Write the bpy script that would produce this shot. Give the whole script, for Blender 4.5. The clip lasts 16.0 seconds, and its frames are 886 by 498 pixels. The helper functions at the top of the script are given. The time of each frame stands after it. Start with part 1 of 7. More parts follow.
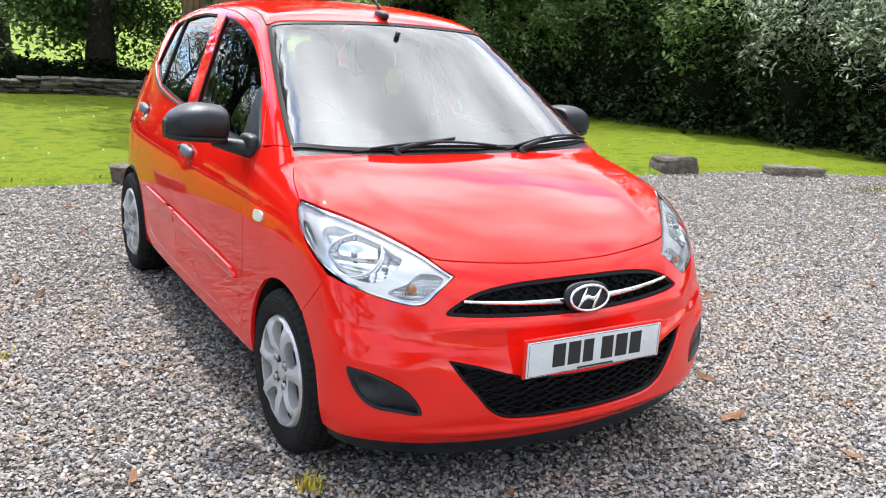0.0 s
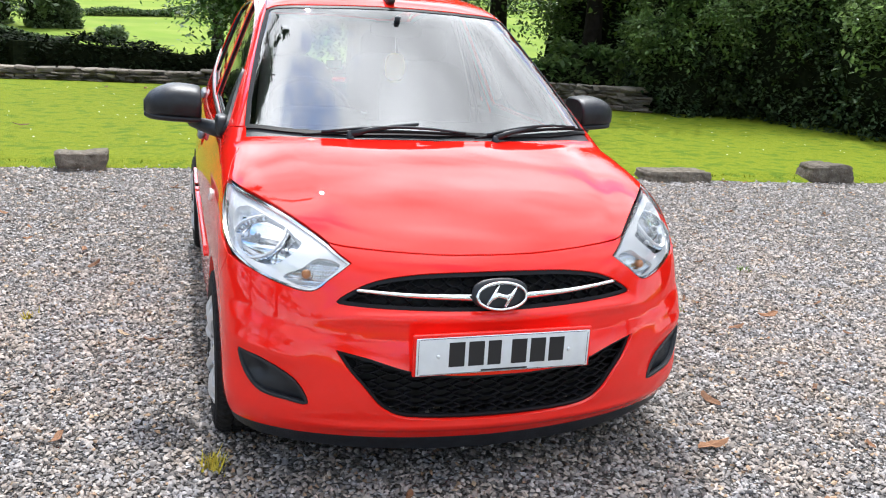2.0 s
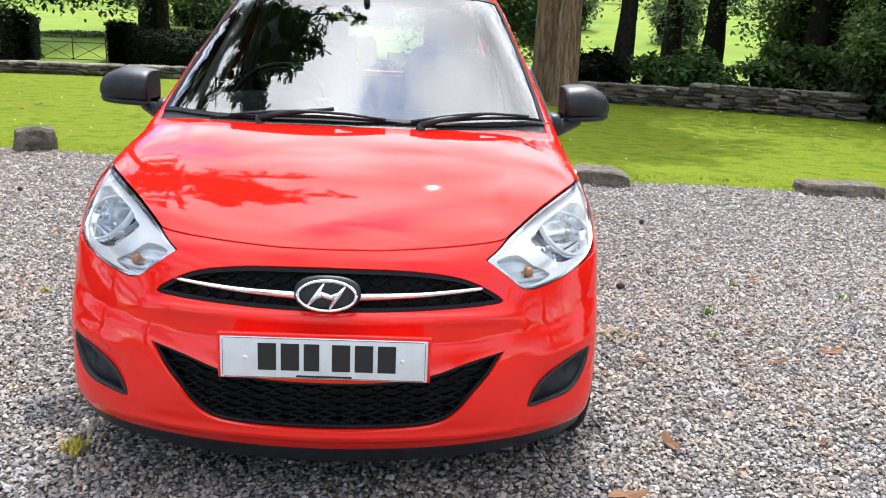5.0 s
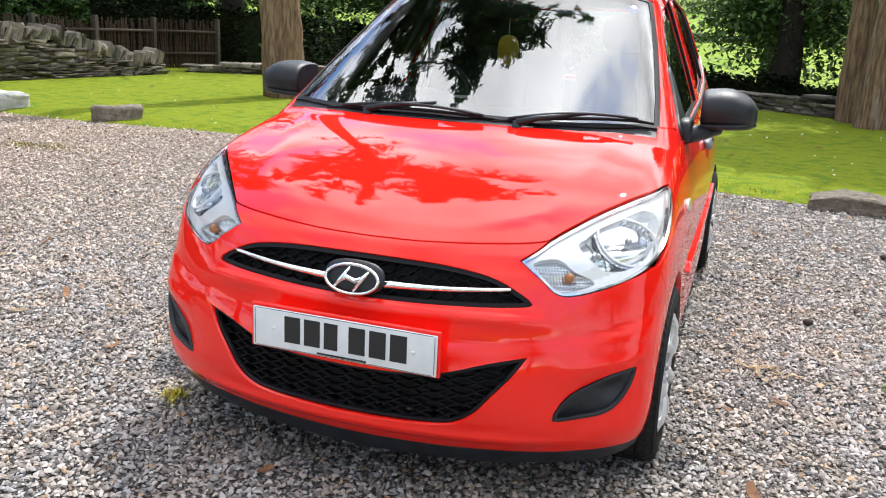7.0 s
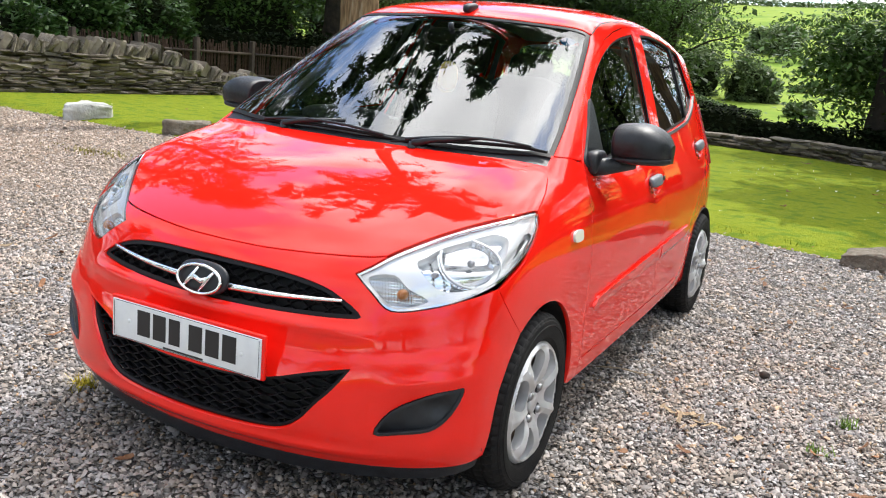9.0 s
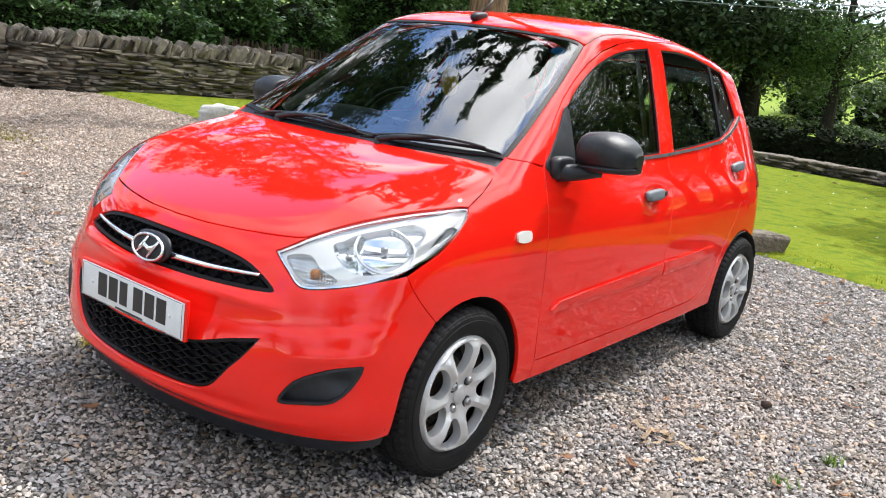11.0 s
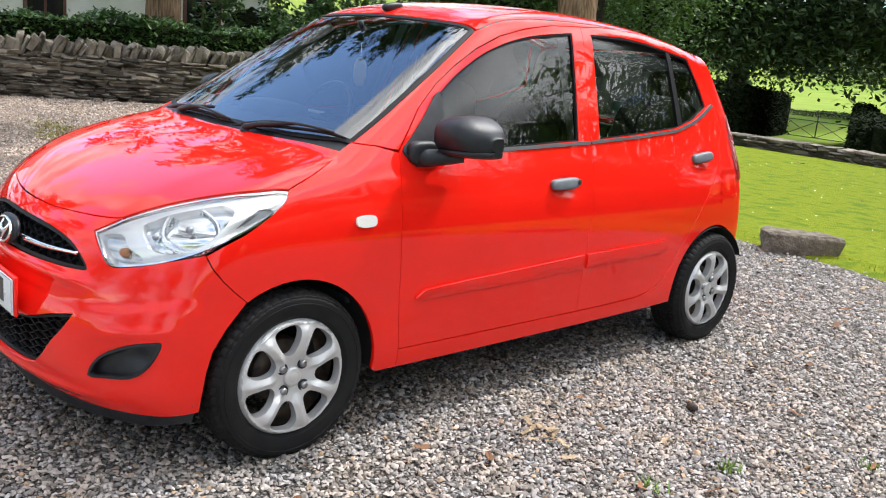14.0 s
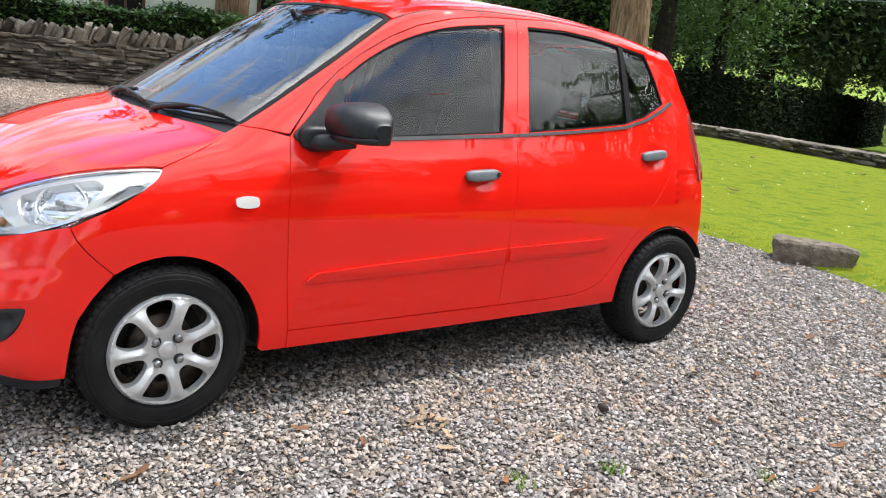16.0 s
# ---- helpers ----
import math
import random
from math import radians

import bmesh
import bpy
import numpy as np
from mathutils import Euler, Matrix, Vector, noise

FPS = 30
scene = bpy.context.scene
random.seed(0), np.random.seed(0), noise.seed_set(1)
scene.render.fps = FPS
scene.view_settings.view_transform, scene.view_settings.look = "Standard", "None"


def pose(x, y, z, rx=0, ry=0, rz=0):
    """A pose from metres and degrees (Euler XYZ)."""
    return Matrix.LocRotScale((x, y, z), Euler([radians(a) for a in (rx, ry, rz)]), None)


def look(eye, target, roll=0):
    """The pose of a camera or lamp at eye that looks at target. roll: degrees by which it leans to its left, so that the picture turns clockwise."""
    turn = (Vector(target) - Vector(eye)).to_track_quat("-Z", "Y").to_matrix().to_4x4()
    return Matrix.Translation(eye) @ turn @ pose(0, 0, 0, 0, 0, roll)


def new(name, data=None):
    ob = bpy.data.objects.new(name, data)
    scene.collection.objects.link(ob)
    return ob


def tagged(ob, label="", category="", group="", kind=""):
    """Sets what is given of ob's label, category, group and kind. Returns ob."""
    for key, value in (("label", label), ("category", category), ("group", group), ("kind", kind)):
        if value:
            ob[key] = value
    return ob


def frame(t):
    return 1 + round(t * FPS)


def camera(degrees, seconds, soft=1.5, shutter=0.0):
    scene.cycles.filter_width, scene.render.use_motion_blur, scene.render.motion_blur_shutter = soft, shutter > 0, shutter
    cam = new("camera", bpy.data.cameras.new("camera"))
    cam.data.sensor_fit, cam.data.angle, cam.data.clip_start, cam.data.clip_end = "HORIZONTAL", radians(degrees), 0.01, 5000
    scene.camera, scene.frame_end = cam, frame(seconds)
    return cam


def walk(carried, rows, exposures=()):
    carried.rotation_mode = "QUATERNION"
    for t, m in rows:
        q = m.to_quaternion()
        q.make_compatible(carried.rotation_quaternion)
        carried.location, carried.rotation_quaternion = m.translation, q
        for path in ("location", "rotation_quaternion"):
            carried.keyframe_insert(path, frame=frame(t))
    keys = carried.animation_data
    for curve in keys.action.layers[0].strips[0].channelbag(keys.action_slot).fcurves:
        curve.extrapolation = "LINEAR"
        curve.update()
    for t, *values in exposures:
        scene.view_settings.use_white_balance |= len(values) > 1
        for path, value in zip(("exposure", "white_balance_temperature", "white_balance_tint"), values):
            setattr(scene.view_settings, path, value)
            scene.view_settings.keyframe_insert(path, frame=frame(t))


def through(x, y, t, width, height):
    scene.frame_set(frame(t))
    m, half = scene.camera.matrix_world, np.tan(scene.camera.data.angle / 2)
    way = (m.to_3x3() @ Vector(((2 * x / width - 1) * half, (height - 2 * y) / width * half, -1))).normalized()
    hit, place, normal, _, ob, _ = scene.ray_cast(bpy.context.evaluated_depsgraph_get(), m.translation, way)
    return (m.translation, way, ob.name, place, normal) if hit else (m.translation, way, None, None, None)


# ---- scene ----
from mathutils.geometry import delaunay_2d_cdt

cam = camera(53.9, 16.0, soft=1.1)
PATH = [
    (0, (-1.716, -2.558, 1.368), (-0.71, -0.897, 0.89), 3.1),
    (0.5, (-1.486, -2.703, 1.374), (-0.707, -0.927, 0.884), 2.7),
    (1, (-1.307, -2.797, 1.37), (-0.627, -0.983, 0.876), 2.3),
    (1.5, (-1.088, -2.786, 1.352), (-0.43, -0.963, 0.859), 3.6),
    (2, (-0.892, -2.799, 1.348), (-0.297, -0.956, 0.848), 3.2),
    (2.5, (-0.636, -2.884, 1.341), (-0.233, -0.99, 0.842), 3.2),
    (3, (-0.455, -2.915, 1.332), (-0.1, -1.012, 0.833), 2.9),
    (3.5, (-0.286, -2.821, 1.316), (0.004, -0.907, 0.813), 3.1),
    (3.7, (-0.223, -2.801, 1.308), (0.04, -0.884, 0.802), 2.9),
    (5.8, (0.484, -2.649, 1.285), (0.338, -0.72, 0.776), 1.6),
    (6, (0.544, -2.633, 1.28), (0.321, -0.712, 0.769), 1.3),
    (6.5, (0.763, -2.606, 1.279), (0.201, -0.754, 0.775), 2.4),
    (7, (0.927, -2.558, 1.263), (0.289, -0.732, 0.757), 2.7),
    (7.5, (1.074, -2.414, 1.266), (0.419, -0.594, 0.756), 5.4),
    (8, (1.18, -2.344, 1.269), (0.503, -0.53, 0.768), 5.4),
    (8.5, (1.37, -2.314, 1.263), (0.576, -0.544, 0.776), 5.1),
    (9, (1.575, -2.324, 1.263), (0.705, -0.579, 0.819), 5.3),
    (9.2, (1.629, -2.314, 1.261), (0.751, -0.57, 0.827), 5.5),
    (11.3, (2.264, -2.02, 1.272), (1.072, -0.474, 0.838), 7.7),
    (11.5, (2.314, -1.973, 1.273), (1.119, -0.429, 0.844), 8.0),
    (12, (2.437, -1.814, 1.275), (1.225, -0.28, 0.856), 8.3),
    (12.5, (2.579, -1.758, 1.291), (1.276, -0.302, 0.863), 7.1),
    (13, (2.775, -1.734, 1.299), (1.402, -0.345, 0.867), 6.3),
    (13.5, (2.834, -1.592, 1.285), (1.431, -0.236, 0.848), 6.0),
    (14, (2.888, -1.414, 1.288), (1.466, -0.081, 0.842), 5.5),
    (14.5, (3.079, -1.292, 1.288), (1.578, -0.051, 0.835), 5.0),
    (15, (3.249, -1.226, 1.296), (1.712, -0.032, 0.835), 4.9),
    (15.5, (3.297, -1.079, 1.292), (1.761, 0.114, 0.825), 5.5),
    (16, (3.319, -0.914, 1.312), (1.774, 0.269, 0.848), 6.6),
]
walk(cam, [(t, look(eye, target, roll)) for t, eye, target, roll in PATH], exposures=((0, 0.58, 6150, 10), (3, 0.55, 6100, 10), (6, 0.58, 6200, 10), (9, 0.50, 6450, 10), (12, 0.54, 6300, 10), (16, 0.45, 6350, 10)))

# ---------- world and light ----------
SUN_ELEVATION, SUN_FROM = radians(57), Vector((0.10, 1.0))
world = bpy.data.worlds.new("sky")
scene.world = world
world.use_nodes = True
wn, wl = world.node_tree.nodes, world.node_tree.links
wn.clear()
sky = wn.new("ShaderNodeTexSky")
sky.sky_type, sky.sun_disc = "NISHITA", False
sky.sun_elevation, sky.sun_rotation = SUN_ELEVATION, math.atan2(SUN_FROM.x, SUN_FROM.y)
sky.altitude, sky.air_density, sky.dust_density, sky.ozone_density = 50, 1.0, 0.2, 4.0
coord = wn.new("ShaderNodeTexCoord")
split = wn.new("ShaderNodeSeparateXYZ")
wl.new(coord.outputs["Generated"], split.inputs[0])
high = wn.new("ShaderNodeMath")
high.operation = "MAXIMUM"
high.inputs[1].default_value = 0.06
wl.new(split.outputs[2], high.inputs[0])
flat = wn.new("ShaderNodeVectorMath")
flat.operation = "DIVIDE"
wl.new(coord.outputs["Generated"], flat.inputs[0])
trio = wn.new("ShaderNodeCombineXYZ")
for i in range(3):
    wl.new(high.outputs[0], trio.inputs[i])
wl.new(trio.outputs[0], flat.inputs[1])
puff = wn.new("ShaderNodeTexNoise")
puff.inputs["Scale"].default_value, puff.inputs["Detail"].default_value, puff.inputs["Roughness"].default_value = 1.7, 9, 0.55
puff.inputs["Distortion"].default_value = 0.25
wl.new(flat.outputs[0], puff.inputs["Vector"])
cover = wn.new("ShaderNodeMapRange")
cover.interpolation_type = "SMOOTHSTEP"
cover.inputs["From Min"].default_value, cover.inputs["From Max"].default_value = 0.44, 0.56
shade = wn.new("ShaderNodeTexNoise")
shade.inputs["Scale"].default_value, shade.inputs["Detail"].default_value = 3.2, 6
wl.new(flat.outputs[0], shade.inputs["Vector"])
white = wn.new("ShaderNodeMapRange")
white.inputs["From Min"].default_value, white.inputs["From Max"].default_value = 0.3, 0.7
white.inputs["To Min"].default_value, white.inputs["To Max"].default_value = 3.2, 9.0
wl.new(shade.outputs[0], white.inputs[0])
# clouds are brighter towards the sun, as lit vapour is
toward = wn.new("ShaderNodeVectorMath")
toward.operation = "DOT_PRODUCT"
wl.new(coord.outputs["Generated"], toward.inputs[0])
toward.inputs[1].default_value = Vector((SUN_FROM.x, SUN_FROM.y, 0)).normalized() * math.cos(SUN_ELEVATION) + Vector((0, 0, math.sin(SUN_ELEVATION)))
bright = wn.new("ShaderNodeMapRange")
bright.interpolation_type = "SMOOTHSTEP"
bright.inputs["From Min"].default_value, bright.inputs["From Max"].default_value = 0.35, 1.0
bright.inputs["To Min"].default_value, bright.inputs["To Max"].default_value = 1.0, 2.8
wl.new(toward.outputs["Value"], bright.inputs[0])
# the cloud is thicker round the sun and over the east
east = wn.new("ShaderNodeVectorMath")
east.operation = "DOT_PRODUCT"
wl.new(coord.outputs["Generated"], east.inputs[0])
east.inputs[1].default_value = Vector((0.55, 0.35, 0.75)).normalized()
thick = wn.new("ShaderNodeMapRange")
thick.inputs["From Min"].default_value, thick.inputs["From Max"].default_value = 0.45, 0.95
thick.inputs["To Min"].default_value, thick.inputs["To Max"].default_value = 0.045, 0.16
wl.new(east.outputs["Value"], thick.inputs[0])
mass = wn.new("ShaderNodeMath")
mass.operation = "ADD"
wl.new(puff.outputs[0], mass.inputs[0])
wl.new(thick.outputs[0], mass.inputs[1])
# a clear blue rift in the western sky
rift = wn.new("ShaderNodeVectorMath")
rift.operation = "DOT_PRODUCT"
wl.new(coord.outputs["Generated"], rift.inputs[0])
rift.inputs[1].default_value = Vector((-0.735, 0.15, 0.66)).normalized()
open_sky = wn.new("ShaderNodeMapRange")
open_sky.interpolation_type = "SMOOTHSTEP"
open_sky.inputs["From Min"].default_value, open_sky.inputs["From Max"].default_value = 0.976, 0.993
open_sky.inputs["To Min"].default_value, open_sky.inputs["To Max"].default_value = 0.0, 0.24
wl.new(rift.outputs["Value"], open_sky.inputs[0])
thinned = wn.new("ShaderNodeMath")
thinned.operation = "SUBTRACT"
wl.new(mass.outputs[0], thinned.inputs[0])
wl.new(open_sky.outputs[0], thinned.inputs[1])
wl.new(thinned.outputs[0], cover.inputs[0])
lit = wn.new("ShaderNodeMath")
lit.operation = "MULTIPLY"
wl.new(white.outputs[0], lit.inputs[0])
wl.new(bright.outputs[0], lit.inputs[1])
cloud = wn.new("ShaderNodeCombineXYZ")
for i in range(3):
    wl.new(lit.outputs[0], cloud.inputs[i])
both = wn.new("ShaderNodeMix")
both.data_type = "RGBA"
wl.new(cover.outputs[0], both.inputs[0])
deep = wn.new("ShaderNodeVectorMath")
deep.operation = "SCALE"
deep.inputs["Scale"].default_value = 2.6
wl.new(sky.outputs[0], deep.inputs[0])
wl.new(deep.outputs[0], both.inputs[6])
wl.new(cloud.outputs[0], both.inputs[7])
glow = wn.new("ShaderNodeBackground")
glow.inputs["Strength"].default_value = 0.15
wl.new(both.outputs[2], glow.inputs[0])
out = wn.new("ShaderNodeOutputWorld")
wl.new(glow.outputs[0], out.inputs[0])

sun = new("sun", bpy.data.lights.new("sun", "SUN"))
sun.data.energy, sun.data.angle, sun.data.color = 3.2, radians(0.53), (1.0, 0.965, 0.91)
to_sun = Vector((SUN_FROM.x, SUN_FROM.y, 0)).normalized() * math.cos(SUN_ELEVATION) + Vector((0, 0, math.sin(SUN_ELEVATION)))
sun.matrix_world = look(to_sun * 30, (0, 0, 0))

# ---------- materials ----------
MATS = {}


def material(name, base, rough=0.5, metal=0.0, vary=None, scale=20, bump=0.0, bump_scale=60, coat=0.0, island=0.0, detail=4, emission=None, random_object=0.0, trans=0.0, spec=0.5, wear=None, grain=None):
    """A procedural surface: base colour, a second colour mixed in by noise, per-piece variation, relief and gloss."""
    if name in MATS:
        return MATS[name]
    m = bpy.data.materials.new(name)
    m.use_nodes = True
    n, l = m.node_tree.nodes, m.node_tree.links
    b = n["Principled BSDF"]
    b.inputs["Base Color"].default_value = (*base, 1)
    b.inputs["Roughness"].default_value, b.inputs["Metallic"].default_value = rough, metal
    b.inputs["Coat Weight"].default_value, b.inputs["Coat Roughness"].default_value = coat, 0.015
    b.inputs["Specular IOR Level"].default_value = spec
    b.inputs["Transmission Weight"].default_value = trans
    where = n.new("ShaderNodeTexCoord")
    spot = where.outputs["Object"]
    if grain:
        # stretched along one axis, as bark and planks are
        m_stretch = n.new("ShaderNodeMapping")
        m_stretch.inputs["Scale"].default_value = grain
        l.new(spot, m_stretch.inputs[0])
        spot = m_stretch.outputs[0]
    col = None
    if vary:
        t = n.new("ShaderNodeTexNoise")
        t.inputs["Scale"].default_value, t.inputs["Detail"].default_value = scale, detail
        l.new(spot, t.inputs["Vector"])
        r = n.new("ShaderNodeMapRange")
        r.inputs["From Min"].default_value, r.inputs["From Max"].default_value = 0.35, 0.65
        l.new(t.outputs[0], r.inputs[0])
        mix = n.new("ShaderNodeMix")
        mix.data_type = "RGBA"
        mix.inputs[6].default_value, mix.inputs[7].default_value = (*base, 1), (*vary, 1)
        l.new(r.outputs[0], mix.inputs[0])
        col = mix.outputs[2]
    if wear:
        t = n.new("ShaderNodeTexNoise")
        t.inputs["Scale"].default_value, t.inputs["Detail"].default_value = wear[1], 8
        l.new(spot, t.inputs["Vector"])
        r = n.new("ShaderNodeMapRange")
        r.inputs["From Min"].default_value, r.inputs["From Max"].default_value = wear[2], wear[2] + 0.12
        l.new(t.outputs[0], r.inputs[0])
        mix = n.new("ShaderNodeMix")
        mix.data_type = "RGBA"
        mix.inputs[6].default_value, mix.inputs[7].default_value = (*base, 1), (*wear[0], 1)
        l.new(r.outputs[0], mix.inputs[0])
        if col:
            l.new(col, mix.inputs[6])
        col = mix.outputs[2]
    for amount, kind in ((island, "ShaderNodeNewGeometry"), (random_object, "ShaderNodeObjectInfo")):
        if amount:
            g = n.new(kind)
            hsv = n.new("ShaderNodeHueSaturation")
            r = n.new("ShaderNodeMapRange")
            r.inputs["To Min"].default_value, r.inputs["To Max"].default_value = 1 - amount, 1 + amount
            l.new(g.outputs["Random Per Island" if kind == "ShaderNodeNewGeometry" else "Random"], r.inputs[0])
            l.new(r.outputs[0], hsv.inputs["Value"])
            hsv.inputs["Color"].default_value = (*base, 1)
            if col:
                l.new(col, hsv.inputs["Color"])
            col = hsv.outputs[0]
    if col:
        l.new(col, b.inputs["Base Color"])
    if bump:
        t = n.new("ShaderNodeTexNoise")
        t.inputs["Scale"].default_value, t.inputs["Detail"].default_value = bump_scale, 6
        l.new(spot, t.inputs["Vector"])
        bp = n.new("ShaderNodeBump")
        bp.inputs["Strength"].default_value, bp.inputs["Distance"].default_value = bump, 0.02
        l.new(t.outputs[0], bp.inputs["Height"])
        l.new(bp.outputs[0], b.inputs["Normal"])
    if emission:
        b.inputs["Emission Color"].default_value, b.inputs["Emission Strength"].default_value = (*emission[0], 1), emission[1]
    MATS[name] = m
    return m


def glass(name, tint, ior=1.5, rough=0.0):
    """A thin pane: lets light through with its tint and mirrors by Fresnel."""
    m = bpy.data.materials.new(name)
    m.use_nodes = True
    n, l = m.node_tree.nodes, m.node_tree.links
    n.clear()
    clear, gloss = n.new("ShaderNodeBsdfTransparent"), n.new("ShaderNodeBsdfGlossy")
    clear.inputs[0].default_value, gloss.inputs["Roughness"].default_value = (*tint, 1), rough
    f, mix, o = n.new("ShaderNodeFresnel"), n.new("ShaderNodeMixShader"), n.new("ShaderNodeOutputMaterial")
    f.inputs["IOR"].default_value = ior
    l.new(f.outputs[0], mix.inputs[0])
    l.new(clear.outputs[0], mix.inputs[1])
    l.new(gloss.outputs[0], mix.inputs[2])
    l.new(mix.outputs[0], o.inputs[0])
    return m


PAINT = material("red_car_paint", (0.80, 0.013, 0.007), 0.5, coat=1.0, vary=(0.77, 0.012, 0.006), scale=3, spec=0.0)
BLACK = material("black_textured_plastic", (0.007, 0.008, 0.011), 0.42, bump=0.12, bump_scale=900, vary=(0.013, 0.016, 0.021), scale=30, spec=0.42)
GLOSSBLACK = material("black_seal", (0.008, 0.008, 0.009), 0.5, spec=0.15)
GREYTRIM = material("grey_window_moulding", (0.055, 0.058, 0.062), 0.40, vary=(0.07, 0.07, 0.074), scale=25)
GREYHANDLE = material("grey_handle_plastic", (0.105, 0.12, 0.135), 0.5, bump=0.05, bump_scale=700, vary=(0.125, 0.14, 0.155), scale=40)
RUBBER = material("tyre_rubber", (0.007, 0.007, 0.008), 0.72, spec=0.2, vary=(0.012, 0.0118, 0.0115), scale=14, bump=0.15, bump_scale=300)
SILVER = material("silver_wheel_trim", (0.60, 0.60, 0.61), 0.34, metal=0.45, vary=(0.54, 0.54, 0.545), scale=18, wear=((0.40, 0.37, 0.34), 30, 0.70))
CHROME = material("chrome", (0.83, 0.84, 0.85), 0.06, metal=1.0)
REFLECTOR = material("lamp_reflector", (0.74, 0.76, 0.78), 0.12, metal=1.0)
LAMPSHELL = material("lamp_housing", (0.84, 0.845, 0.85), 0.20, metal=0.40, vary=(0.78, 0.785, 0.79), scale=20)
LAMPBACK = material("lamp_back", (0.30, 0.31, 0.33), 0.35, metal=0.5)
LAMPEDGE = material("lamp_edge", (0.70, 0.71, 0.72), 0.10, metal=1.0)
NUTSTEEL = material("wheel_nut_steel", (0.32, 0.32, 0.33), 0.3, metal=0.9)
AMBER = material("amber_bulb", (0.42, 0.16, 0.045), 0.3, coat=0.4)
PLATE = material("white_number_plate", (0.70, 0.71, 0.72), 0.35, coat=0.4, vary=(0.64, 0.65, 0.66), scale=30)
MESHBLACK = material("black_grille_mesh", (0.006, 0.006, 0.008), 0.5, spec=0.22)
PLATEINK = material("black_plate_print", (0.012, 0.012, 0.014), 0.4)
FABRIC = material("dark_seat_fabric", (0.022, 0.023, 0.026), 0.9, vary=(0.04, 0.04, 0.045), scale=120, bump=0.3, bump_scale=500)
DASH = material("grey_dashboard", (0.10, 0.11, 0.125), 0.65, vary=(0.075, 0.08, 0.09), scale=18, bump=0.1, bump_scale=400)
PALETRIM = material("pale_headlining", (0.42, 0.42, 0.40), 0.9, vary=(0.36, 0.36, 0.35), scale=40)
DARKUNDER = material("dark_underbody", (0.010, 0.010, 0.010), 0.85)
STEEL = material("dark_brake_steel", (0.03, 0.03, 0.032), 0.5, metal=0.6, vary=(0.1, 0.07, 0.05), scale=30)
REDLAMP = material("red_lamp_plastic", (0.30, 0.008, 0.010), 0.12, coat=1.0)
SCREEN = glass("windscreen_glass", (0.76, 0.82, 0.82), 2.6)
PANE = glass("side_window_glass", (0.58, 0.65, 0.63), 1.6)
LENS = glass("lamp_lens", (0.97, 0.98, 0.985), 1.45, 0.01)
WHITELENS = material("white_repeater_lens", (0.72, 0.70, 0.66), 0.15, coat=0.8)
STICKER = material("blue_round_sticker", (0.015, 0.22, 0.55), 0.4)
YELLOW = material("yellow_air_freshener", (0.92, 0.62, 0.05), 0.6)
PAPER = material("white_paper_tag", (0.75, 0.78, 0.78), 0.7)
# ---------- the car's outer form ----------
def spline(xs, ys):
    """Natural cubic through knots, as a function of an array."""
    xs, ys = np.array(xs, float), np.array(ys, float)
    n, h = len(xs), np.diff(xs)
    a = np.eye(n)
    b = np.zeros(n)
    for i in range(1, n - 1):
        a[i, i - 1], a[i, i], a[i, i + 1] = h[i - 1], 2 * (h[i - 1] + h[i]), h[i]
        b[i] = 6 * ((ys[i + 1] - ys[i]) / h[i] - (ys[i] - ys[i - 1]) / h[i - 1])
    m = np.linalg.solve(a, b)

    def value(x):
        x = np.asarray(x, float)
        i = np.clip(np.searchsorted(xs, x) - 1, 0, n - 2)
        c = np.clip(x, xs[0], xs[-1])
        l, r = c - xs[i], xs[i + 1] - c
        y = (m[i] * r**3 + m[i + 1] * l**3) / (6 * h[i]) + (ys[i] / h[i] - m[i] * h[i] / 6) * r + (ys[i + 1] / h[i] - m[i + 1] * h[i] / 6) * l
        s0 = (ys[1] - ys[0]) / h[0] - h[0] * m[1] / 6
        s1 = (ys[-1] - ys[-2]) / h[-1] + h[-1] * m[-2] / 6
        return y + np.minimum(x - xs[0], 0) * s0 + np.maximum(x - xs[-1], 0) * s1

    return value


side_at = spline((.10, .22, .35, .50, .65, .78, .88, .95, 1.10, 1.25, 1.40, 1.50), (.72, .757, .768, .770, .770, .755, .725, .697, .640, .580, .520, .47))
taper_at = spline((-.8, .2, 1.0, 1.6, 2.2, 2.5, 2.8), (1, 1, 1, .995, .975, .955, .92))
nose_at = spline((.12, .20, .30, .40, .46, .52, .60, .68, .76, .86), (-.52, -.615, -.652, -.650, -.640, -.632, -.610, -.576, -.52, -.43))
tail_at = spline((.15, .3, .5, .7, .95, 1.2, 1.4, 1.5), (2.74, 2.82, 2.85, 2.82, 2.76, 2.66, 2.55, 2.48))
bonnet_at = spline((-.70, -.58, -.45, -.30, -.10, .10, .25), (.640, .712, .772, .832, .900, .950, .980))
roof_at = spline((.60, .82, 1.0, 1.3, 1.6, 2.0, 2.4, 2.6), (1.340, 1.425, 1.464, 1.494, 1.498, 1.474, 1.412, 1.36))


def smax(a, b, k):
    return 0.5 * (a + b + np.sqrt((a - b) ** 2 + k * k))


def smin(a, b, k):
    return -smax(-a, -b, k)


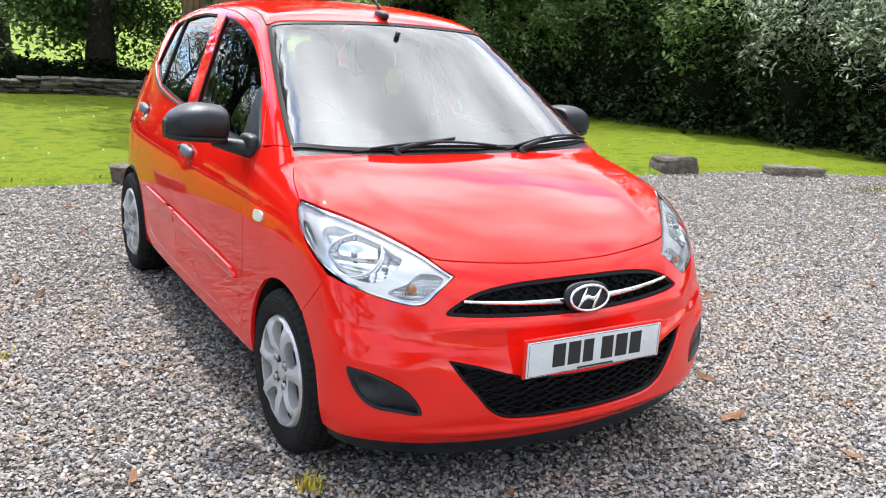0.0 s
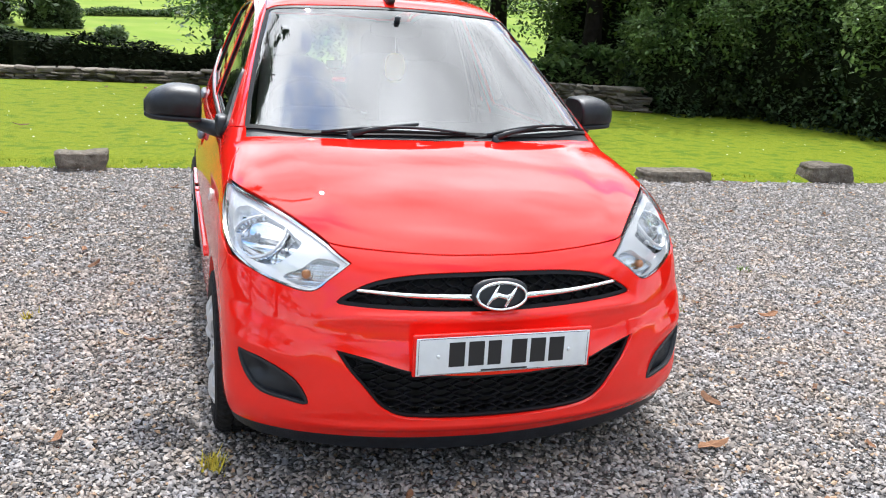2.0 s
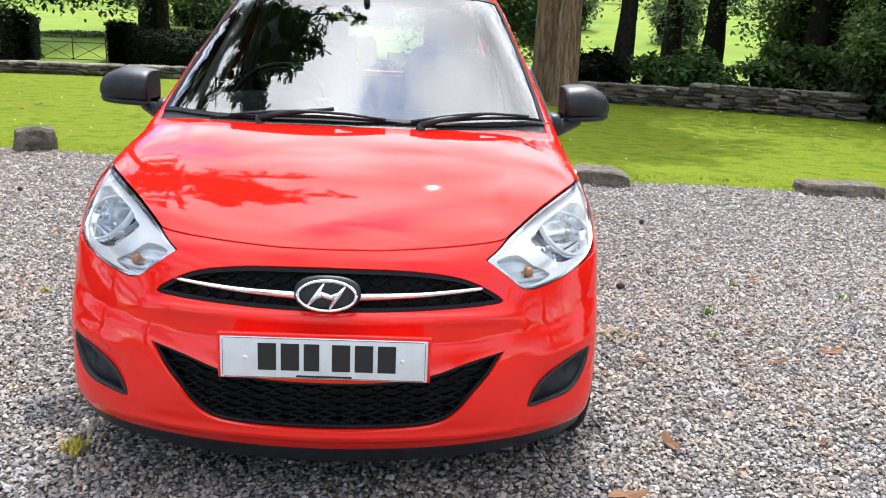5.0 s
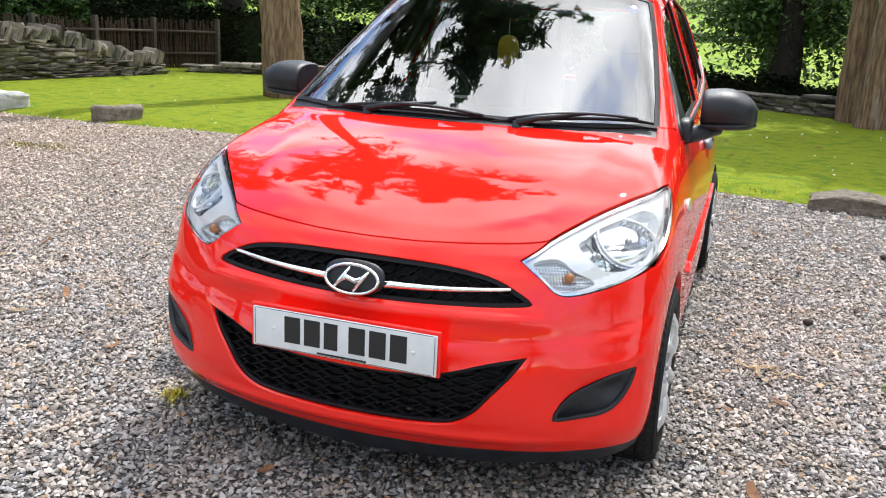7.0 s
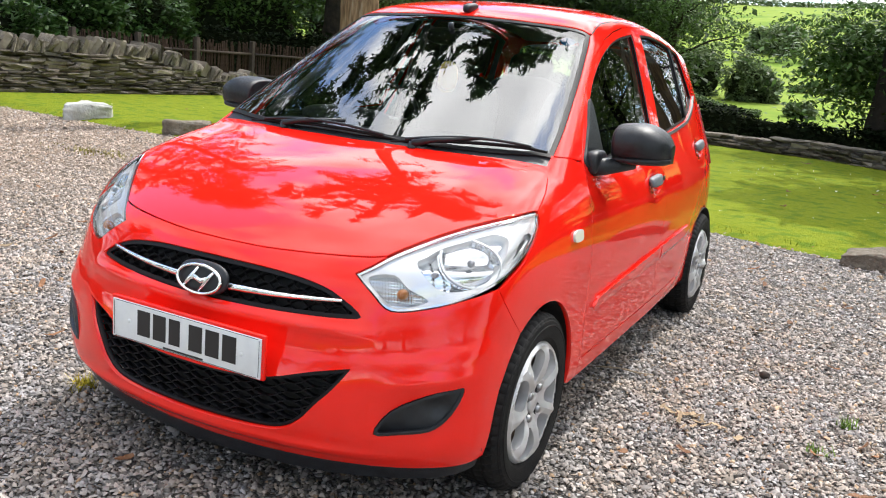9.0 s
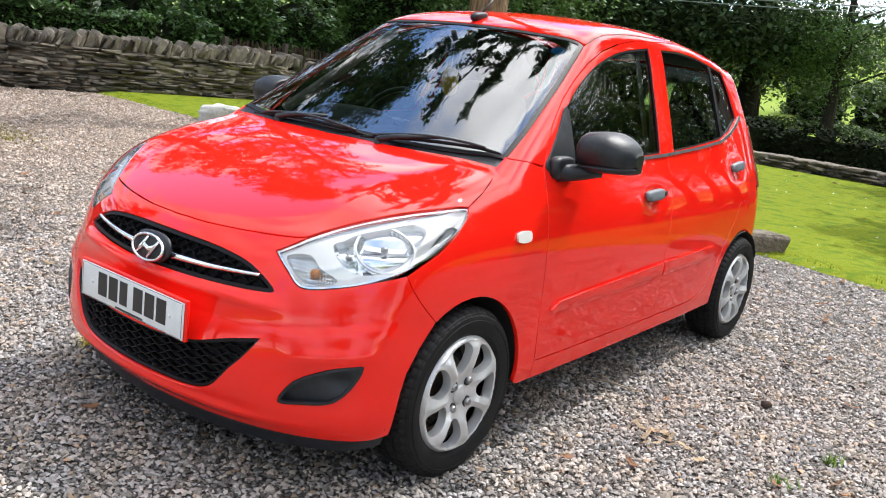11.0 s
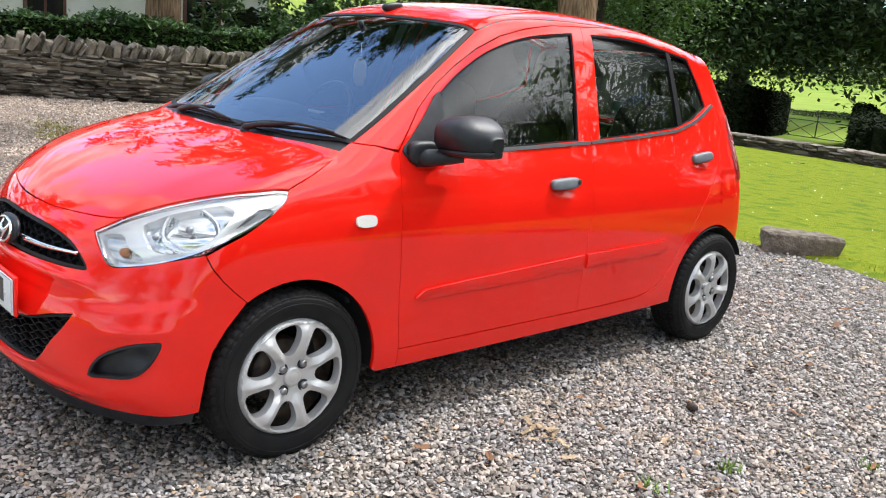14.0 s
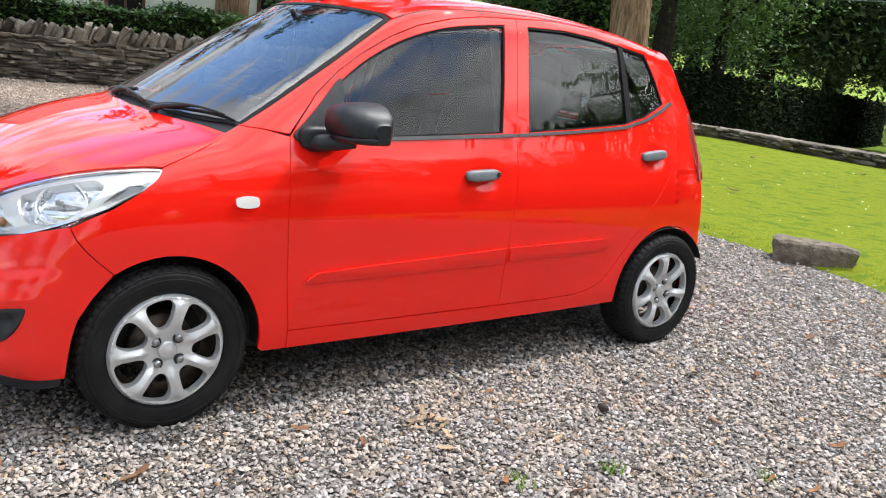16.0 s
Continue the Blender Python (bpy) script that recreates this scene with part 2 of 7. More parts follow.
def form(x, y, z):
    """Below nought inside the car's outer skin, above it outside."""
    x = np.abs(x)
    side = x - side_at(z) * taper_at(y)
    nose = (nose_at(z) + .32 * x**2 + .4 * x**6) - y
    tail = y - (tail_at(z) - .22 * x**2 - .3 * x**6)
    bonnet = (z - (bonnet_at(y) - .05 * x**2)) * .95
    screen = (z - (.965 + .638 * (y - .115 - .22 * x**2))) * .843
    roof = z - (roof_at(y) - .10 * x**2)
    top = smin(smax(bonnet, nose, .07), smax(screen, roof, .035), .006)
    body = smax(smax(side, top, .055), smax(nose, tail, .02), .05)
    return body


AXLE = np.array((0.0, 0.15))


def ray_from(mode, u, v):
    """Start and way of the ray that lays the plan point (u, v) onto the skin."""
    u, v = np.asarray(u, float), np.asarray(v, float)
    o, e = np.zeros_like(u), np.ones_like(u)
    if mode == "side":
        return np.stack([1.1 * e, u, v], -1), np.stack([-e, o, o], -1)
    if mode == "top":
        return np.stack([u, v, 1.9 * e], -1), np.stack([o, o, -e], -1)
    if mode == "tail":
        return np.stack([u, 3.1 * e, v], -1), np.stack([o, -e, o], -1)
    s, c = np.sin(np.radians(u)), -np.cos(np.radians(u))
    return np.stack([1.25 * s, AXLE[1] + 1.25 * c, v], -1), np.stack([-s, -c, o], -1)


def crossing(start, way, length=1.3, steps=160):
    """First place along each ray where it enters the skin."""
    t = np.linspace(0, length, steps)
    p = start[:, None, :] + t[None, :, None] * way[:, None, :]
    f = form(p[..., 0], p[..., 1], p[..., 2])
    hit = f < 0
    first = np.where(hit.any(1), hit.argmax(1), f.argmin(1))
    lo, hi = t[np.maximum(first - 1, 0)], t[first]
    for _ in range(26):
        mid = 0.5 * (lo + hi)
        q = start + mid[:, None] * way
        inside = form(q[:, 0], q[:, 1], q[:, 2]) < 0
        hi, lo = np.where(inside, mid, hi), np.where(inside, lo, mid)
    return start + (0.5 * (lo + hi))[:, None] * way


def normals(p, h=0.0015):
    g = np.stack([form(p[:, 0] + h * (i == 0), p[:, 1] + h * (i == 1), p[:, 2] + h * (i == 2)) - form(p[:, 0] - h * (i == 0), p[:, 1] - h * (i == 1), p[:, 2] - h * (i == 2)) for i in range(3)], -1)
    return g / np.linalg.norm(g, axis=1, keepdims=True)

# ---------- parts, panels ----------
def part(name, mesh, mat, parent, label=""):
    """Links a mesh or bmesh as one object under a thing or a part."""
    if isinstance(mesh, bmesh.types.BMesh):
        data = bpy.data.meshes.new(name)
        mesh.to_mesh(data)
        mesh.free()
        mesh = data
    ob = new(name, mesh)
    if mat and not mesh.materials:
        mesh.materials.append(mat)
    ob.parent = parent
    return tagged(ob, label=label)


def smooth(mesh, on=True):
    mesh.polygons.foreach_set("use_smooth", [on] * len(mesh.polygons))
    return mesh


def rounded(points, n=6, closed=True):
    """A Catmull-Rom curve through points."""
    p = [np.array(q, float) for q in points]
    out = []
    count = len(p) if closed else len(p) - 1
    for i in range(count):
        a, b, c, d = (p[(i + k) % len(p)] if closed else p[min(max(i + k, 0), len(p) - 1)] for k in (-1, 0, 1, 2))
        for s in np.arange(n) / n:
            out.append(0.5 * (2 * b + (c - a) * s + (2 * a - 5 * b + 4 * c - d) * s**2 + (3 * b - a - 3 * c + d) * s**3))
    if not closed:
        out.append(p[-1])
    return [tuple(q) for q in out]


def inside(poly, q):
    poly = np.asarray(poly)
    x, y = q[:, 0][:, None], q[:, 1][:, None]
    x0, y0 = poly[:, 0], poly[:, 1]
    x1, y1 = np.roll(x0, -1), np.roll(y0, -1)
    cross = (y0 > y) != (y1 > y)
    with np.errstate(divide="ignore", invalid="ignore"):
        at = (x1 - x0) * (y - y0) / (y1 - y0) + x0
    return (cross & (x < at)).sum(1) % 2 == 1


def area2(poly):
    p = np.asarray(poly)
    return 0.5 * np.sum(p[:, 0] * np.roll(p[:, 1], -1) - np.roll(p[:, 0], -1) * p[:, 1])


def inset(poly, d):
    """Moves an outline inwards by d (outwards where d is negative)."""
    p = np.asarray(poly, float)
    if area2(p) < 0:
        p = p[::-1]
    a, b = p - np.roll(p, 1, 0), np.roll(p, -1, 0) - p
    na = np.stack([-a[:, 1], a[:, 0]], -1) / (np.linalg.norm(a, axis=1)[:, None] + 1e-9)
    nb = np.stack([-b[:, 1], b[:, 0]], -1) / (np.linalg.norm(b, axis=1)[:, None] + 1e-9)
    m = na + nb
    m /= np.maximum((m * m).sum(1)[:, None] / 2, 0.55)
    return p + d * m


def refine(poly, step):
    out = []
    for a, b in zip(poly, np.roll(poly, -1, 0)):
        k = max(1, int(math.ceil(np.linalg.norm(b - a) / step)))
        out += [a + (b - a) * i / k for i in range(k)]
    return np.array(out)


CYL = 0.0135  # metres along the nose for each degree of plan angle


def fill(outline, holes, step):
    """Triangles of a flat outline with holes, evenly meshed; and the boundary loops."""
    loops = [refine(np.asarray(o, float), step * 0.7) for o in (outline, *holes)]
    lo, hi = loops[0].min(0), loops[0].max(0)
    gx, gy = np.meshgrid(np.arange(lo[0], hi[0], step), np.arange(lo[1], hi[1], step * 0.87))
    gx = gx + (np.arange(gx.shape[0]) % 2)[:, None] * step / 2
    grid = np.stack([gx.ravel(), gy.ravel()], -1)
    keep = inside(loops[0], grid)
    for hole in loops[1:]:
        keep &= ~inside(hole, grid)
    grid = grid[keep]
    rim = np.concatenate(loops)
    if len(grid):
        near = np.min(((grid[:, None] - rim[None]) ** 2).sum(-1), 1)
        grid = grid[near > (0.45 * step) ** 2]
    points = np.concatenate([rim, grid])
    edges, at = [], 0
    for l in loops:
        edges += [(at + i, at + (i + 1) % len(l)) for i in range(len(l))]
        at += len(l)
    verts, _, faces, *_ = delaunay_2d_cdt([Vector(p) for p in points], edges, [], 0, 1e-6)
    verts = np.array([(v.x, v.y) for v in verts])
    tris = np.array([f for f in faces if len(f) == 3])
    mid = verts[tris].mean(1)
    ok = inside(loops[0], mid)
    for hole in loops[1:]:
        ok &= ~inside(hole, mid)
    tris = tris[ok]
    v = verts[tris]
    turn = (v[:, 1, 0] - v[:, 0, 0]) * (v[:, 2, 1] - v[:, 0, 1]) - (v[:, 1, 1] - v[:, 0, 1]) * (v[:, 2, 0] - v[:, 0, 0])
    tris[turn < 0] = tris[turn < 0][:, ::-1]
    return verts, tris


def lay(mode, uv, off=0.0):
    """Places and normals on the skin of plan points, off metres outwards."""
    p = crossing(*ray_from(mode, uv[:, 0] / (CYL if mode == "cyl" else 1), uv[:, 1]), 1.35)
    n = normals(p)
    return p + off * n, n


def panel_mesh(name, mode, outline, holes=(), step=0.03, gap=0.002, lip=0.014, off=0.0, relief=None, mirror=False):
    """A sheet of the car's skin with turned-in edges. relief: extra height as a function of plan points."""
    k = np.array((CYL if mode == "cyl" else 1.0, 1.0))
    outline = inset(np.asarray(outline, float) * k, gap)
    holes = [inset(np.asarray(h, float) * k, -0.0005) for h in holes]
    uv, tris = fill(outline, holes, step)
    p, n = lay(mode, uv, off)
    if relief:
        e = 0.002
        h = relief(uv / k)
        pu, _ = lay(mode, uv + (e, 0))
        pv, _ = lay(mode, uv + (0, e))
        hu, hv = relief((uv + (e, 0)) / k), relief((uv + (0, e)) / k)
        base, _ = lay(mode, uv)
        du, dv = pu - base, pv - base
        lu, lv = np.linalg.norm(du, axis=1) + 1e-9, np.linalg.norm(dv, axis=1) + 1e-9
        n2 = n - ((hu - h) / lu)[:, None] * du / lu[:, None] - ((hv - h) / lv)[:, None] * dv / lv[:, None]
        p = p + h[:, None] * n
        n = n2 / np.linalg.norm(n2, axis=1, keepdims=True)
    flip = {"side": 1, "top": 1, "tail": -1, "cyl": 1}[mode]
    a, b, c = p[tris[:, 0]], p[tris[:, 1]], p[tris[:, 2]]
    if (np.cross(b - a, c - a) * n[tris[:, 0]]).sum() < 0:
        tris = tris[:, ::-1]
    verts, norms, faces = [p], [n], [tuple(t) for t in tris.tolist()]
    if lip:
        count = {}
        for t in tris.tolist():
            for i in range(3):
                e = (t[i], t[(i + 1) % 3])
                count[e] = count.get(e, 0) + 1
        rim = [e for e in count if (e[1], e[0]) not in count]
        used = sorted({i for e in rim for i in e})
        at = {v: i for i, v in enumerate(used)}
        base = len(p)
        side = np.zeros((len(used), 3))
        for i, j in rim:
            w = np.cross(p[j] - p[i], n[i])
            w /= np.linalg.norm(w) + 1e-9
            side[at[i]] += w
            side[at[j]] += w
        side /= np.linalg.norm(side, axis=1)[:, None] + 1e-9
        top = p[used]
        soft = 0.6 * n[used] + side
        soft /= np.linalg.norm(soft, axis=1)[:, None]
        verts += [top, top - lip * n[used] - 0.001 * side]
        norms += [soft, side]
        m = len(used)
        faces += [(base + at[j], base + at[i], base + m + at[i], base + m + at[j]) for i, j in rim]
    v, nn = np.concatenate(verts), np.concatenate(norms)
    if mirror:
        v, nn = v * (-1, 1, 1), nn * (-1, 1, 1)
        faces = [f[::-1] for f in faces]
    mesh = bpy.data.meshes.new(name)
    mesh.from_pydata(v.tolist(), [], faces)
    smooth(mesh)
    mesh.normals_split_custom_set_from_vertices(nn.tolist())
    return mesh


def panel(name, mode, outline, mat, parent, label="", **more):
    return part(name, panel_mesh(name, mode, outline, **more), mat, parent, label)


def pair(name, mode, outline, mat, parent, label="", **more):
    """The same panel on the car's left and right."""
    if isinstance(parent, (list, tuple)):
        a, b = parent
    else:
        a = b = parent
    return panel(name, mode, outline, mat, a, label, **more), panel(name, mode, outline, mat, b, label, mirror=True, **more)


def tube(points, radius, sides=8, ends=True):
    """A bmesh tube along points; radius may be a list."""
    bm = bmesh.new()
    pts = [Vector(p) for p in points]
    rs = [float(r) for r in radius] if isinstance(radius, (list, tuple)) else [radius] * len(pts)
    rings = []
    up = Vector((0, 0, 1))
    for i, p in enumerate(pts):
        d = (pts[min(i + 1, len(pts) - 1)] - pts[max(i - 1, 0)]).normalized()
        a = d.cross(up if abs(d.z) < 0.95 else Vector((1, 0, 0))).normalized()
        b = d.cross(a)
        rings.append([bm.verts.new(p + rs[i] * (math.cos(2 * math.pi * k / sides) * a + math.sin(2 * math.pi * k / sides) * b)) for k in range(sides)])
    for r, s in zip(rings, rings[1:]):
        for k in range(sides):
            bm.faces.new((r[k], r[(k + 1) % sides], s[(k + 1) % sides], s[k]))
    if ends:
        bm.faces.new(rings[0][::-1])
        bm.faces.new(rings[-1])
    bmesh.ops.recalc_face_normals(bm, faces=bm.faces)
    for f in bm.faces:
        f.smooth = True
    return bm


def box(size, at=(0, 0, 0), bevel=0.0, turn=None, segments=2):
    """A bevelled block."""
    bm = bmesh.new()
    bmesh.ops.create_cube(bm, size=1)
    bmesh.ops.scale(bm, vec=size, verts=bm.verts)
    if bevel:
        bmesh.ops.bevel(bm, geom=bm.edges[:], offset=bevel, segments=segments, profile=0.6, affect="EDGES")
    if turn:
        bmesh.ops.transform(bm, matrix=turn, verts=bm.verts)
    bmesh.ops.translate(bm, vec=at, verts=bm.verts)
    if bevel:
        for f in bm.faces:
            f.smooth = True
    return bm


def pillow(size, at=(0, 0, 0), turn=None, power=0.5, n=10):
    """A rounded cushion-like block (a superellipsoid)."""
    bm = bmesh.new()
    bmesh.ops.create_uvsphere(bm, u_segments=2 * n, v_segments=n, radius=1)
    for v in bm.verts:
        v.co = Vector([math.copysign(abs(c) ** power, c) * s / 2 for c, s in zip(v.co, size)])
    if turn:
        bmesh.ops.transform(bm, matrix=turn, verts=bm.verts)
    bmesh.ops.translate(bm, vec=at, verts=bm.verts)
    for f in bm.faces:
        f.smooth = True
    return bm


def lathe(profile, sides=48, axis="x"):
    """Turns (radius, along) pairs about an axis."""
    bm = bmesh.new()
    rings = []
    for r, a in profile:
        ring = []
        for k in range(sides):
            c, s = math.cos(2 * math.pi * k / sides), math.sin(2 * math.pi * k / sides)
            ring.append(bm.verts.new((a, r * c, r * s)))
        rings.append(ring)
    for r, s in zip(rings, rings[1:]):
        for k in range(sides):
            bm.faces.new((r[k], s[k], s[(k + 1) % sides], r[(k + 1) % sides]))
    bmesh.ops.recalc_face_normals(bm, faces=bm.faces)
    for f in bm.faces:
        f.smooth = True
    return bm


def joined(*bms):
    bm = bmesh.new()
    for b in bms:
        data = bpy.data.meshes.new("tmp")
        b.to_mesh(data)
        b.free()
        bm.from_mesh(data)
        bpy.data.meshes.remove(data)
    return bm


# ---------- the car ----------
car = tagged(new("car"), "shiny red five-door hatchback parked on grey gravel", "car")

DOOR_F = [(.408, .945), (.392, .80), (.387, .658), (.398, .45), (.414, .287), (.858, .290), (1.357, .293), (1.361, .45), (1.370, .625), (1.390, .80), (1.408, .975), (1.449, 1.2), (1.490, 1.428), (1.299, 1.417), (1.14, 1.392), (.985, 1.354), (.85, 1.300), (.725, 1.232), (.62, 1.165), (.525, 1.087)]
GLASS_F = [(.585, .945), (.60, 1.00)] + rounded([(.616, 1.128), (.743, 1.215), (.924, 1.303), (1.143, 1.364), (1.418, 1.399)], 4, False) + [(1.382, 1.2), (1.338, .982), (.808, .953)]
DOOR_R = [(1.408, .975), (1.390, .80), (1.370, .625), (1.361, .45), (1.357, .293), (1.60, .296), (1.773, .300), (1.87, .315), (1.943, .343), (2.01, .40), (2.064, .467), (2.16, .585), (2.248, .696), (2.335, .80), (2.398, .885), (2.455, .99), (2.483, 1.102), (2.44, 1.17), (2.409, 1.235), (2.388, 1.30), (2.361, 1.366), (2.26, 1.392), (2.153, 1.410), (1.97, 1.430), (1.787, 1.438), (1.63, 1.437), (1.490, 1.428), (1.449, 1.2)]
GLASS_R = [(1.475, .988), (1.51, 1.2), (1.545, 1.403), (1.766, 1.408), (1.95, 1.396), (2.112, 1.374), (2.275, 1.350), (2.325, 1.24), (2.360, 1.135), (2.22, 1.075), (2.06, 1.036), (1.77, 1.010)]
ARCH_F, ARCH_R = (0.0, .262, .312), (2.38, .266, .318)


def arc(arch, a0, a1, n=18):
    y, z, r = arch
    return [(y + r * math.cos(radians(a)), z + r * math.sin(radians(a))) for a in np.linspace(a0, a1, n)]


def on_top(points):
    """Plan points laid on the skin from above, as (y, z) for the side."""
    p, _ = lay("top", np.array(points, float))
    return [(float(q[1]), float(q[2])) for q in p]


def on_nose(points):
    """Plan points laid on the skin from above, as (angle, z) for the nose."""
    p, _ = lay("top", np.array(points, float))
    return [(math.degrees(math.atan2(q[0], AXLE[1] - q[1])), float(q[2])) for q in p]


BONNET_FRONT = rounded([(0, -.507), (.13, -.501), (.255, -.482), (.36, -.457), (.43, -.434), (.465, -.417)], 4, False)
BONNET_LAMP = rounded([(.465, -.417), (.520, -.350), (.575, -.280), (.635, -.202), (.690, -.118), (.718, -.022)], 4, False)
BONNET_SIDE = [(.718, -.022), (.700, .070), (.672, .150), (.645, .205)]
SCREEN_SIDE = [(.645, .245), (.625, .38), (.598, .511), (.570, .640), (.540, .760), (.508, .872)]
ROOF_SIDE = [(.508, .895), (.498, .96), (.486, 1.05), (.479, 1.2), (.476, 1.4), (.472, 1.6), (.464, 1.9), (.452, 2.15), (.440, 2.35), (.43, 2.45)]


def handle_cup(y0, z0):
    def dent(q):
        d = ((q[:, 0] - y0) / .075) ** 2 + ((q[:, 1] - z0) / .040) ** 2
        return -.016 * np.exp(-d * 1.3)
    return dent


cup_f, cup_r = handle_cup(1.222, .808), handle_cup(2.245, .893)
def mirror_shell(x0, x1, side, skirt=False):
    """An egg-shaped mirror housing: bulged front, flat back, rounded outer end; or the lip along its lower edge."""
    bm = bmesh.new()
    rings = []
    for u in (0, .03, .10, .22, .36, .50, .62, .73, .82, .88, .925, .96, .985, 1.0):
        far = max(0, (u - .42) / .58)
        top = 1.074 + .010 * math.sin(math.pi * min(u * 1.15, 1)) - .034 * far ** 1.8
        low = .950 + .008 * u
        front, back = .498 + .070 * far ** 2.2, .680 - .012 * far ** 3
        edge = .93 if u < .02 else max(.30, 1 - max(0, (u - .80) / .20) ** 2.6) ** .5
        if skirt:
            top, low = low + .026, low - .010 + .004 * u
            front, back = front + .010 + .012 * (1 - u), back - .004
        mid, half, deep = (top + low) / 2, (top - low) / 2 * edge, (back - front) * edge
        y0 = front + (back - front) * .62
        ring = []
        for k in range(24):
            a = 2 * math.pi * k / 24
            c, q = math.cos(a), math.sin(a)
            z = mid + half * math.copysign(abs(q) ** .72, q)
            y = y0 - deep * .62 * abs(c) ** .80 if c > 0 else y0 + deep * .38 * abs(c) ** .30
            ring.append(bm.verts.new(((x0 + (x1 - x0) * u) * side, y, z)))
        rings.append(ring)
    for r, q in zip(rings, rings[1:]):
        for k in range(24):
            bm.faces.new((r[k], r[(k + 1) % 24], q[(k + 1) % 24], q[k]))
    bm.faces.new(rings[0])
    bm.faces.new(rings[-1])
    bmesh.ops.recalc_face_normals(bm, faces=bm.faces)
    for f in bm.faces:
        f.smooth = len(f.verts) == 4
    return bm


wheel_gap = dict(gap=.0014, lip=.016)
for mirrored in (False, True):
    m = dict(mirror=mirrored, **wheel_gap)
    side = -1 if mirrored else 1
    door = panel("front_door", "side", rounded(DOOR_F[:1], 1) + DOOR_F[1:], PAINT, car, holes=[GLASS_F], step=.028, relief=cup_f, **m)
    panel("window_pane", "side", inset(GLASS_F, -.012), PANE, door, "tinted side window", step=.06, gap=0, lip=0, off=-.012, mirror=mirrored)
    panel("window_seal", "side", inset(GLASS_F, -.004), GLOSSBLACK, door, "black rubber seal", holes=[inset(GLASS_F, .007)], step=.03, gap=0, lip=.006, off=-.005, mirror=mirrored)
    panel("window_moulding", "side", [(.575, .934), (.808, .941), (1.1, .954), (1.403, .968), (1.404, .980), (1.1, .967), (.808, .954), (.575, .947)], GREYTRIM, door, "grey belt moulding", step=.03, gap=0, lip=.01, off=.006, mirror=mirrored)
    panel("mirror_base", "side", rounded([(.420, .948), (.47, .995), (.54, 1.062), (.622, 1.142), (.618, 1.04), (.600, .945), (.545, .900), (.47, .912)], 3), BLACK, door, "black triangular mirror mount", step=.02, gap=0, lip=.02, off=.009, mirror=mirrored)
    panel("rubbing_strip", "side", [(.466, .457), (.476, .470), (.507, .489), (.70, .501), (1.0, .516), (1.350, .535), (1.353, .474), (1.0, .463), (.70, .456), (.49, .451)], PAINT, door, "red body-coloured rubbing strip", step=.02, gap=0, lip=.012, off=.011, mirror=mirrored, relief=lambda q: -.006 * np.clip((.470 + .028 * (q[:, 0] - .47) - q[:, 1]) / .03, 0, 1))
    # the mirror housing on its arm
    xi, xo = (.748, .928) if side > 0 else (.775, .977)
    housing = part("mirror_housing", mirror_shell(xi, xo, side), BLACK, door, "black plastic door mirror")
    part("mirror_skirt", mirror_shell(xi, xo, side, True), BLACK, housing, "black lower edge")
    part("mirror_glass", pillow(((xo - xi) * .60, .006, .088), ((xi + .40 * (xo - xi)) * side, .6740, 1.008), None, .4), CHROME, housing, "mirror glass")
    part("mirror_arm", joined(tube([(.700 * side, .480, .930), (.730 * side, .505, .932), (.765 * side, .545, .938), (.81 * side, .590, .945)], [.034, .030, .026, .018], 12), pillow((.05, .13, .080), (.706 * side, .500, .945), None, .6)), BLACK, housing)
    # handles
    for owner_name, y0, z0, tilt in (("front", 1.205, .826, 3), ("rear", 2.238, .909, 6)):
        if owner_name == "rear":
            door = panel("rear_door", "side", DOOR_R, PAINT, car, holes=[GLASS_R], step=.028, relief=cup_r, **m)
            bar = [(2.085, 1.030), (2.125, 1.040), (2.128, 1.365), (2.128, 1.376), (2.100, 1.378)]
            panel("window_pane", "side", inset([p for p in GLASS_R if p[0] < 2.12] [:6] + [(2.115, 1.374), (2.09, 1.042)] + [(2.06, 1.036), (1.77, 1.010)], -.008), PANE, door, "tinted side window", step=.06, gap=0, lip=0, off=-.012, mirror=mirrored)
            panel("quarter_pane", "side", inset([(2.118, 1.373), (2.275, 1.350), (2.325, 1.24), (2.360, 1.135), (2.22, 1.075), (2.10, 1.045)], -.006), PANE, door, "small fixed rear quarter pane", step=.06, gap=0, lip=0, off=-.011, mirror=mirrored)
            panel("window_seal", "side", inset(GLASS_R, -.004), GLOSSBLACK, door, "black rubber seal", holes=[inset(GLASS_R, .007)], step=.03, gap=0, lip=.006, off=-.005, mirror=mirrored)
            panel("rubbing_strip", "side", [(1.374, .536), (1.65, .543), (1.925, .548), (1.955, .538), (1.966, .522), (1.950, .500), (1.925, .494), (1.65, .484), (1.374, .475)], PAINT, door, "red body-coloured rubbing strip", step=.02, gap=0, lip=.012, off=.011, mirror=mirrored, relief=lambda q: -.006 * np.clip((.470 + .028 * (q[:, 0] - .47) - q[:, 1]) / .03, 0, 1))
            panel("window_divider", "side", bar, GLOSSBLACK, door, "black divider bar", step=.03, gap=0, lip=.008, off=-.004, mirror=mirrored)
            panel("window_moulding", "side", [(1.412, .969), (1.77, .992), (2.06, 1.017), (2.22, 1.054), (2.33, 1.095), (2.425, 1.138), (2.405, 1.146), (2.33, 1.110), (2.22, 1.068), (2.06, 1.030), (1.77, 1.004), (1.413, .981)], GREYTRIM, door, "grey belt moulding", step=.03, gap=0, lip=.01, off=.006, mirror=mirrored)
        grip = pillow((.030, .165, .042), (0, 0, 0), Matrix.Rotation(radians(tilt), 4, "X"), .55, 10)
        q, nn = lay("side", np.array([(y0, z0)]))
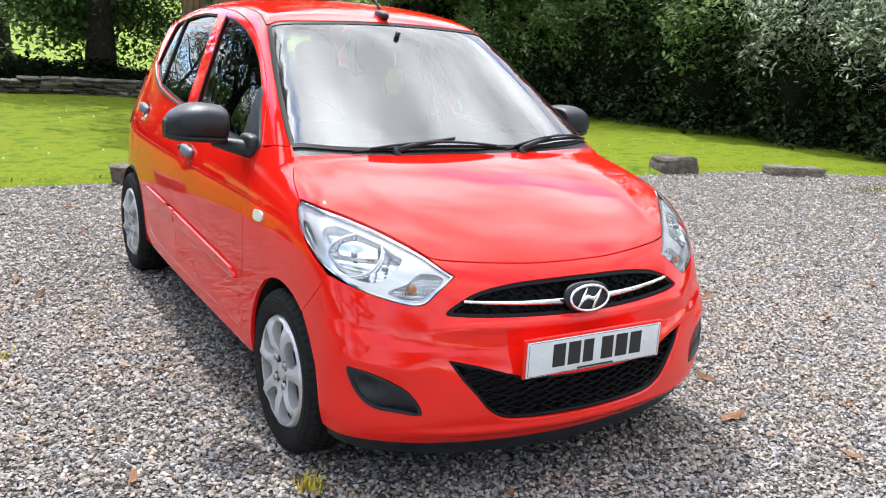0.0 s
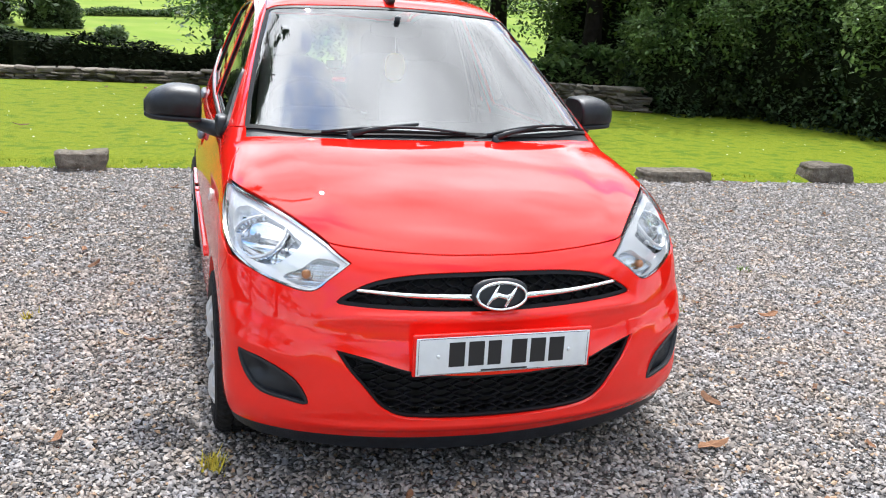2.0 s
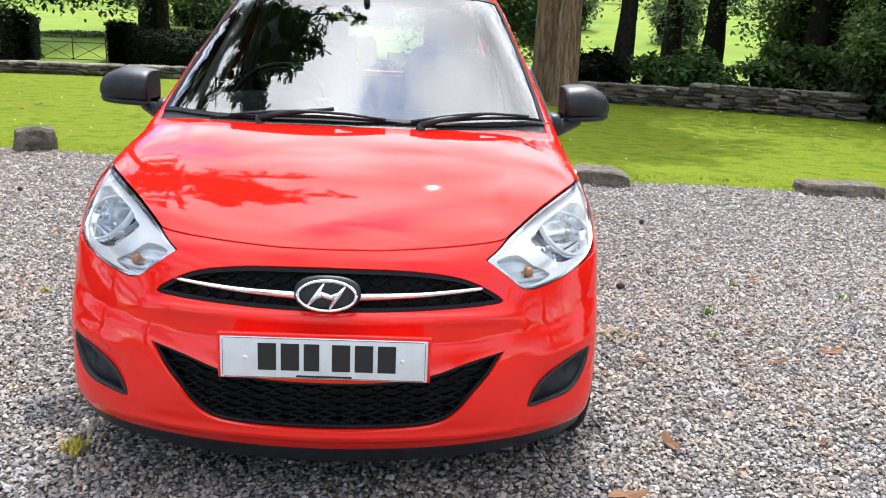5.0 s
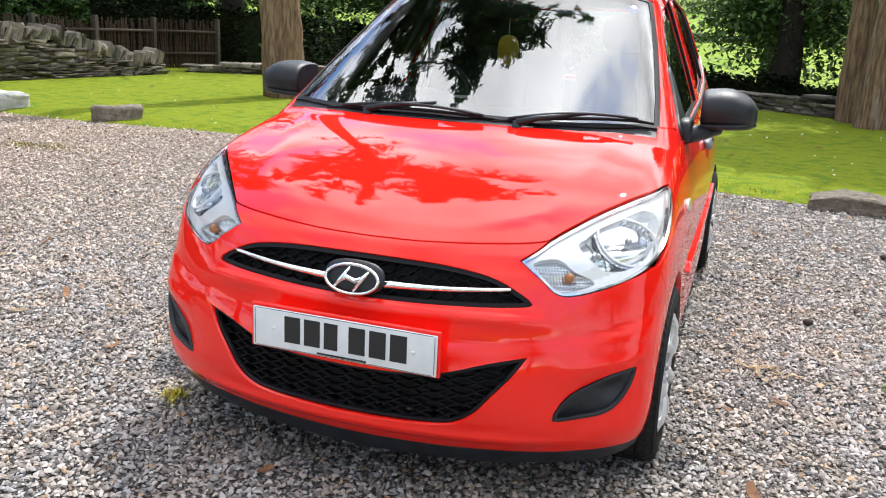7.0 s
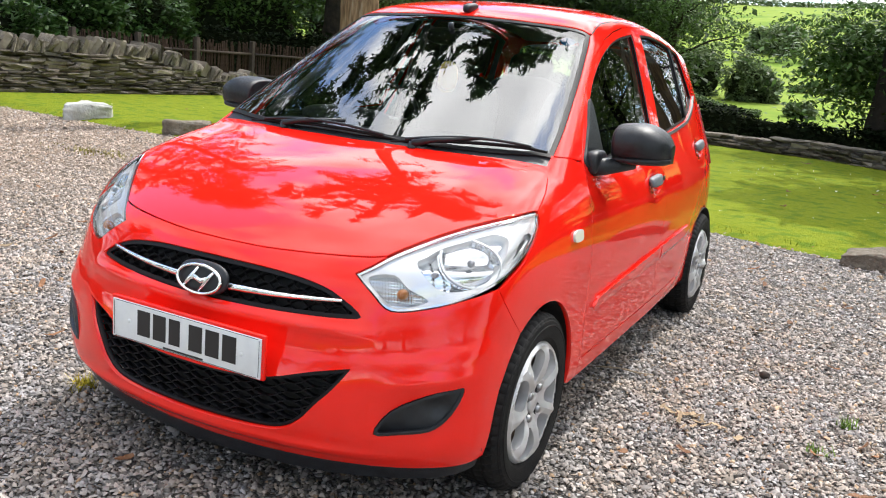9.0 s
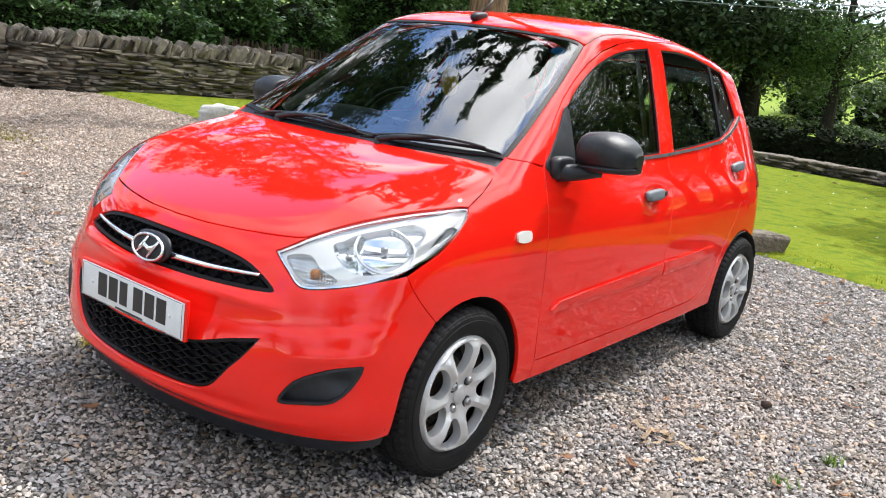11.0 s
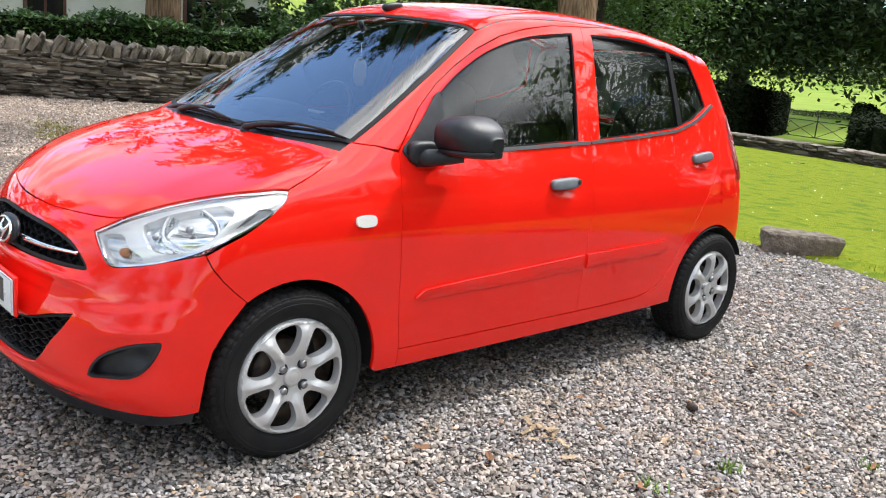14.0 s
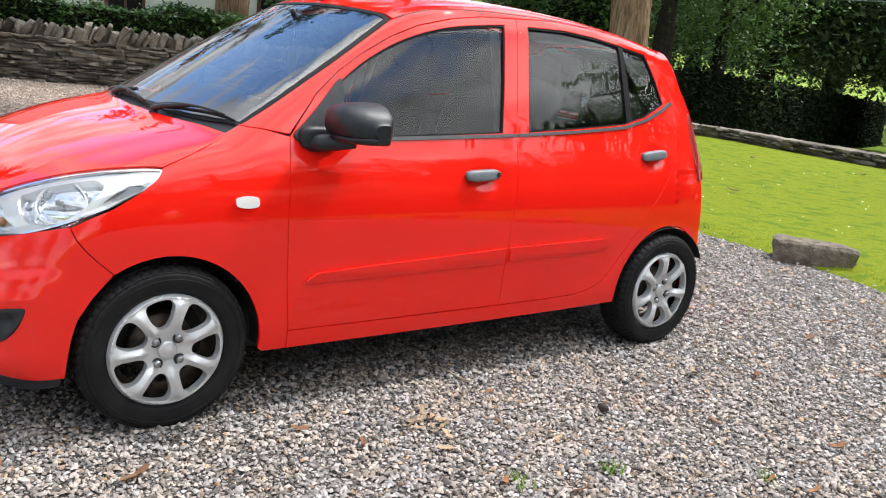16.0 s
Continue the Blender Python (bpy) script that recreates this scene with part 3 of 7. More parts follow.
        for v in grip.verts:
            v.co += Vector(((q[0][0] + .012) , q[0][1], q[0][2]))
            v.co.x -= .55 * (v.co.y - y0) ** 2 + (v.co.z - z0) * .25
            v.co.x *= side
        if mirrored:
            bmesh.ops.reverse_faces(grip, faces=grip.faces)
        handle = part("door_handle", grip, GREYHANDLE, door, "grey plastic pull handle")
        if owner_name == "front":
            lock = pillow((.008, .018, .022), ((q[0][0] + .024) * side, y0 + .068, z0 + .006), None, .8, 8)
            part("key_lock", lock, STEEL, handle)

WING = [(.408, .945), (.392, .80), (.387, .658), (.398, .45), (.414, .287), (.414, .219), (.326, .219)] + arc(ARCH_F, -6, 123) + [(-.2068, .556), (-.2458, .594), (-.2748, .632), (-.2908, .668), (-.24, .695), (-.174, .724), (-.092, .772), (-.04, .812)] + [(y, z + .0018) for y, z in on_top(BONNET_SIDE)] + [(.245, .970), (.32, .964)]
pair("wing", "side", WING, PAINT, car, step=.024, **wheel_gap)

SILL = [(.414, .285), (.858, .288), (1.357, .291), (1.60, .294), (1.773, .298), (1.87, .313), (1.943, .341), (2.01, .398), (2.064, .465)] + arc(ARCH_R, 152, 185, 8) + [(1.75, .233), (1.40, .229), (.871, .223), (.414, .219)]
pair("sill", "side", SILL, PAINT, car, step=.035, **wheel_gap)

BODY_SIDE = [(.408, .953), (.525, 1.089), (.62, 1.167), (.725, 1.234), (.85, 1.302), (.985, 1.356), (1.14, 1.394), (1.299, 1.419), (1.490, 1.430), (1.63, 1.439), (1.787, 1.440), (1.97, 1.432), (2.153, 1.412), (2.26, 1.394), (2.361, 1.368), (2.388, 1.302), (2.409, 1.237), (2.44, 1.172), (2.483, 1.102), (2.455, .988), (2.398, .883), (2.335, .798), (2.248, .694), (2.16, .583), (2.064, .465)] + arc(ARCH_R, 152, 20, 18) + [(2.66, .47), (2.645, .6), (2.625, .75), (2.595, .92), (2.555, 1.08), (2.50, 1.24)] + on_top(ROOF_SIDE[::-1]) + on_top(SCREEN_SIDE[::-1]) + [(.25, .972), (.32, .966)]


def fuel_flap(q):
    """A shallow groove round the filler flap."""
    d = np.maximum(np.abs(q[:, 0] - 2.495) / .085, np.abs(q[:, 1] - .762) / .068)
    return -.003 * np.exp(-((d - 1) / .05) ** 2)


pair("body_side", "side", BODY_SIDE, PAINT, car, "red pillar, roof rail and rear quarter", step=.022, gap=.0005, lip=.014, relief=fuel_flap)
half = ROOF_SIDE
ROOF = rounded([(0, .828), (.18, .832), (.36, .846), (.508, .880)], 3, False) + half + [(.30, 2.50), (0, 2.53)]
ROOF = ROOF + [(-x, y) for x, y in ROOF[::-1][1:-1]]
panel("roof", "top", ROOF, PAINT, car, step=.04, gap=.004, lip=.012)
pair("roof_moulding", "top", [(x - .004, y) for x, y in ROOF_SIDE] + [(x + .002, y) for x, y in ROOF_SIDE[::-1]], GLOSSBLACK, car, "black roof ditch strip", step=.03, gap=0, lip=.004, off=-.0015)

right = BONNET_FRONT + BONNET_LAMP[1:] + BONNET_SIDE[1:] + rounded([(.645, .205), (.60, .187), (.45, .145), (.25, .110), (0, .094)], 3, False)[1:]
BONNET = right + [(-x, y) for x, y in right[::-1][1:-1]]


def bonnet_lines(q):
    """A soft raised ridge along either side of the bonnet."""
    x, y = np.abs(q[:, 0]), q[:, 1]
    line = .50 + .17 * (y + .2)
    return .005 / (1 + np.exp((x - line) / .018)) * np.clip((y + .50) / .25, 0, 1)


panel("bonnet", "top", BONNET, PAINT, car, step=.024, gap=.0022, lip=.016, relief=bonnet_lines)
bottom = rounded([(0, .122), (.30, .140), (.50, .182), (.645, .245)], 3, False)
WINDSCREEN = bottom + SCREEN_SIDE[1:] + rounded([(.508, .872), (.36, .842), (.18, .828), (0, .824)], 3, False)[1:]
WINDSCREEN = WINDSCREEN + [(-x, y) for x, y in WINDSCREEN[::-1][1:-1]]
screen = panel("windscreen", "top", inset(WINDSCREEN, .010), SCREEN, car, "wide raked windscreen mirroring sky and trees", step=.05, gap=0, lip=0, off=-.002)
panel("screen_seal", "top", WINDSCREEN, GLOSSBLACK, car, "black windscreen seal", holes=[inset(WINDSCREEN, .017)], step=.03, gap=.001, lip=.006)
COWL = rounded([(0, .092), (.25, .108), (.45, .143), (.60, .185), (.645, .205)], 3, False) + rounded([(.650, .250), (.50, .190), (.30, .148), (0, .130)], 3, False)
COWL = COWL + [(-x, y) for x, y in COWL[::-1][1:-1]]
panel("cowl", "top", COWL, BLACK, car, "black scuttle panel under the wipers", step=.03, gap=0, lip=.006, off=-.006)

# ---------- the nose ----------
def both_ways(points):
    """A half outline from the middle to the left, closed by its mirror image."""
    return list(points) + [(-u, v) for u, v in list(points)[::-1] if abs(u) > 1e-6]


lamp_bottom = rounded([(33.2, .683), (36.4, .643), (39.8, .606), (46.4, .620), (53.2, .648), (62.5, .703), (68.8, .744), (74.0, .788), (76.4, .824)], 5, False)
HEADLAMP = lamp_bottom + [(u, z - .0015) for u, z in on_nose(BONNET_LAMP)][::-1] + [(36.4, .705)]
lamp_low = [p for p in rounded([(33.2, .683), (36.4, .643), (39.8, .606), (46.4, .620), (53.2, .648), (59.0, .670)], 4, False)]
BUMPER = on_nose(BONNET_FRONT) + [(36.4, .705)] + lamp_low + [(60.4, .632), (62.4, .594), (64.9, .556), (67.2, .525), (63.4, .454), (61.0, .39), (60.0, .33), (58.8, .206), (52, .196), (40, .187), (20, .178), (0, .174)]
BUMPER = both_ways(BUMPER)
GRILLE = rounded([(0, .666), (12, .664), (20, .658), (27.0, .643), (31.5, .617), (34.6, .583), (31, .574), (24, .569), (12, .564), (0, .562)], 3, False)
GRILLE = both_ways(GRILLE)
MOUTH = rounded([(0, .388), (10, .390), (18.5, .402), (26.5, .434), (33.4, .456)], 3, False) + rounded([(33.4, .456), (30.4, .40), (27.4, .352), (24.5, .300), (21.0, .267), (16, .257), (8, .254), (0, .253)], 3, False)[1:]
MOUTH = both_ways(MOUTH)
FOG = rounded([(37.7, .294), (40.2, .360), (46.0, .407), (50.6, .424), (52.2, .424), (51.6, .390), (49.6, .343), (46.8, .310), (42.0, .298)], 3)


def bumper_form(q):
    """Creases and hollows of the bumper: a lip under the grille, cheeks round the fog recesses, a ledge at the mouth."""
    u, z = np.abs(q[:, 0]), q[:, 1]
    lip = .010 * np.exp(-((z - .545) / .016) ** 2) * np.clip((38 - u) / 8, 0, 1)
    cheek = -.015 * np.exp(-(((u - 44.5) / 9.5) ** 2 + ((z - .352) / .066) ** 2))
    brow = .006 * np.exp(-((z - (.438 + .0022 * (u - 46))) / .020) ** 2) * np.exp(-((u - 47) / 7) ** 4)
    edge = 37.6 - 26 * (z - .5) ** 2
    fold = .008 / (1 + np.exp((u - edge) / 1.1)) * np.clip((z - .38) / .12, 0, 1) ** 2 * np.clip((.62 - z) / .09, 0, 1) ** 2
    chin = .010 * np.exp(-((z - .232) / .014) ** 2) * np.clip((46 - u) / 16, 0, 1)
    return lip + cheek + brow + fold + chin


bumper = panel("front_bumper", "cyl", BUMPER, PAINT, car, "red front bumper", holes=[GRILLE, MOUTH, FOG, [(-u, v) for u, v in FOG]], step=.015, gap=.0014, lip=.030, relief=bumper_form)
panel("bumper_valance", "cyl", both_ways([(0, .182), (20, .186), (40, .195), (52, .204), (58.5, .214), (57.5, .176), (50, .160), (30, .148), (0, .142)]), BLACK, bumper, "black lower lip", step=.03, gap=0, lip=.04, off=-.006, relief=lambda q: .030 * np.clip((.186 - q[:, 1]) / .045, 0, 1) ** 1.2)


def lattice(name, outline, parent, cell_u, cell_z, thick, off, amplitude):
    """Wavy crossing bars of a honeycomb grille, clipped to its outline."""
    poly = np.asarray(outline, float) * (CYL, 1)
    lo, hi = poly.min(0), poly.max(0)
    verts, faces = [], []
    u = np.arange(lo[0] - .01, hi[0] + .01, cell_u / 8)
    for row, z0 in enumerate(np.arange(lo[1] - cell_z, hi[1] + cell_z, cell_z)):
        for sign in (1, -1):
            wave = amplitude * cell_z * .5 * np.clip(1.12 * np.sin(2 * math.pi * u / cell_u), -1, 1) * sign
            line = np.stack([u, z0 + wave], -1)
            ok = inside(poly, line)
            run = []
            for i in range(len(u) + 1):
                if i < len(u) and ok[i]:
                    run.append(line[i])
                    continue
                if len(run) > 2:
                    p, n = lay("cyl", np.array(run), off)
                    base = len(verts)
                    for q, nn in zip(p, n):
                        for dz, dn in ((thick, 0), (thick * .35, .006), (-thick * .35, .006), (-thick, 0), (-thick, -.010), (thick, -.010)):
                            verts.append(q + np.array((0, 0, dz)) + dn * nn)
                    for k in range(len(run) - 1):
                        a, b = base + 6 * k, base + 6 * k + 6
                        faces += [(a + j, a + (j + 1) % 6, b + (j + 1) % 6, b + j) for j in range(6)]
                run = []
    mesh = bpy.data.meshes.new(name)
    mesh.from_pydata([tuple(v) for v in verts], [], faces)
    bm = bmesh.new()
    bm.from_mesh(mesh)
    bmesh.ops.recalc_face_normals(bm, faces=bm.faces)
    bm.to_mesh(mesh)
    bm.free()
    return part(name, mesh, MESHBLACK, parent)


grille = panel("radiator_grille", "cyl", inset(GRILLE, 0), DARKUNDER, car, "black honeycomb grille with chrome bar", step=.03, gap=-.001, lip=0, off=-.042)
panel("grille_surround", "cyl", np.asarray(GRILLE), MESHBLACK, grille, "black surround", holes=[inset(np.asarray(GRILLE) * (CYL, 1), .011) / (CYL, 1)], step=.012, gap=.0005, lip=.012, off=-.006)
lattice("grille_mesh", GRILLE, grille, .108, .0270, .0026, -.018, 1.0)
for s in (1, -1):
    line = rounded([(6.2, .599), (7.5, .600), (12, .602), (18, .605), (25, .611), (31.0, .617)], 4, False)
    height = np.interp(np.arange(len(line)), (0, 6, len(line) - 1), (.0125, .0115, .0055))
    bm = bmesh.new()
    rings = []
    for (u, z), h in zip(line, height):
        p, n = lay("cyl", np.array([(u * CYL, z)]), -.004)
        ring = [bm.verts.new((float(p[0][0] + n[0][0] * d) * s, float(p[0][1] + n[0][1] * d), float(p[0][2] + e * h))) for d, e in ((0, 1), (.009, .75), (.012, .1), (.008, -.75), (0, -1), (-.006, 0))]
        rings.append(ring)
    for a, b in zip(rings, rings[1:]):
        for k in range(6):
            f = bm.faces.new((a[k], a[(k + 1) % 6], b[(k + 1) % 6], b[k]))
            f.smooth = True
    bm.faces.new(rings[0])
    bm.faces.new(rings[-1])
    bmesh.ops.recalc_face_normals(bm, faces=bm.faces)
    part("chrome_bar", bm, CHROME, grille, "chrome grille bar")

mouth = panel("lower_grille", "cyl", MOUTH, DARKUNDER, car, "black lower air intake with diamond mesh", step=.03, gap=-.001, lip=0, off=-.060)
panel("grille_surround", "cyl", MOUTH, MESHBLACK, mouth, "black surround", holes=[inset(np.asarray(MOUTH) * (CYL, 1), .008) / (CYL, 1)], step=.012, gap=.0005, lip=.015, off=-.010)
lattice("grille_mesh", MOUTH, mouth, .134, .0255, .0027, -.026, 1.0)
part("bumper_beam", joined(box((.80, .05, .06), (0, -.53, .425), .01)), DARKUNDER, mouth)

for mirrored in (False, True):
    panel("fog_bezel", "cyl", FOG, BLACK, bumper, "black flange round the recess", holes=[inset(np.asarray(FOG) * (CYL, 1), .0085) / (CYL, 1)], step=.010, gap=.0012, lip=.016, off=-.003, mirror=mirrored)
    fog = panel("fog_lamp_recess", "cyl", inset(np.asarray(FOG) * (CYL, 1), -.0005) / (CYL, 1), BLACK, car, "black blanked fog lamp recess", step=.012, gap=-.001, lip=0, off=-.028, mirror=mirrored, relief=lambda q: .022 * np.clip((q[:, 0] - 43) / 9, 0, 1) ** 0.8 - .016 * np.exp(-(((q[:, 0] - 48.2) / 2.0) ** 2 + ((q[:, 1] - .375) / .028) ** 2)))

# ---------- lamps ----------
lamp_core = np.asarray(HEADLAMP) * (CYL, 1)


def ring(cu, cz, ru, rz):
    return [(cu + ru * math.cos(a), cz + rz * math.sin(a)) for a in np.linspace(0, 2 * math.pi, 40, endpoint=False)]


BOWL = (55.3, .734, 5.7, .056)
HOLLOW = rounded([(44.9, .727), (46.2, .694), (48.7, .668), (53.2, .670), (58.0, .696), (61.6, .738), (64.2, .786), (62.6, .802), (60.0, .799), (50.8, .766), (47.0, .742)], 3)
CORNER = rounded([(35.6, .682), (40.4, .694), (42.8, .665), (45.6, .648), (45.8, .634), (40.4, .616), (37.0, .650)], 3)
WEDGE = rounded([(66.4, .752), (67.6, .749), (73.2, .786), (69.4, .792)], 2)


def bowl(q):
    """The hollow mirror round the main bulb, fluted in its lower half."""
    u, z = (q[:, 0] - BOWL[0]) / BOWL[2], (q[:, 1] - BOWL[1]) / BOWL[3]
    flutes = .0022 * np.sin(q[:, 0] * 8.5) * np.clip(.5 - z, 0, 1) + .0018 * np.sin(q[:, 0] * 7) * np.clip(z, 0, 1)
    return -.056 * np.clip(1 - u**2 - z**2, 0, 1) ** .5 + flutes


for mirrored in (False, True):
    s = -1 if mirrored else 1
    m = dict(mirror=mirrored)
    lamp = panel("headlamp", "cyl", inset(lamp_core, .001) / (CYL, 1), LAMPBACK, car, "large swept-back clear headlamp with silver bezel", step=.014, gap=.001, lip=.01, off=-.062, **m)
    panel("bezel", "cyl", inset(lamp_core, .006) / (CYL, 1), LAMPSHELL, lamp, "satin silver bezel", holes=[HOLLOW, CORNER, WEDGE], step=.008, gap=0, lip=.034, off=-.013, relief=lambda q: -.010 * np.clip((.03 - np.abs(q[:, 1] - (.60 + (q[:, 0] - 36) * .0046))) / .03, 0, 1), **m)
    panel("reflector_box", "cyl", inset(np.asarray(HOLLOW) * (CYL, 1), -.003) / (CYL, 1), REFLECTOR, lamp, "mirror reflector box", step=.006, gap=0, lip=0, off=-.040, relief=lambda q: .0022 * np.sign(np.sin(q[:, 0] * 3.1)) * np.clip((50.5 - q[:, 0]), 0, 1) + .006 * np.sin(q[:, 1] * 90), **m)
    panel("reflector_bowl", "cyl", ring(*BOWL), REFLECTOR, lamp, "fluted mirror reflector", step=.005, gap=0, lip=.012, off=-.020, relief=bowl, **m)
    panel("bowl_rim", "cyl", ring(BOWL[0], BOWL[1], BOWL[2] + .35, BOWL[3] + .0045), LAMPSHELL, lamp, holes=[ring(*BOWL)], step=.006, gap=0, lip=.022, off=-.016, **m)
    panel("indicator_reflector", "cyl", inset(np.asarray(CORNER) * (CYL, 1), -.003) / (CYL, 1), REFLECTOR, lamp, "ribbed indicator reflector", step=.004, gap=0, lip=0, off=-.034, relief=lambda q: .0024 * np.sin(q[:, 0] * 11) + .002 * np.sin(q[:, 1] * 260), **m)
    panel("dark_insert", "cyl", inset(np.asarray(WEDGE) * (CYL, 1), -.002) / (CYL, 1), LAMPBACK, lamp, "grey insert", step=.010, gap=0, lip=0, off=-.024, **m)
    for k in range(4):
        u0 = 64.6 + .55 * k
        panel("bezel_slat", "cyl", [(u0, .741 + .004 * k), (u0 + .28, .741 + .004 * k), (u0 + 3.2, .776 + .002 * k), (u0 + 2.9, .776 + .002 * k)], GREYTRIM, lamp, step=.010, gap=0, lip=.003, off=-.0105, **m)
    p, n = lay("cyl", np.array([(41.8 * CYL, .652), (55.0 * CYL, .738), (48.0 * CYL, .706)]), -.022)
    for name, k, r, mat in (("indicator_bulb", 0, .0135, AMBER), ("main_bulb", 1, .010, LAMPBACK), ("side_bulb", 2, .008, LAMPBACK)):
        part(name, pillow((2 * r, 2.4 * r, 2 * r), (p[k][0] * s, p[k][1], p[k][2]), None, .9), mat, lamp)
    panel("lamp_frame", "cyl", HEADLAMP, LAMPEDGE, lamp, "bright edge trim", holes=[inset(lamp_core, .007) / (CYL, 1)], step=.010, gap=.0020, lip=.02, off=-.004, **m)
    panel("lamp_seal", "cyl", HEADLAMP, GLOSSBLACK, lamp, "black gasket", holes=[inset(lamp_core, .0028) / (CYL, 1)], step=.010, gap=.0006, lip=.01, off=-.007, **m)
    cover = panel("lamp_lens", "cyl", HEADLAMP, LENS, lamp, "clear plastic lens", step=.012, gap=.0016, lip=0, off=.001, **m)
    cover.visible_shadow = False
    panel("side_repeater", "side", rounded([(.202, .740), (.208, .753), (.241, .758), (.275, .753), (.281, .738), (.275, .723), (.241, .719), (.208, .724)], 2), WHITELENS, car, "small white side indicator", step=.008, gap=0, lip=.010, off=.008, mirror=mirrored)
    panel("tail_lamp", "side", [(2.545, 1.10), (2.575, 1.03), (2.60, .93), (2.620, .80), (2.590, .79), (2.565, .86), (2.55, .98)], REDLAMP, car, "dark red tail lamp", step=.02, gap=0, lip=.012, off=.007, mirror=mirrored)

# ---------- plate, badge ----------
backing = part("plate_holder", box((.536, .012, .122), (0, -.648, .462), .004), PAINT, bumper, "red plate holder")
plate = part("number_plate", box((.520, .004, .109), (0, -.6565, .4595), .0015), PLATE, car, "white front number plate with black bars")
for x in (-.197, .197):
    part("screw_cap", pillow((.012, .006, .012), (x, -.659, .4595), None, .9, 6), PLATE, plate)
at = -.166
for w in (.046, .046, .039, 0, .046, .046, .046):
    if w:
        part("bar", box((w, .0012, .072), (at + w / 2, -.6590, .463)), PLATEINK, plate)
        at += w + .0115
    else:
        at += .020
part("small_bar", box((.14, .0012, .005), (0, -.6590, .412)), PLATEINK, plate)
for x0, z0, w, h in ((0, .5115, .50, .0012), (0, .4075, .50, .0012), (-.254, .4595, .0012, .098), (.254, .4595, .0012, .098)):
    part("border_line", box((w, .001, h), (x0, -.6588, z0)), PLATEINK, plate)

badge = part("badge_mount", pillow((.172, .030, .090), (0, -.588, .612), Matrix.Rotation(radians(-14), 4, "X"), .8, 12), BLACK, grille, "black badge mount")
oval = bmesh.new()
rings = []
for k in range(48):
    a = 2 * math.pi * k / 48
    c = Vector((.074 * math.cos(a), 0, .038 * math.sin(a)))
    o = Vector((math.cos(a), 0, math.sin(a) * 1.3)).normalized()
    rings.append([oval.verts.new(c + o * .0047 * math.cos(b) + Vector((0, -.0052 * math.sin(b), 0))) for b in np.linspace(0, 2 * math.pi, 8, endpoint=False)])
for a, b in zip(rings, rings[1:] + rings[:1]):
    for k in range(8):
        f = oval.faces.new((a[k], a[(k + 1) % 8], b[(k + 1) % 8], b[k]))
        f.smooth = True
slant = [tube([(-.046, 0, -.024), (-.030, -.001, -.004), (-.008, 0, .031)], [.004, .007, .004], 8), tube([(.008, 0, -.031), (.030, -.001, .004), (.046, 0, .024)], [.004, .007, .004], 8), tube([(-.034, 0, -.010), (-.012, -.002, .004), (.012, -.002, -.004), (.034, 0, .010)], [.003, .008, .008, .003], 8)]
emblem = joined(oval, *slant)
bmesh.ops.transform(emblem, matrix=Matrix.Translation((0, -.606, .610)) @ Matrix.Rotation(radians(-14), 4, "X"), verts=emblem.verts)
bmesh.ops.recalc_face_normals(emblem, faces=emblem.faces)
part("badge", emblem, CHROME, badge, "oval chrome badge")

# ---------- rear ----------
REAR = both_ways([(0, .50), (.66, .50), (.665, .75), (.63, .95), (.585, 1.1), (.53, 1.3), (.46, 1.40), (.25, 1.43), (0, 1.435)])
REAR_GLASS = both_ways(rounded([(0, .985), (.30, .990), (.545, 1.005), (.53, 1.10), (.475, 1.29), (.42, 1.345), (.25, 1.365), (0, 1.370)], 3, False))
tailgate = panel("tailgate", "tail", REAR, PAINT, car, "red tailgate", holes=[REAR_GLASS], step=.05, gap=.001, lip=.02, off=-.003)
panel("rear_window", "tail", REAR_GLASS, PANE, tailgate, "tinted rear window", step=.07, gap=-.004, lip=0, off=-.010)
panel("rear_bumper", "tail", both_ways([(0, .50), (.69, .49), (.70, .35), (.66, .24), (0, .22)]), PAINT, car, "red rear bumper", step=.06, gap=0, lip=.03)
pair("rear_bumper_side", "side", arc(ARCH_R, 20, -2, 6) + [(2.70, .24), (2.70, .36), (2.685, .49), (2.655, .47)], PAINT, car, step=.03, gap=.0015, lip=.02)
part("underbody", joined(box((1.30, 2.9, .16), (0, 1.12, .27), .03), box((.84, .5, .36), (0, -.20, .42), .03), box((1.28, 1.5, .20), (0, 1.18, .38), .02)), DARKUNDER, car, "dark underside")

# ---------- wheels ----------
TYRE_R, RIM_R = .274, .189


def tyre_mesh():
    profile = [(.185, -.070), (.200, -.080), (.228, -.0855), (.250, -.082), (.264, -.072), (.270, -.062), (.2725, -.052), (.2735, -.042), (.2735, -.036), (.267, -.034), (.267, -.028), (.274, -.026), (.274, -.008), (.267, -.006), (.267, .0), (.274, .002), (.274, .026), (.267, .028), (.267, .034), (.2735, .036), (.2735, .042), (.2725, .052), (.270, .062), (.264, .072), (.250, .082), (.228, .0855), (.200, .080), (.190, .072), (.180, .060)]
    bm = lathe(profile, 216)
    for v in bm.verts:
        r = math.hypot(v.co.y, v.co.z)
        if r > .262:
            # sipes across the shoulders and three ring grooves
            a = math.atan2(v.co.z, v.co.y) + v.co.x * 1.6
            cut = .006 if (a * 54 / (2 * math.pi)) % 1 < .26 and abs(v.co.x) > .018 else 0
            v.co.y, v.co.z = v.co.y * (1 - cut / r), v.co.z * (1 - cut / r)
    letters = lathe([(.236, .0852), (.2375, .0868), (.2385, .0852)], 72)
    return joined(bm, letters, lathe([(.258, .0785), (.2592, .0795), (.2604, .0770)], 96))


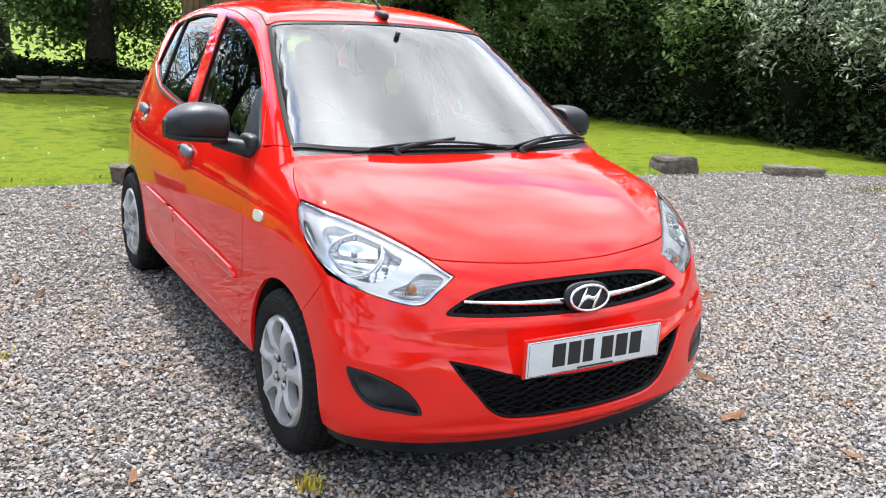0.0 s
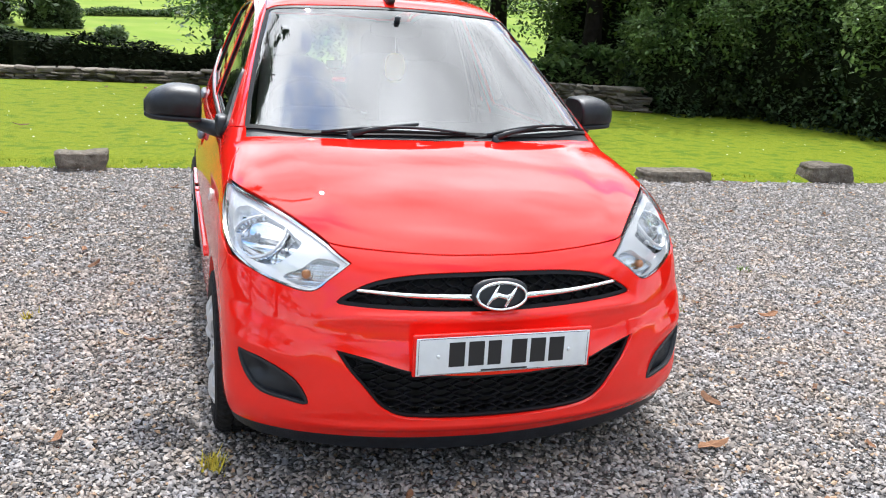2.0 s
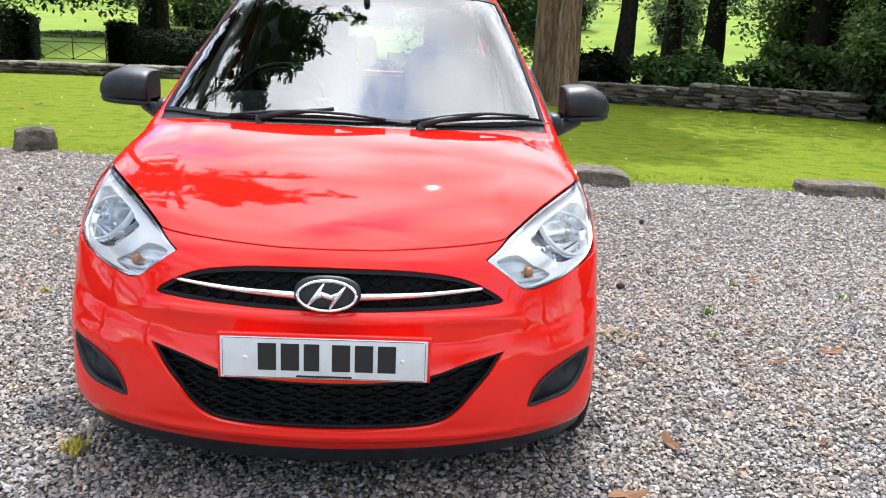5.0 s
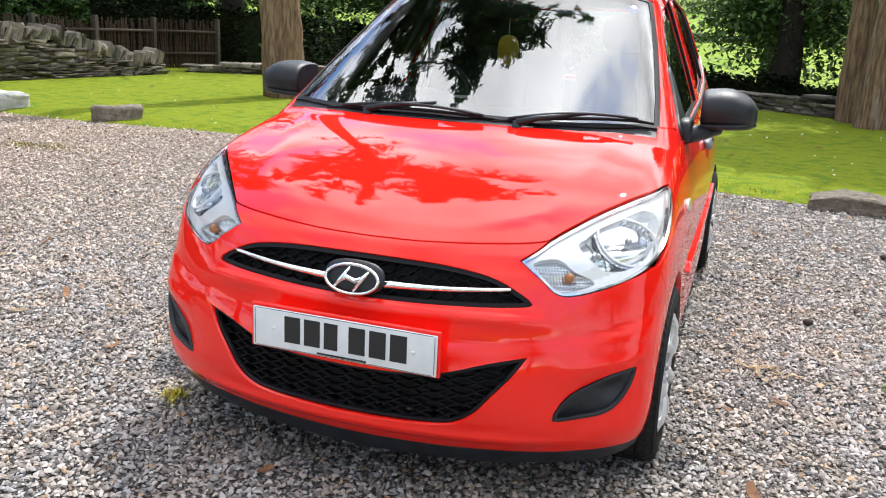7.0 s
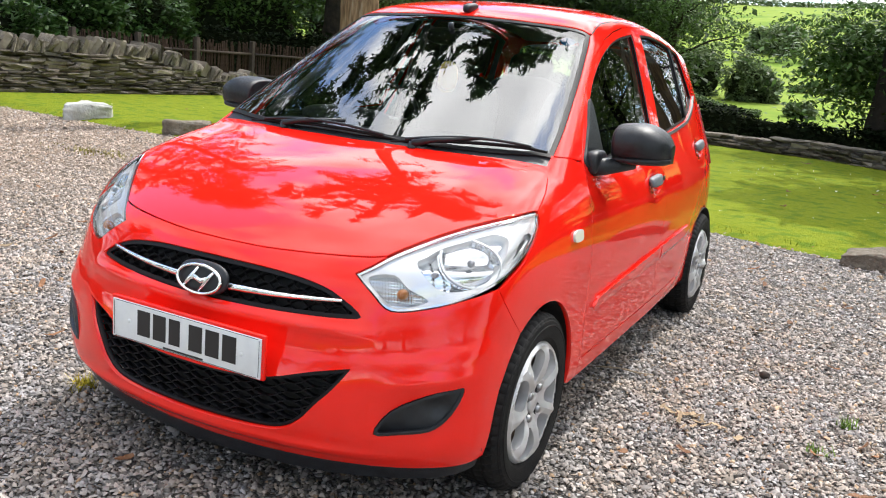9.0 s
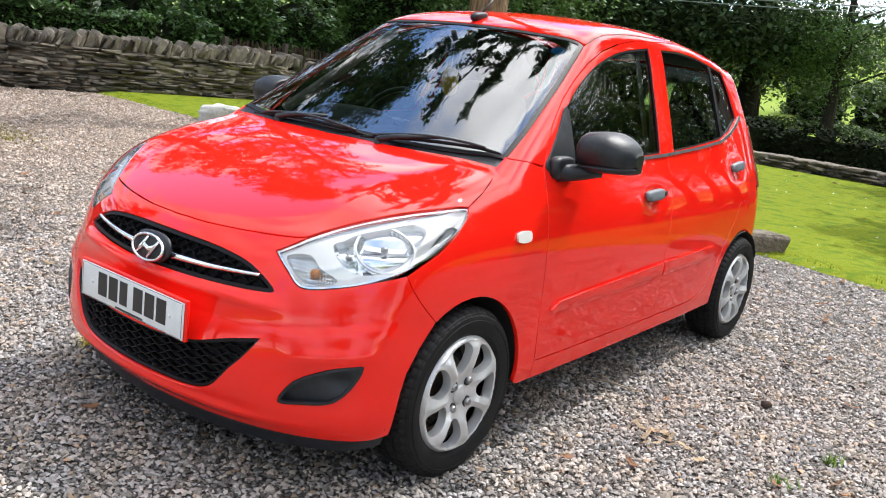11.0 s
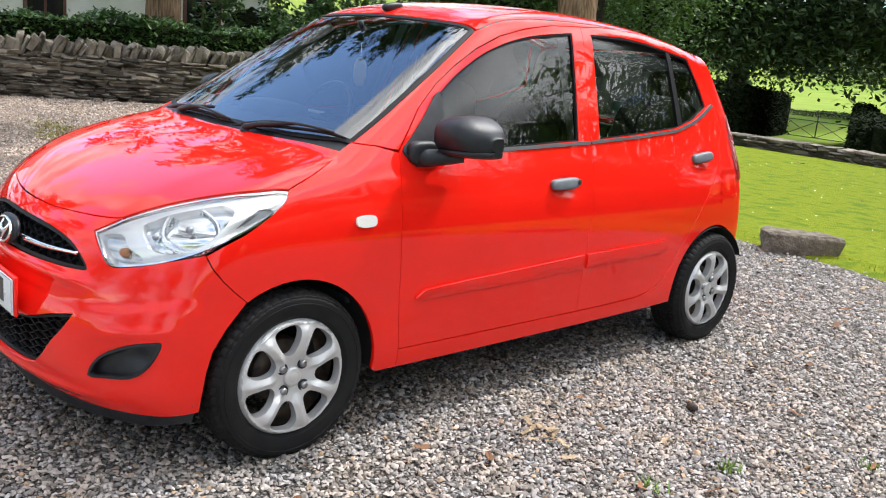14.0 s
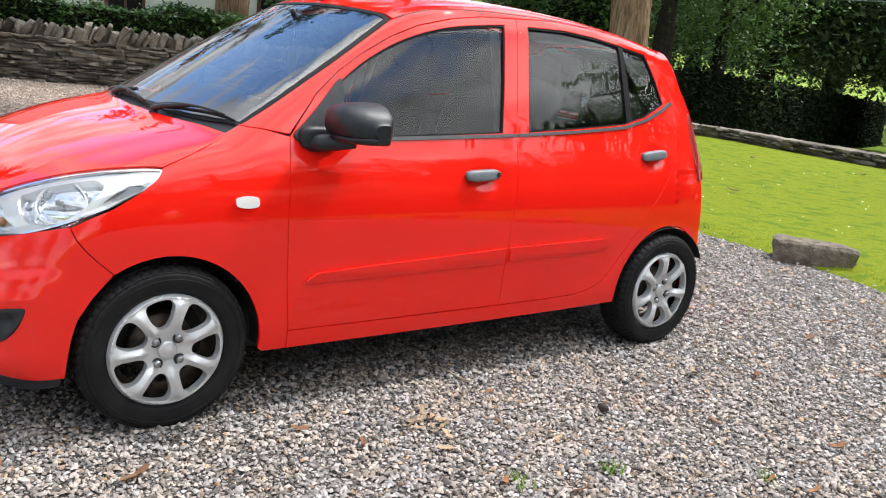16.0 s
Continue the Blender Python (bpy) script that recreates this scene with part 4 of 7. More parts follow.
def trim_mesh():
    """Seven flared spokes, each folded along a crest, with deep windows between."""
    rim = [(RIM_R * math.cos(a), RIM_R * math.sin(a)) for a in np.linspace(0, 2 * math.pi, 112, endpoint=False)]
    windows = []
    for k in range(7):
        a = 2 * math.pi * k / 7 + .26
        hole = rounded([(.076, .000), (.080, .016), (.098, .030), (.122, .042), (.146, .047), (.163, .040), (.170, .016), (.171, -.012), (.166, -.034), (.150, -.043), (.126, -.037), (.100, -.026), (.082, -.014)], 3)
        windows.append([(x * math.cos(a) - y * math.sin(a), x * math.sin(a) + y * math.cos(a)) for x, y in hole])
    uv, tris = fill(np.array(rim), [np.array(w) for w in windows], .006)
    r = np.hypot(uv[:, 0], uv[:, 1])
    ang = np.arctan2(uv[:, 1], uv[:, 0]) - .26
    turn = (ang * 7 / (2 * math.pi)) % 1
    crest = np.abs(turn - .5 - .06 * np.clip((r - .08) / .09, 0, 1))
    reach = np.clip((r - .055) / .035, 0, 1) * np.clip((.186 - r) / .03, 0, 1)
    x = .006 + .010 * np.clip((.19 - r) / .05, 0, 1) - .020 * np.exp(-(r / .070) ** 2)
    x += reach * (.013 - .060 * np.clip(crest - .015, 0, .22))
    x += -.012 * np.clip((r - .176) / .013, 0, 1) ** 2 + .004 * np.exp(-((r - .178) / .003) ** 2)
    verts = np.stack([x, uv[:, 0], uv[:, 1]], -1).tolist()
    back = np.stack([x - .030, uv[:, 0] * .985, uv[:, 1] * .985], -1).tolist()
    count = {}
    for t in tris.tolist():
        for i in range(3):
            e = (t[i], t[(i + 1) % 3])
            count[e] = count.get(e, 0) + 1
    edge = [e for e in count if (e[1], e[0]) not in count]
    m = len(verts)
    faces = [tuple(t) for t in tris.tolist()] + [(j, i, i + m, j + m) for i, j in edge]
    mesh = bpy.data.meshes.new("wheel_trim")
    mesh.from_pydata(verts + back, [], faces)
    smooth(mesh)
    mesh.set_sharp_from_angle(angle=radians(30))
    return mesh


tyre_data = bpy.data.meshes.new("tyre")
tyre_mesh().to_mesh(tyre_data)
tyre_data.set_sharp_from_angle(angle=radians(24))
trim_data = trim_mesh()
hub_data = bpy.data.meshes.new("hub")
joined(lathe([(.0, .0275), (.014, .0275), (.016, .0262), (.020, .0262), (.028, .0255), (.031, .022), (.031, .010)], 32)).to_mesh(hub_data)
nut_data = bpy.data.meshes.new("wheel_nut")
lathe([(0, .016), (.008, .016), (.0115, .012), (.0125, .004), (.0125, .0)], 12).to_mesh(nut_data)
socket_data = bpy.data.meshes.new("nut_socket")
lathe([(.0120, .0045), (.0180, .0065), (.0190, .0045), (.0190, -.010)], 20).to_mesh(socket_data)
socket_data.materials.append(BLACK)
drum_data = bpy.data.meshes.new("brake_drum")
joined(lathe([(.0, -.02), (.10, -.02), (.105, -.03), (.105, -.06)], 32), lathe([(.150, -.060), (.168, -.052), (.176, -.020), (.180, -.010)], 48)).to_mesh(drum_data)
for d, mat in ((tyre_data, RUBBER), (trim_data, SILVER), (hub_data, SILVER), (nut_data, NUTSTEEL), (drum_data, STEEL)):
    d.materials.append(mat)
for x, y, z, spin in ((.688, 0, .264, 35), (.680, 2.38, .268, 52), (-.688, 0, .264, 25), (-.680, 2.38, .268, 5)):
    wheel = tagged(new("wheel"), label="")
    wheel.parent = car
    turn = Matrix.Rotation(radians(180 if x < 0 else 0), 4, "Z") @ Matrix.Rotation(radians(spin), 4, "X")
    wheel.matrix_basis = Matrix.Translation((x, y, z)) @ turn
    for name, d, off in (("tyre", tyre_data, 0), ("wheel_trim", trim_data, .070), ("hub_cap", hub_data, .052), ("brake_drum", drum_data, .030)):
        ob = part(name, d, None, wheel, {"tyre": "black rubber tyre", "wheel_trim": "silver seven-spoke plastic wheel trim"}.get(name, ""))
        ob.location.x = off
    for k in range(4):
        a = math.pi / 2 * k + .27
        nut = part("wheel_nut", nut_data, None, wheel, "dark wheel nut" if k == 0 else "")
        nut.location = (.070, .052 * math.cos(a), .052 * math.sin(a))
        socket = part("nut_socket", socket_data, None, wheel)
        socket.location = (.070, .052 * math.cos(a), .052 * math.sin(a))
    liner = bmesh.new()
    ends = []
    for a in np.linspace(-6 if y < 1 else 28, 186, 24):
        r = .325 if y < 1 else .312
        cs, sn = math.cos(radians(a)), math.sin(radians(a))
        ends.append([liner.verts.new((sx, y + r * cs, .262 + r * sn)) for sx in ((.44, .748) if x > 0 else (-.748, -.44))])
    for a, b in zip(ends, ends[1:]):
        liner.faces.new((a[0], b[0], b[1], a[1]))
    inner = [e[0 if x > 0 else 1] for e in ends]
    liner.faces.new(inner)
    part("arch_liner", liner, DARKUNDER, car)

# ---------- wipers, aerial ----------
def on_screen(x, y, off):
    p, n = lay("top", np.array([(x, y)]), off)
    return Vector(p[0])


for name, pivot, tip, arm_to in (("driver", (-.30, .128), (.16, .165), (-.06, .150)), ("passenger", (.22, .112), (.60, .262), (.42, .190))):
    wiper = part("wiper", tube([on_screen(*pivot, .014), on_screen(pivot[0] * .7 + arm_to[0] * .3, pivot[1] * .7 + arm_to[1] * .3, .024), on_screen(*arm_to, .026)], [.013, .009, .006], 8), BLACK, car, "black windscreen wiper")
    if name == "driver":
        a, b = Vector((-.46, .150, 0)), Vector((.17, .118, 0))
    else:
        a, b = Vector((.14, .108, 0)), Vector((.625, .243, 0))
    pts = [on_screen(*(a.lerp(b, k / 10)).xy, .010) for k in range(11)]
    part("blade", tube(pts, [.004] + [.006] * 9 + [.004], 6), GLOSSBLACK, wiper, "rubber wiper blade")
    mid = [on_screen(*(a.lerp(b, k / 10)).xy, .018 + .012 * math.sin(math.pi * (k - 1) / 8)) for k in range(1, 10)]
    part("bridge", tube(mid, .005, 6), BLACK, wiper)
    part("pivot", lathe([(.0, .012), (.012, .010), (.016, -.01)], 12), BLACK, wiper).matrix_basis = Matrix.Translation(on_screen(*pivot, .010)) @ Matrix.Rotation(radians(-90), 4, "Y")
stub, _ = lay("top", np.array([(0, .885)]), .008)
aerial = part("aerial_base", pillow((.040, .100, .036), tuple(stub[0]), Matrix.Rotation(radians(9), 4, "X"), .7, 10), BLACK, car, "black roof aerial stub")
part("aerial_mast", tube([Vector(stub[0]) + Vector((0, .01, .008)), Vector(stub[0]) + Vector((0, .055, .050)), Vector(stub[0]) + Vector((0, .10, .094))], [.007, .0045, .003], 8), BLACK, aerial, "short leaning mast")

# ---------- cabin ----------
dash = part("dashboard", joined(pillow((1.24, .46, .22), (0, .52, .83), Matrix.Rotation(radians(6), 4, "X"), .5, 14), box((1.22, .40, .05), (0, .40, .925), .02, Matrix.Rotation(radians(5), 4, "X"))), DASH, car, "grey plastic dashboard")
part("instrument_hood", pillow((.36, .20, .10), (-.34, .56, .965), None, .6), DASH, dash)
wheel_ring = lathe([(.178, 0), (.182, .012), (.190, .014), (.197, .008), (.197, -.008), (.190, -.014), (.182, -.012), (.178, 0)], 36)
bmesh.ops.transform(wheel_ring, matrix=Matrix.Translation((-.345, .80, .93)) @ Matrix.Rotation(radians(62), 4, "X") @ Matrix.Rotation(radians(90), 4, "Y"), verts=wheel_ring.verts)
steering = part("steering_wheel", wheel_ring, BLACK, car, "black steering wheel")
part("airbag_hub", pillow((.17, .15, .05), (-.345, .79, .925), Matrix.Rotation(radians(-28), 4, "X"), .6), BLACK, steering)
for k in (-1, 1):
    part("spoke", tube([(-.345, .79, .92), (-.345 + .18 * k, .80, .93)], .014, 6), BLACK, steering)
part("steering_column", tube([(-.345, .60, .84), (-.345, .77, .915)], .035, 8), BLACK, steering)
for sx, sy, tall in ((.345, 1.12, 1), (-.345, 1.12, 1), (.34, 1.98, 0), (-.34, 1.98, 0)):
    seat = part("front_seat" if tall else "rear_seat", pillow((.48, .50, .17), (sx, sy, .58), None, .5), FABRIC, car, "dark grey fabric seat")
    lean = Matrix.Rotation(radians(-17), 4, "X")
    part("backrest", pillow((.47, .15, .62), (sx, sy + .32, .86), lean, .5), FABRIC, seat)
    part("headrest", pillow((.26, .10, .18), (sx, sy + .44, 1.245 if tall else 1.20), lean, .6), FABRIC, seat, "padded head restraint")
    for k in (-.06, .06):
        part("headrest_post", tube([(sx + k, sy + .39, 1.10), (sx + k, sy + .43, 1.20)], .006, 6), STEEL, seat)
part("floor_pan", joined(box((1.34, 2.2, .06), (0, 1.35, .47), .01), box((1.16, .05, .55), (0, 2.45, .70), .01)), FABRIC, car)
for mirrored in (False, True):
    for name, outline, hole in (("front_door_lining", DOOR_F, GLASS_F), ("rear_door_lining", DOOR_R, GLASS_R)):
        panel(name, "side", outline, DASH, car, holes=[inset(hole, -.004)], step=.06, gap=.012, lip=0, off=-.024, mirror=mirrored)
HEADLINING = [(x * .93, y + (.03 if y < 1.5 else -.03)) for x, y in ROOF]
panel("headlining", "top", HEADLINING, PALETRIM, car, "pale headlining", step=.08, gap=.02, lip=0, off=-.03)
for s in (1, -1):
    part("door_card", box((.03, 1.9, .42), (.655 * s, 1.40, .72), .01), DASH, car)
    part("pillar_trim", tube([(.575 * s, .40, .97), (.53 * s, .66, 1.15), (.475 * s, .92, 1.34)], .02, 6), PALETRIM, car)
    part("pillar_trim", tube([(.615 * s, 1.44, .95), (.555 * s, 1.47, 1.2), (.495 * s, 1.50, 1.37)], .026, 6), PALETRIM, car)
    belt = part("seat_belt", box((.004, .045, .52), (.545 * s, 1.40, 1.12), 0, Matrix.Rotation(radians(-17 * s), 4, "Y")), DASH, car)
inner = part("rear_view_mirror", pillow((.22, .035, .065), (0, .745, 1.315), None, .6), BLACK, car, "interior mirror")
part("mirror_stem", tube([(0, .735, 1.34), (0, .725, 1.365)], .012, 6), BLACK, inner)
air = part("air_freshener", pillow((.085, .014, .115), (0, .741, 1.165), None, .8), YELLOW, car, "yellow hanging air freshener")
part("cord", tube([(0, .741, 1.22), (0, .742, 1.285)], .0015, 4), PAPER, air)
p, n = lay("top", np.array([(.455, .785)]), -.012)
disc = lathe([(.0, .0006), (.028, .0005), (.0285, 0)], 24)
part("sticker", disc, STICKER, screen, "round blue sticker").matrix_basis = Matrix.Translation(p[0]) @ Vector((1, 0, 0)).rotation_difference(Vector(n[0])).to_matrix().to_4x4()
part("paper_slip", box((.12, .035, .002), (-.19, .66, .985), 0, Matrix.Rotation(radians(8), 4, "X")), PAPER, dash, "white paper slip on the dashboard")

part("window_label", box((.13, .003, .05), (.06, 2.46, 1.078), 0, Matrix.Rotation(radians(35), 4, "Z")), material("teal_label", (0.16, 0.52, 0.48), 0.5), car, "small teal label inside the rear window")

# ---------- the ground ----------
LAWN_EDGE = spline((-13, -9, -6, -4, -2, 0, 1.2, 2.6, 3.6, 4.8, 6.4, 8.1, 10, 14), (5.5, 5.4, 5.3, 5.4, 5.12, 5.05, 4.78, 4.72, 4.6, 4.4, 4.28, 3.65, 3.2, 2.6))


LAND = spline((10, 15, 25, 40, 60, 80, 110, 160, 250, 500, 900), (0, 0, -.5, -1.4, -1.3, -.3, 2.4, 8, 18, 40, 54))


def land(x, y):
    """Height of the open country: level by the house, a shallow valley, then a hillside."""
    return np.where(y < 15, 0, LAND(y)) + np.clip((y - 40) / 60, 0, 1) * 1.2 * np.sin(x / 31 + 1)


def grid_mesh(name, xs, ys, height):
    x, y = np.meshgrid(xs, ys)
    z = height(x, y)
    w = len(xs)
    faces = [(j * w + i, j * w + i + 1, (j + 1) * w + i + 1, (j + 1) * w + i) for j in range(len(ys) - 1) for i in range(w - 1)]
    mesh = bpy.data.meshes.new(name)
    mesh.from_pydata(np.stack([x.ravel(), y.ravel(), z.ravel()], -1).tolist(), [], faces)
    return smooth(mesh)


MEADOW = material("meadow_grass", (0.150, 0.225, 0.030), 0.95, vary=(0.20, 0.25, 0.048), scale=.35, bump=0.3, bump_scale=3, wear=((0.115, 0.185, 0.026), .06, 0.52), spec=0.05, detail=8)
GRASS = material("lawn_grass", (0.148, 0.200, 0.014), 0.9, vary=(0.212, 0.245, 0.020), scale=24, bump=1.0, bump_scale=90, wear=((0.108, 0.172, 0.016), 5.5, 0.52), detail=9, spec=0.05)


def gravel_bed():
    """Small chippings packed in earth: cells of their own tone with dark joints, at true size."""
    m = material("gravel_bed", (0.20, 0.19, 0.18), 0.95, spec=0.2)
    n, l = m.node_tree.nodes, m.node_tree.links
    b = n["Principled BSDF"]
    where = n.new("ShaderNodeTexCoord")
    warp = n.new("ShaderNodeTexNoise")
    warp.inputs["Scale"].default_value, warp.inputs["Detail"].default_value = 30, 3
    l.new(where.outputs["Object"], warp.inputs["Vector"])
    shift = n.new("ShaderNodeVectorMath")
    shift.operation = "MULTIPLY_ADD"
    shift.inputs[1].default_value = (.02, .02, .02)
    l.new(warp.outputs["Color"], shift.inputs[0])
    l.new(where.outputs["Object"], shift.inputs[2])
    cells, rims = n.new("ShaderNodeTexVoronoi"), n.new("ShaderNodeTexVoronoi")
    rims.feature = "DISTANCE_TO_EDGE"
    for v in (cells, rims):
        v.inputs["Scale"].default_value = 52
        l.new(shift.outputs[0], v.inputs["Vector"])
    tone = n.new("ShaderNodeValToRGB")
    e = tone.color_ramp.elements
    e[0].color, e[1].color = (.10, .092, .085, 1), (.52, .51, .50, 1)
    for at, c in ((.3, (.20, .185, .17, 1)), (.55, (.29, .275, .265, 1)), (.72, (.27, .21, .16, 1)), (.85, (.38, .37, .365, 1))):
        e.new(at).color = c
    split_rgb = n.new("ShaderNodeSeparateColor")
    l.new(cells.outputs["Color"], split_rgb.inputs[0])
    l.new(split_rgb.outputs[0], tone.inputs[0])
    joint = n.new("ShaderNodeMapRange")
    joint.inputs["From Max"].default_value = .16
    l.new(rims.outputs["Distance"], joint.inputs[0])
    mix = n.new("ShaderNodeMix")
    mix.data_type = "RGBA"
    mix.inputs[6].default_value = (.075, .069, .063, 1)
    l.new(joint.outputs[0], mix.inputs[0])
    l.new(tone.outputs[0], mix.inputs[7])
    # older tan chippings towards the west wall
    xyz, west_end, tan = n.new("ShaderNodeSeparateXYZ"), n.new("ShaderNodeMapRange"), n.new("ShaderNodeMix")
    l.new(where.outputs["Object"], xyz.inputs[0])
    west_end.inputs["From Min"].default_value, west_end.inputs["From Max"].default_value = -2.2, -5.5
    l.new(xyz.outputs[0], west_end.inputs[0])
    tan.data_type, tan.blend_type = "RGBA", "MULTIPLY"
    tan.inputs[7].default_value = (1.42, 1.18, 1.0, 1)
    l.new(west_end.outputs[0], tan.inputs[0])
    l.new(mix.outputs[2], tan.inputs[6])
    l.new(tan.outputs[2], b.inputs["Base Color"])
    bp = n.new("ShaderNodeBump")
    bp.inputs["Strength"].default_value, bp.inputs["Distance"].default_value = 1.0, .012
    l.new(joint.outputs[0], bp.inputs["Height"])
    l.new(bp.outputs[0], b.inputs["Normal"])
    return m


GRAVELBED = gravel_bed()
PEBBLE = material("gravel_stone", (0.256, 0.243, 0.238), 0.8, island=0.64, vary=(0.300, 0.252, 0.210), spec=0.3, scale=5.5)

tagged(part("ground", grid_mesh("ground", np.concatenate([np.linspace(-900, -60, 12), np.linspace(-50, 50, 41), np.linspace(60, 900, 12)]), np.concatenate([np.linspace(-600, -40, 8), np.linspace(-30, 60, 46), np.linspace(66, 900, 50)]), lambda x, y: land(x, y) - .05), MEADOW, None), "wide green meadow rising to a hillside", "ground", kind="structure")
xs = np.linspace(-13, 14, 433)
rows = np.linspace(0, 1, 40) ** 2
xx = np.repeat(xs[None], 40, 0)
edge = LAWN_EDGE(xs) + np.array([.07 * noise.noise(Vector((x * 1.3, 0, 3))) + .04 * noise.noise(Vector((x * 6, 7, 0))) for x in xs])
yy = edge[None] + rows[:, None] * (15.2 - edge[None])
zz = -.012 + .059 * np.clip(rows[:, None] * 30, 0, 1) ** .6 + 0 * xx
lawn_mesh = bpy.data.meshes.new("lawn")
w = len(xs)
lawn_mesh.from_pydata(np.stack([xx.ravel(), yy.ravel(), zz.ravel()], -1).tolist(), [], [(j * w + i, j * w + i + 1, (j + 1) * w + i + 1, (j + 1) * w + i) for j in range(39) for i in range(w - 1)])
tagged(part("lawn", smooth(lawn_mesh), GRASS, None), "bright green mown lawn with daisies", "lawn", kind="structure")
drive_mesh = bpy.data.meshes.new("gravel_drive")
depth = np.linspace(0, 1, 30)
yy = -9 + depth[:, None] * (edge[None] + .05 + 9)
drive_mesh.from_pydata(np.stack([np.repeat(xs[None], 30, 0).ravel(), yy.ravel(), 0 * yy.ravel() - .004], -1).tolist(), [], [(j * w + i, j * w + i + 1, (j + 1) * w + i + 1, (j + 1) * w + i) for j in range(29) for i in range(w - 1)])
tagged(part("drive", smooth(drive_mesh), GRAVELBED, None), "grey gravel drive", "drive", kind="structure")


def scatter(name, spots, sizes, heights, mat, label, flatness=.62, seed=3):
    """Many angular chippings, each a jittered ridge-topped stone of its own."""
    rng = np.random.default_rng(seed)
    n = len(spots)
    base = np.array([(.95, .62, -.5), (-.85, .75, -.5), (-.95, -.62, -.5), (.85, -.75, -.5), (.42, .12, .8), (-.42, -.12, .8)], float)
    v = base[None] * rng.uniform(.7, 1.15, (n, 6, 1)) + rng.normal(0, .20, (n, 6, 3))
    v *= np.stack([rng.uniform(.85, 1.35, n), rng.uniform(.7, 1.1, n), rng.uniform(.45, .9, n) * flatness / .62], -1)[:, None]
    v *= sizes[:, None, None]
    a, b = rng.uniform(0, 2 * math.pi, n), rng.normal(0, .35, n)
    ca, sa, cb, sb = np.cos(a), np.sin(a), np.cos(b), np.sin(b)
    y1 = v[..., 1] * cb[:, None] - v[..., 2] * sb[:, None]
    z1 = v[..., 1] * sb[:, None] + v[..., 2] * cb[:, None]
    x2 = v[..., 0] * ca[:, None] - y1 * sa[:, None]
    y2 = v[..., 0] * sa[:, None] + y1 * ca[:, None]
    p = np.stack([x2 + spots[:, 0, None], y2 + spots[:, 1, None], z1 + heights[:, None]], -1).reshape(-1, 3)
    tri = np.array([(0, 1, 4), (1, 5, 4), (1, 2, 5), (2, 3, 5), (3, 4, 5), (3, 0, 4)])
    f = (tri[None] + 6 * np.arange(n)[:, None, None]).reshape(-1, 3)
    mesh = bpy.data.meshes.new(name)
    mesh.vertices.add(len(p))
    mesh.vertices.foreach_set("co", p.ravel())
    mesh.loops.add(len(f) * 3)
    mesh.loops.foreach_set("vertex_index", f.ravel())
    mesh.polygons.add(len(f))
    mesh.polygons.foreach_set("loop_start", np.arange(0, 3 * len(f), 3))
    mesh.update()
    mesh.validate()
    return tagged(part(name, mesh, mat, None), label, "gravel", kind="stuff")


rng = np.random.default_rng(11)
k = 1900000
spots = np.stack([rng.uniform(-11.6, 12.5, k), rng.uniform(-4.5, 5.7, k)], -1)
away = np.hypot(np.maximum(np.abs(spots[:, 0] - .2) - 2.3, 0), np.maximum(np.abs(spots[:, 1] - .1) - 1.5, 0))
full = 24.1 * 10.2 / k
keep = rng.random(k) < full * (4300 * np.exp(-away / .90) + 330) * np.clip((spots[:, 1] + 4.5) / 2.2, 0, 1)
keep &= (np.abs(spots[:, 0]) > .25) | (spots[:, 1] < .1) | (spots[:, 1] > 2.3)
spots, away = spots[keep], away[keep]
edge_y = LAWN_EDGE(spots[:, 0]) + rng.normal(0, .06, len(spots))
near_lawn = spots[:, 1] < edge_y
spots, away = spots[near_lawn], away[near_lawn]
sizes = rng.uniform(.0046, .0098, len(spots)) * (1 + .16 * np.minimum(away, 4)) * np.where(rng.random(len(spots)) < .12, 1.35, 1)
BUFF = material("buff_gravel_stone", (0.36, 0.295, 0.25), 0.8, island=0.6, vary=(0.27, 0.215, 0.17), scale=4)
west = rng.random(len(spots)) < np.clip((-1.6 - spots[:, 0]) / 2.2, 0, .85)
lift = rng.uniform(.000, .010, len(spots))
RUST = material("rust_brown_gravel_stone", (0.25, 0.155, 0.09), 0.8, island=0.5, vary=(0.33, 0.24, 0.155), scale=9)
rusty = ~west & (rng.random(len(spots)) < .05)
grey = ~west & ~rusty
scatter("gravel", spots[grey], sizes[grey], lift[grey], PEBBLE, "loose grey gravel stones")
scatter("gravel", spots[rusty], sizes[rusty], lift[rusty], RUST, "rust-brown stones among the gravel", seed=6)
scatter("gravel", spots[west], sizes[west], lift[west], BUFF, "loose buff-brown gravel stones", seed=4)


def blades(name, spots, tall, mat, label, lean=.5, width=.006, z=0.03, seed=5):
    rng = np.random.default_rng(seed)
    n = len(spots)
    a = rng.uniform(0, 2 * math.pi, n)
    h = tall * rng.uniform(.5, 1.2, n)
    out = h * lean * rng.uniform(.2, 1.2, n)
    d = np.stack([np.cos(a), np.sin(a)], -1)
    s = np.stack([-d[:, 1], d[:, 0]], -1) * width * rng.uniform(.6, 1.4, n)[:, None]
    p = np.zeros((n, 3, 3))
    p[:, 0, :2], p[:, 1, :2], p[:, 2, :2] = spots - s, spots + s, spots + d * out[:, None]
    p[:, :2, 2] = z - .01
    p[:, 2, 2] = z + h
    f = np.arange(3 * n).reshape(-1, 3)
    mesh = bpy.data.meshes.new(name)
    mesh.from_pydata(p.reshape(-1, 3).tolist(), [], f.tolist())
    return tagged(part(name, mesh, mat, None), label, "grass", kind="stuff")


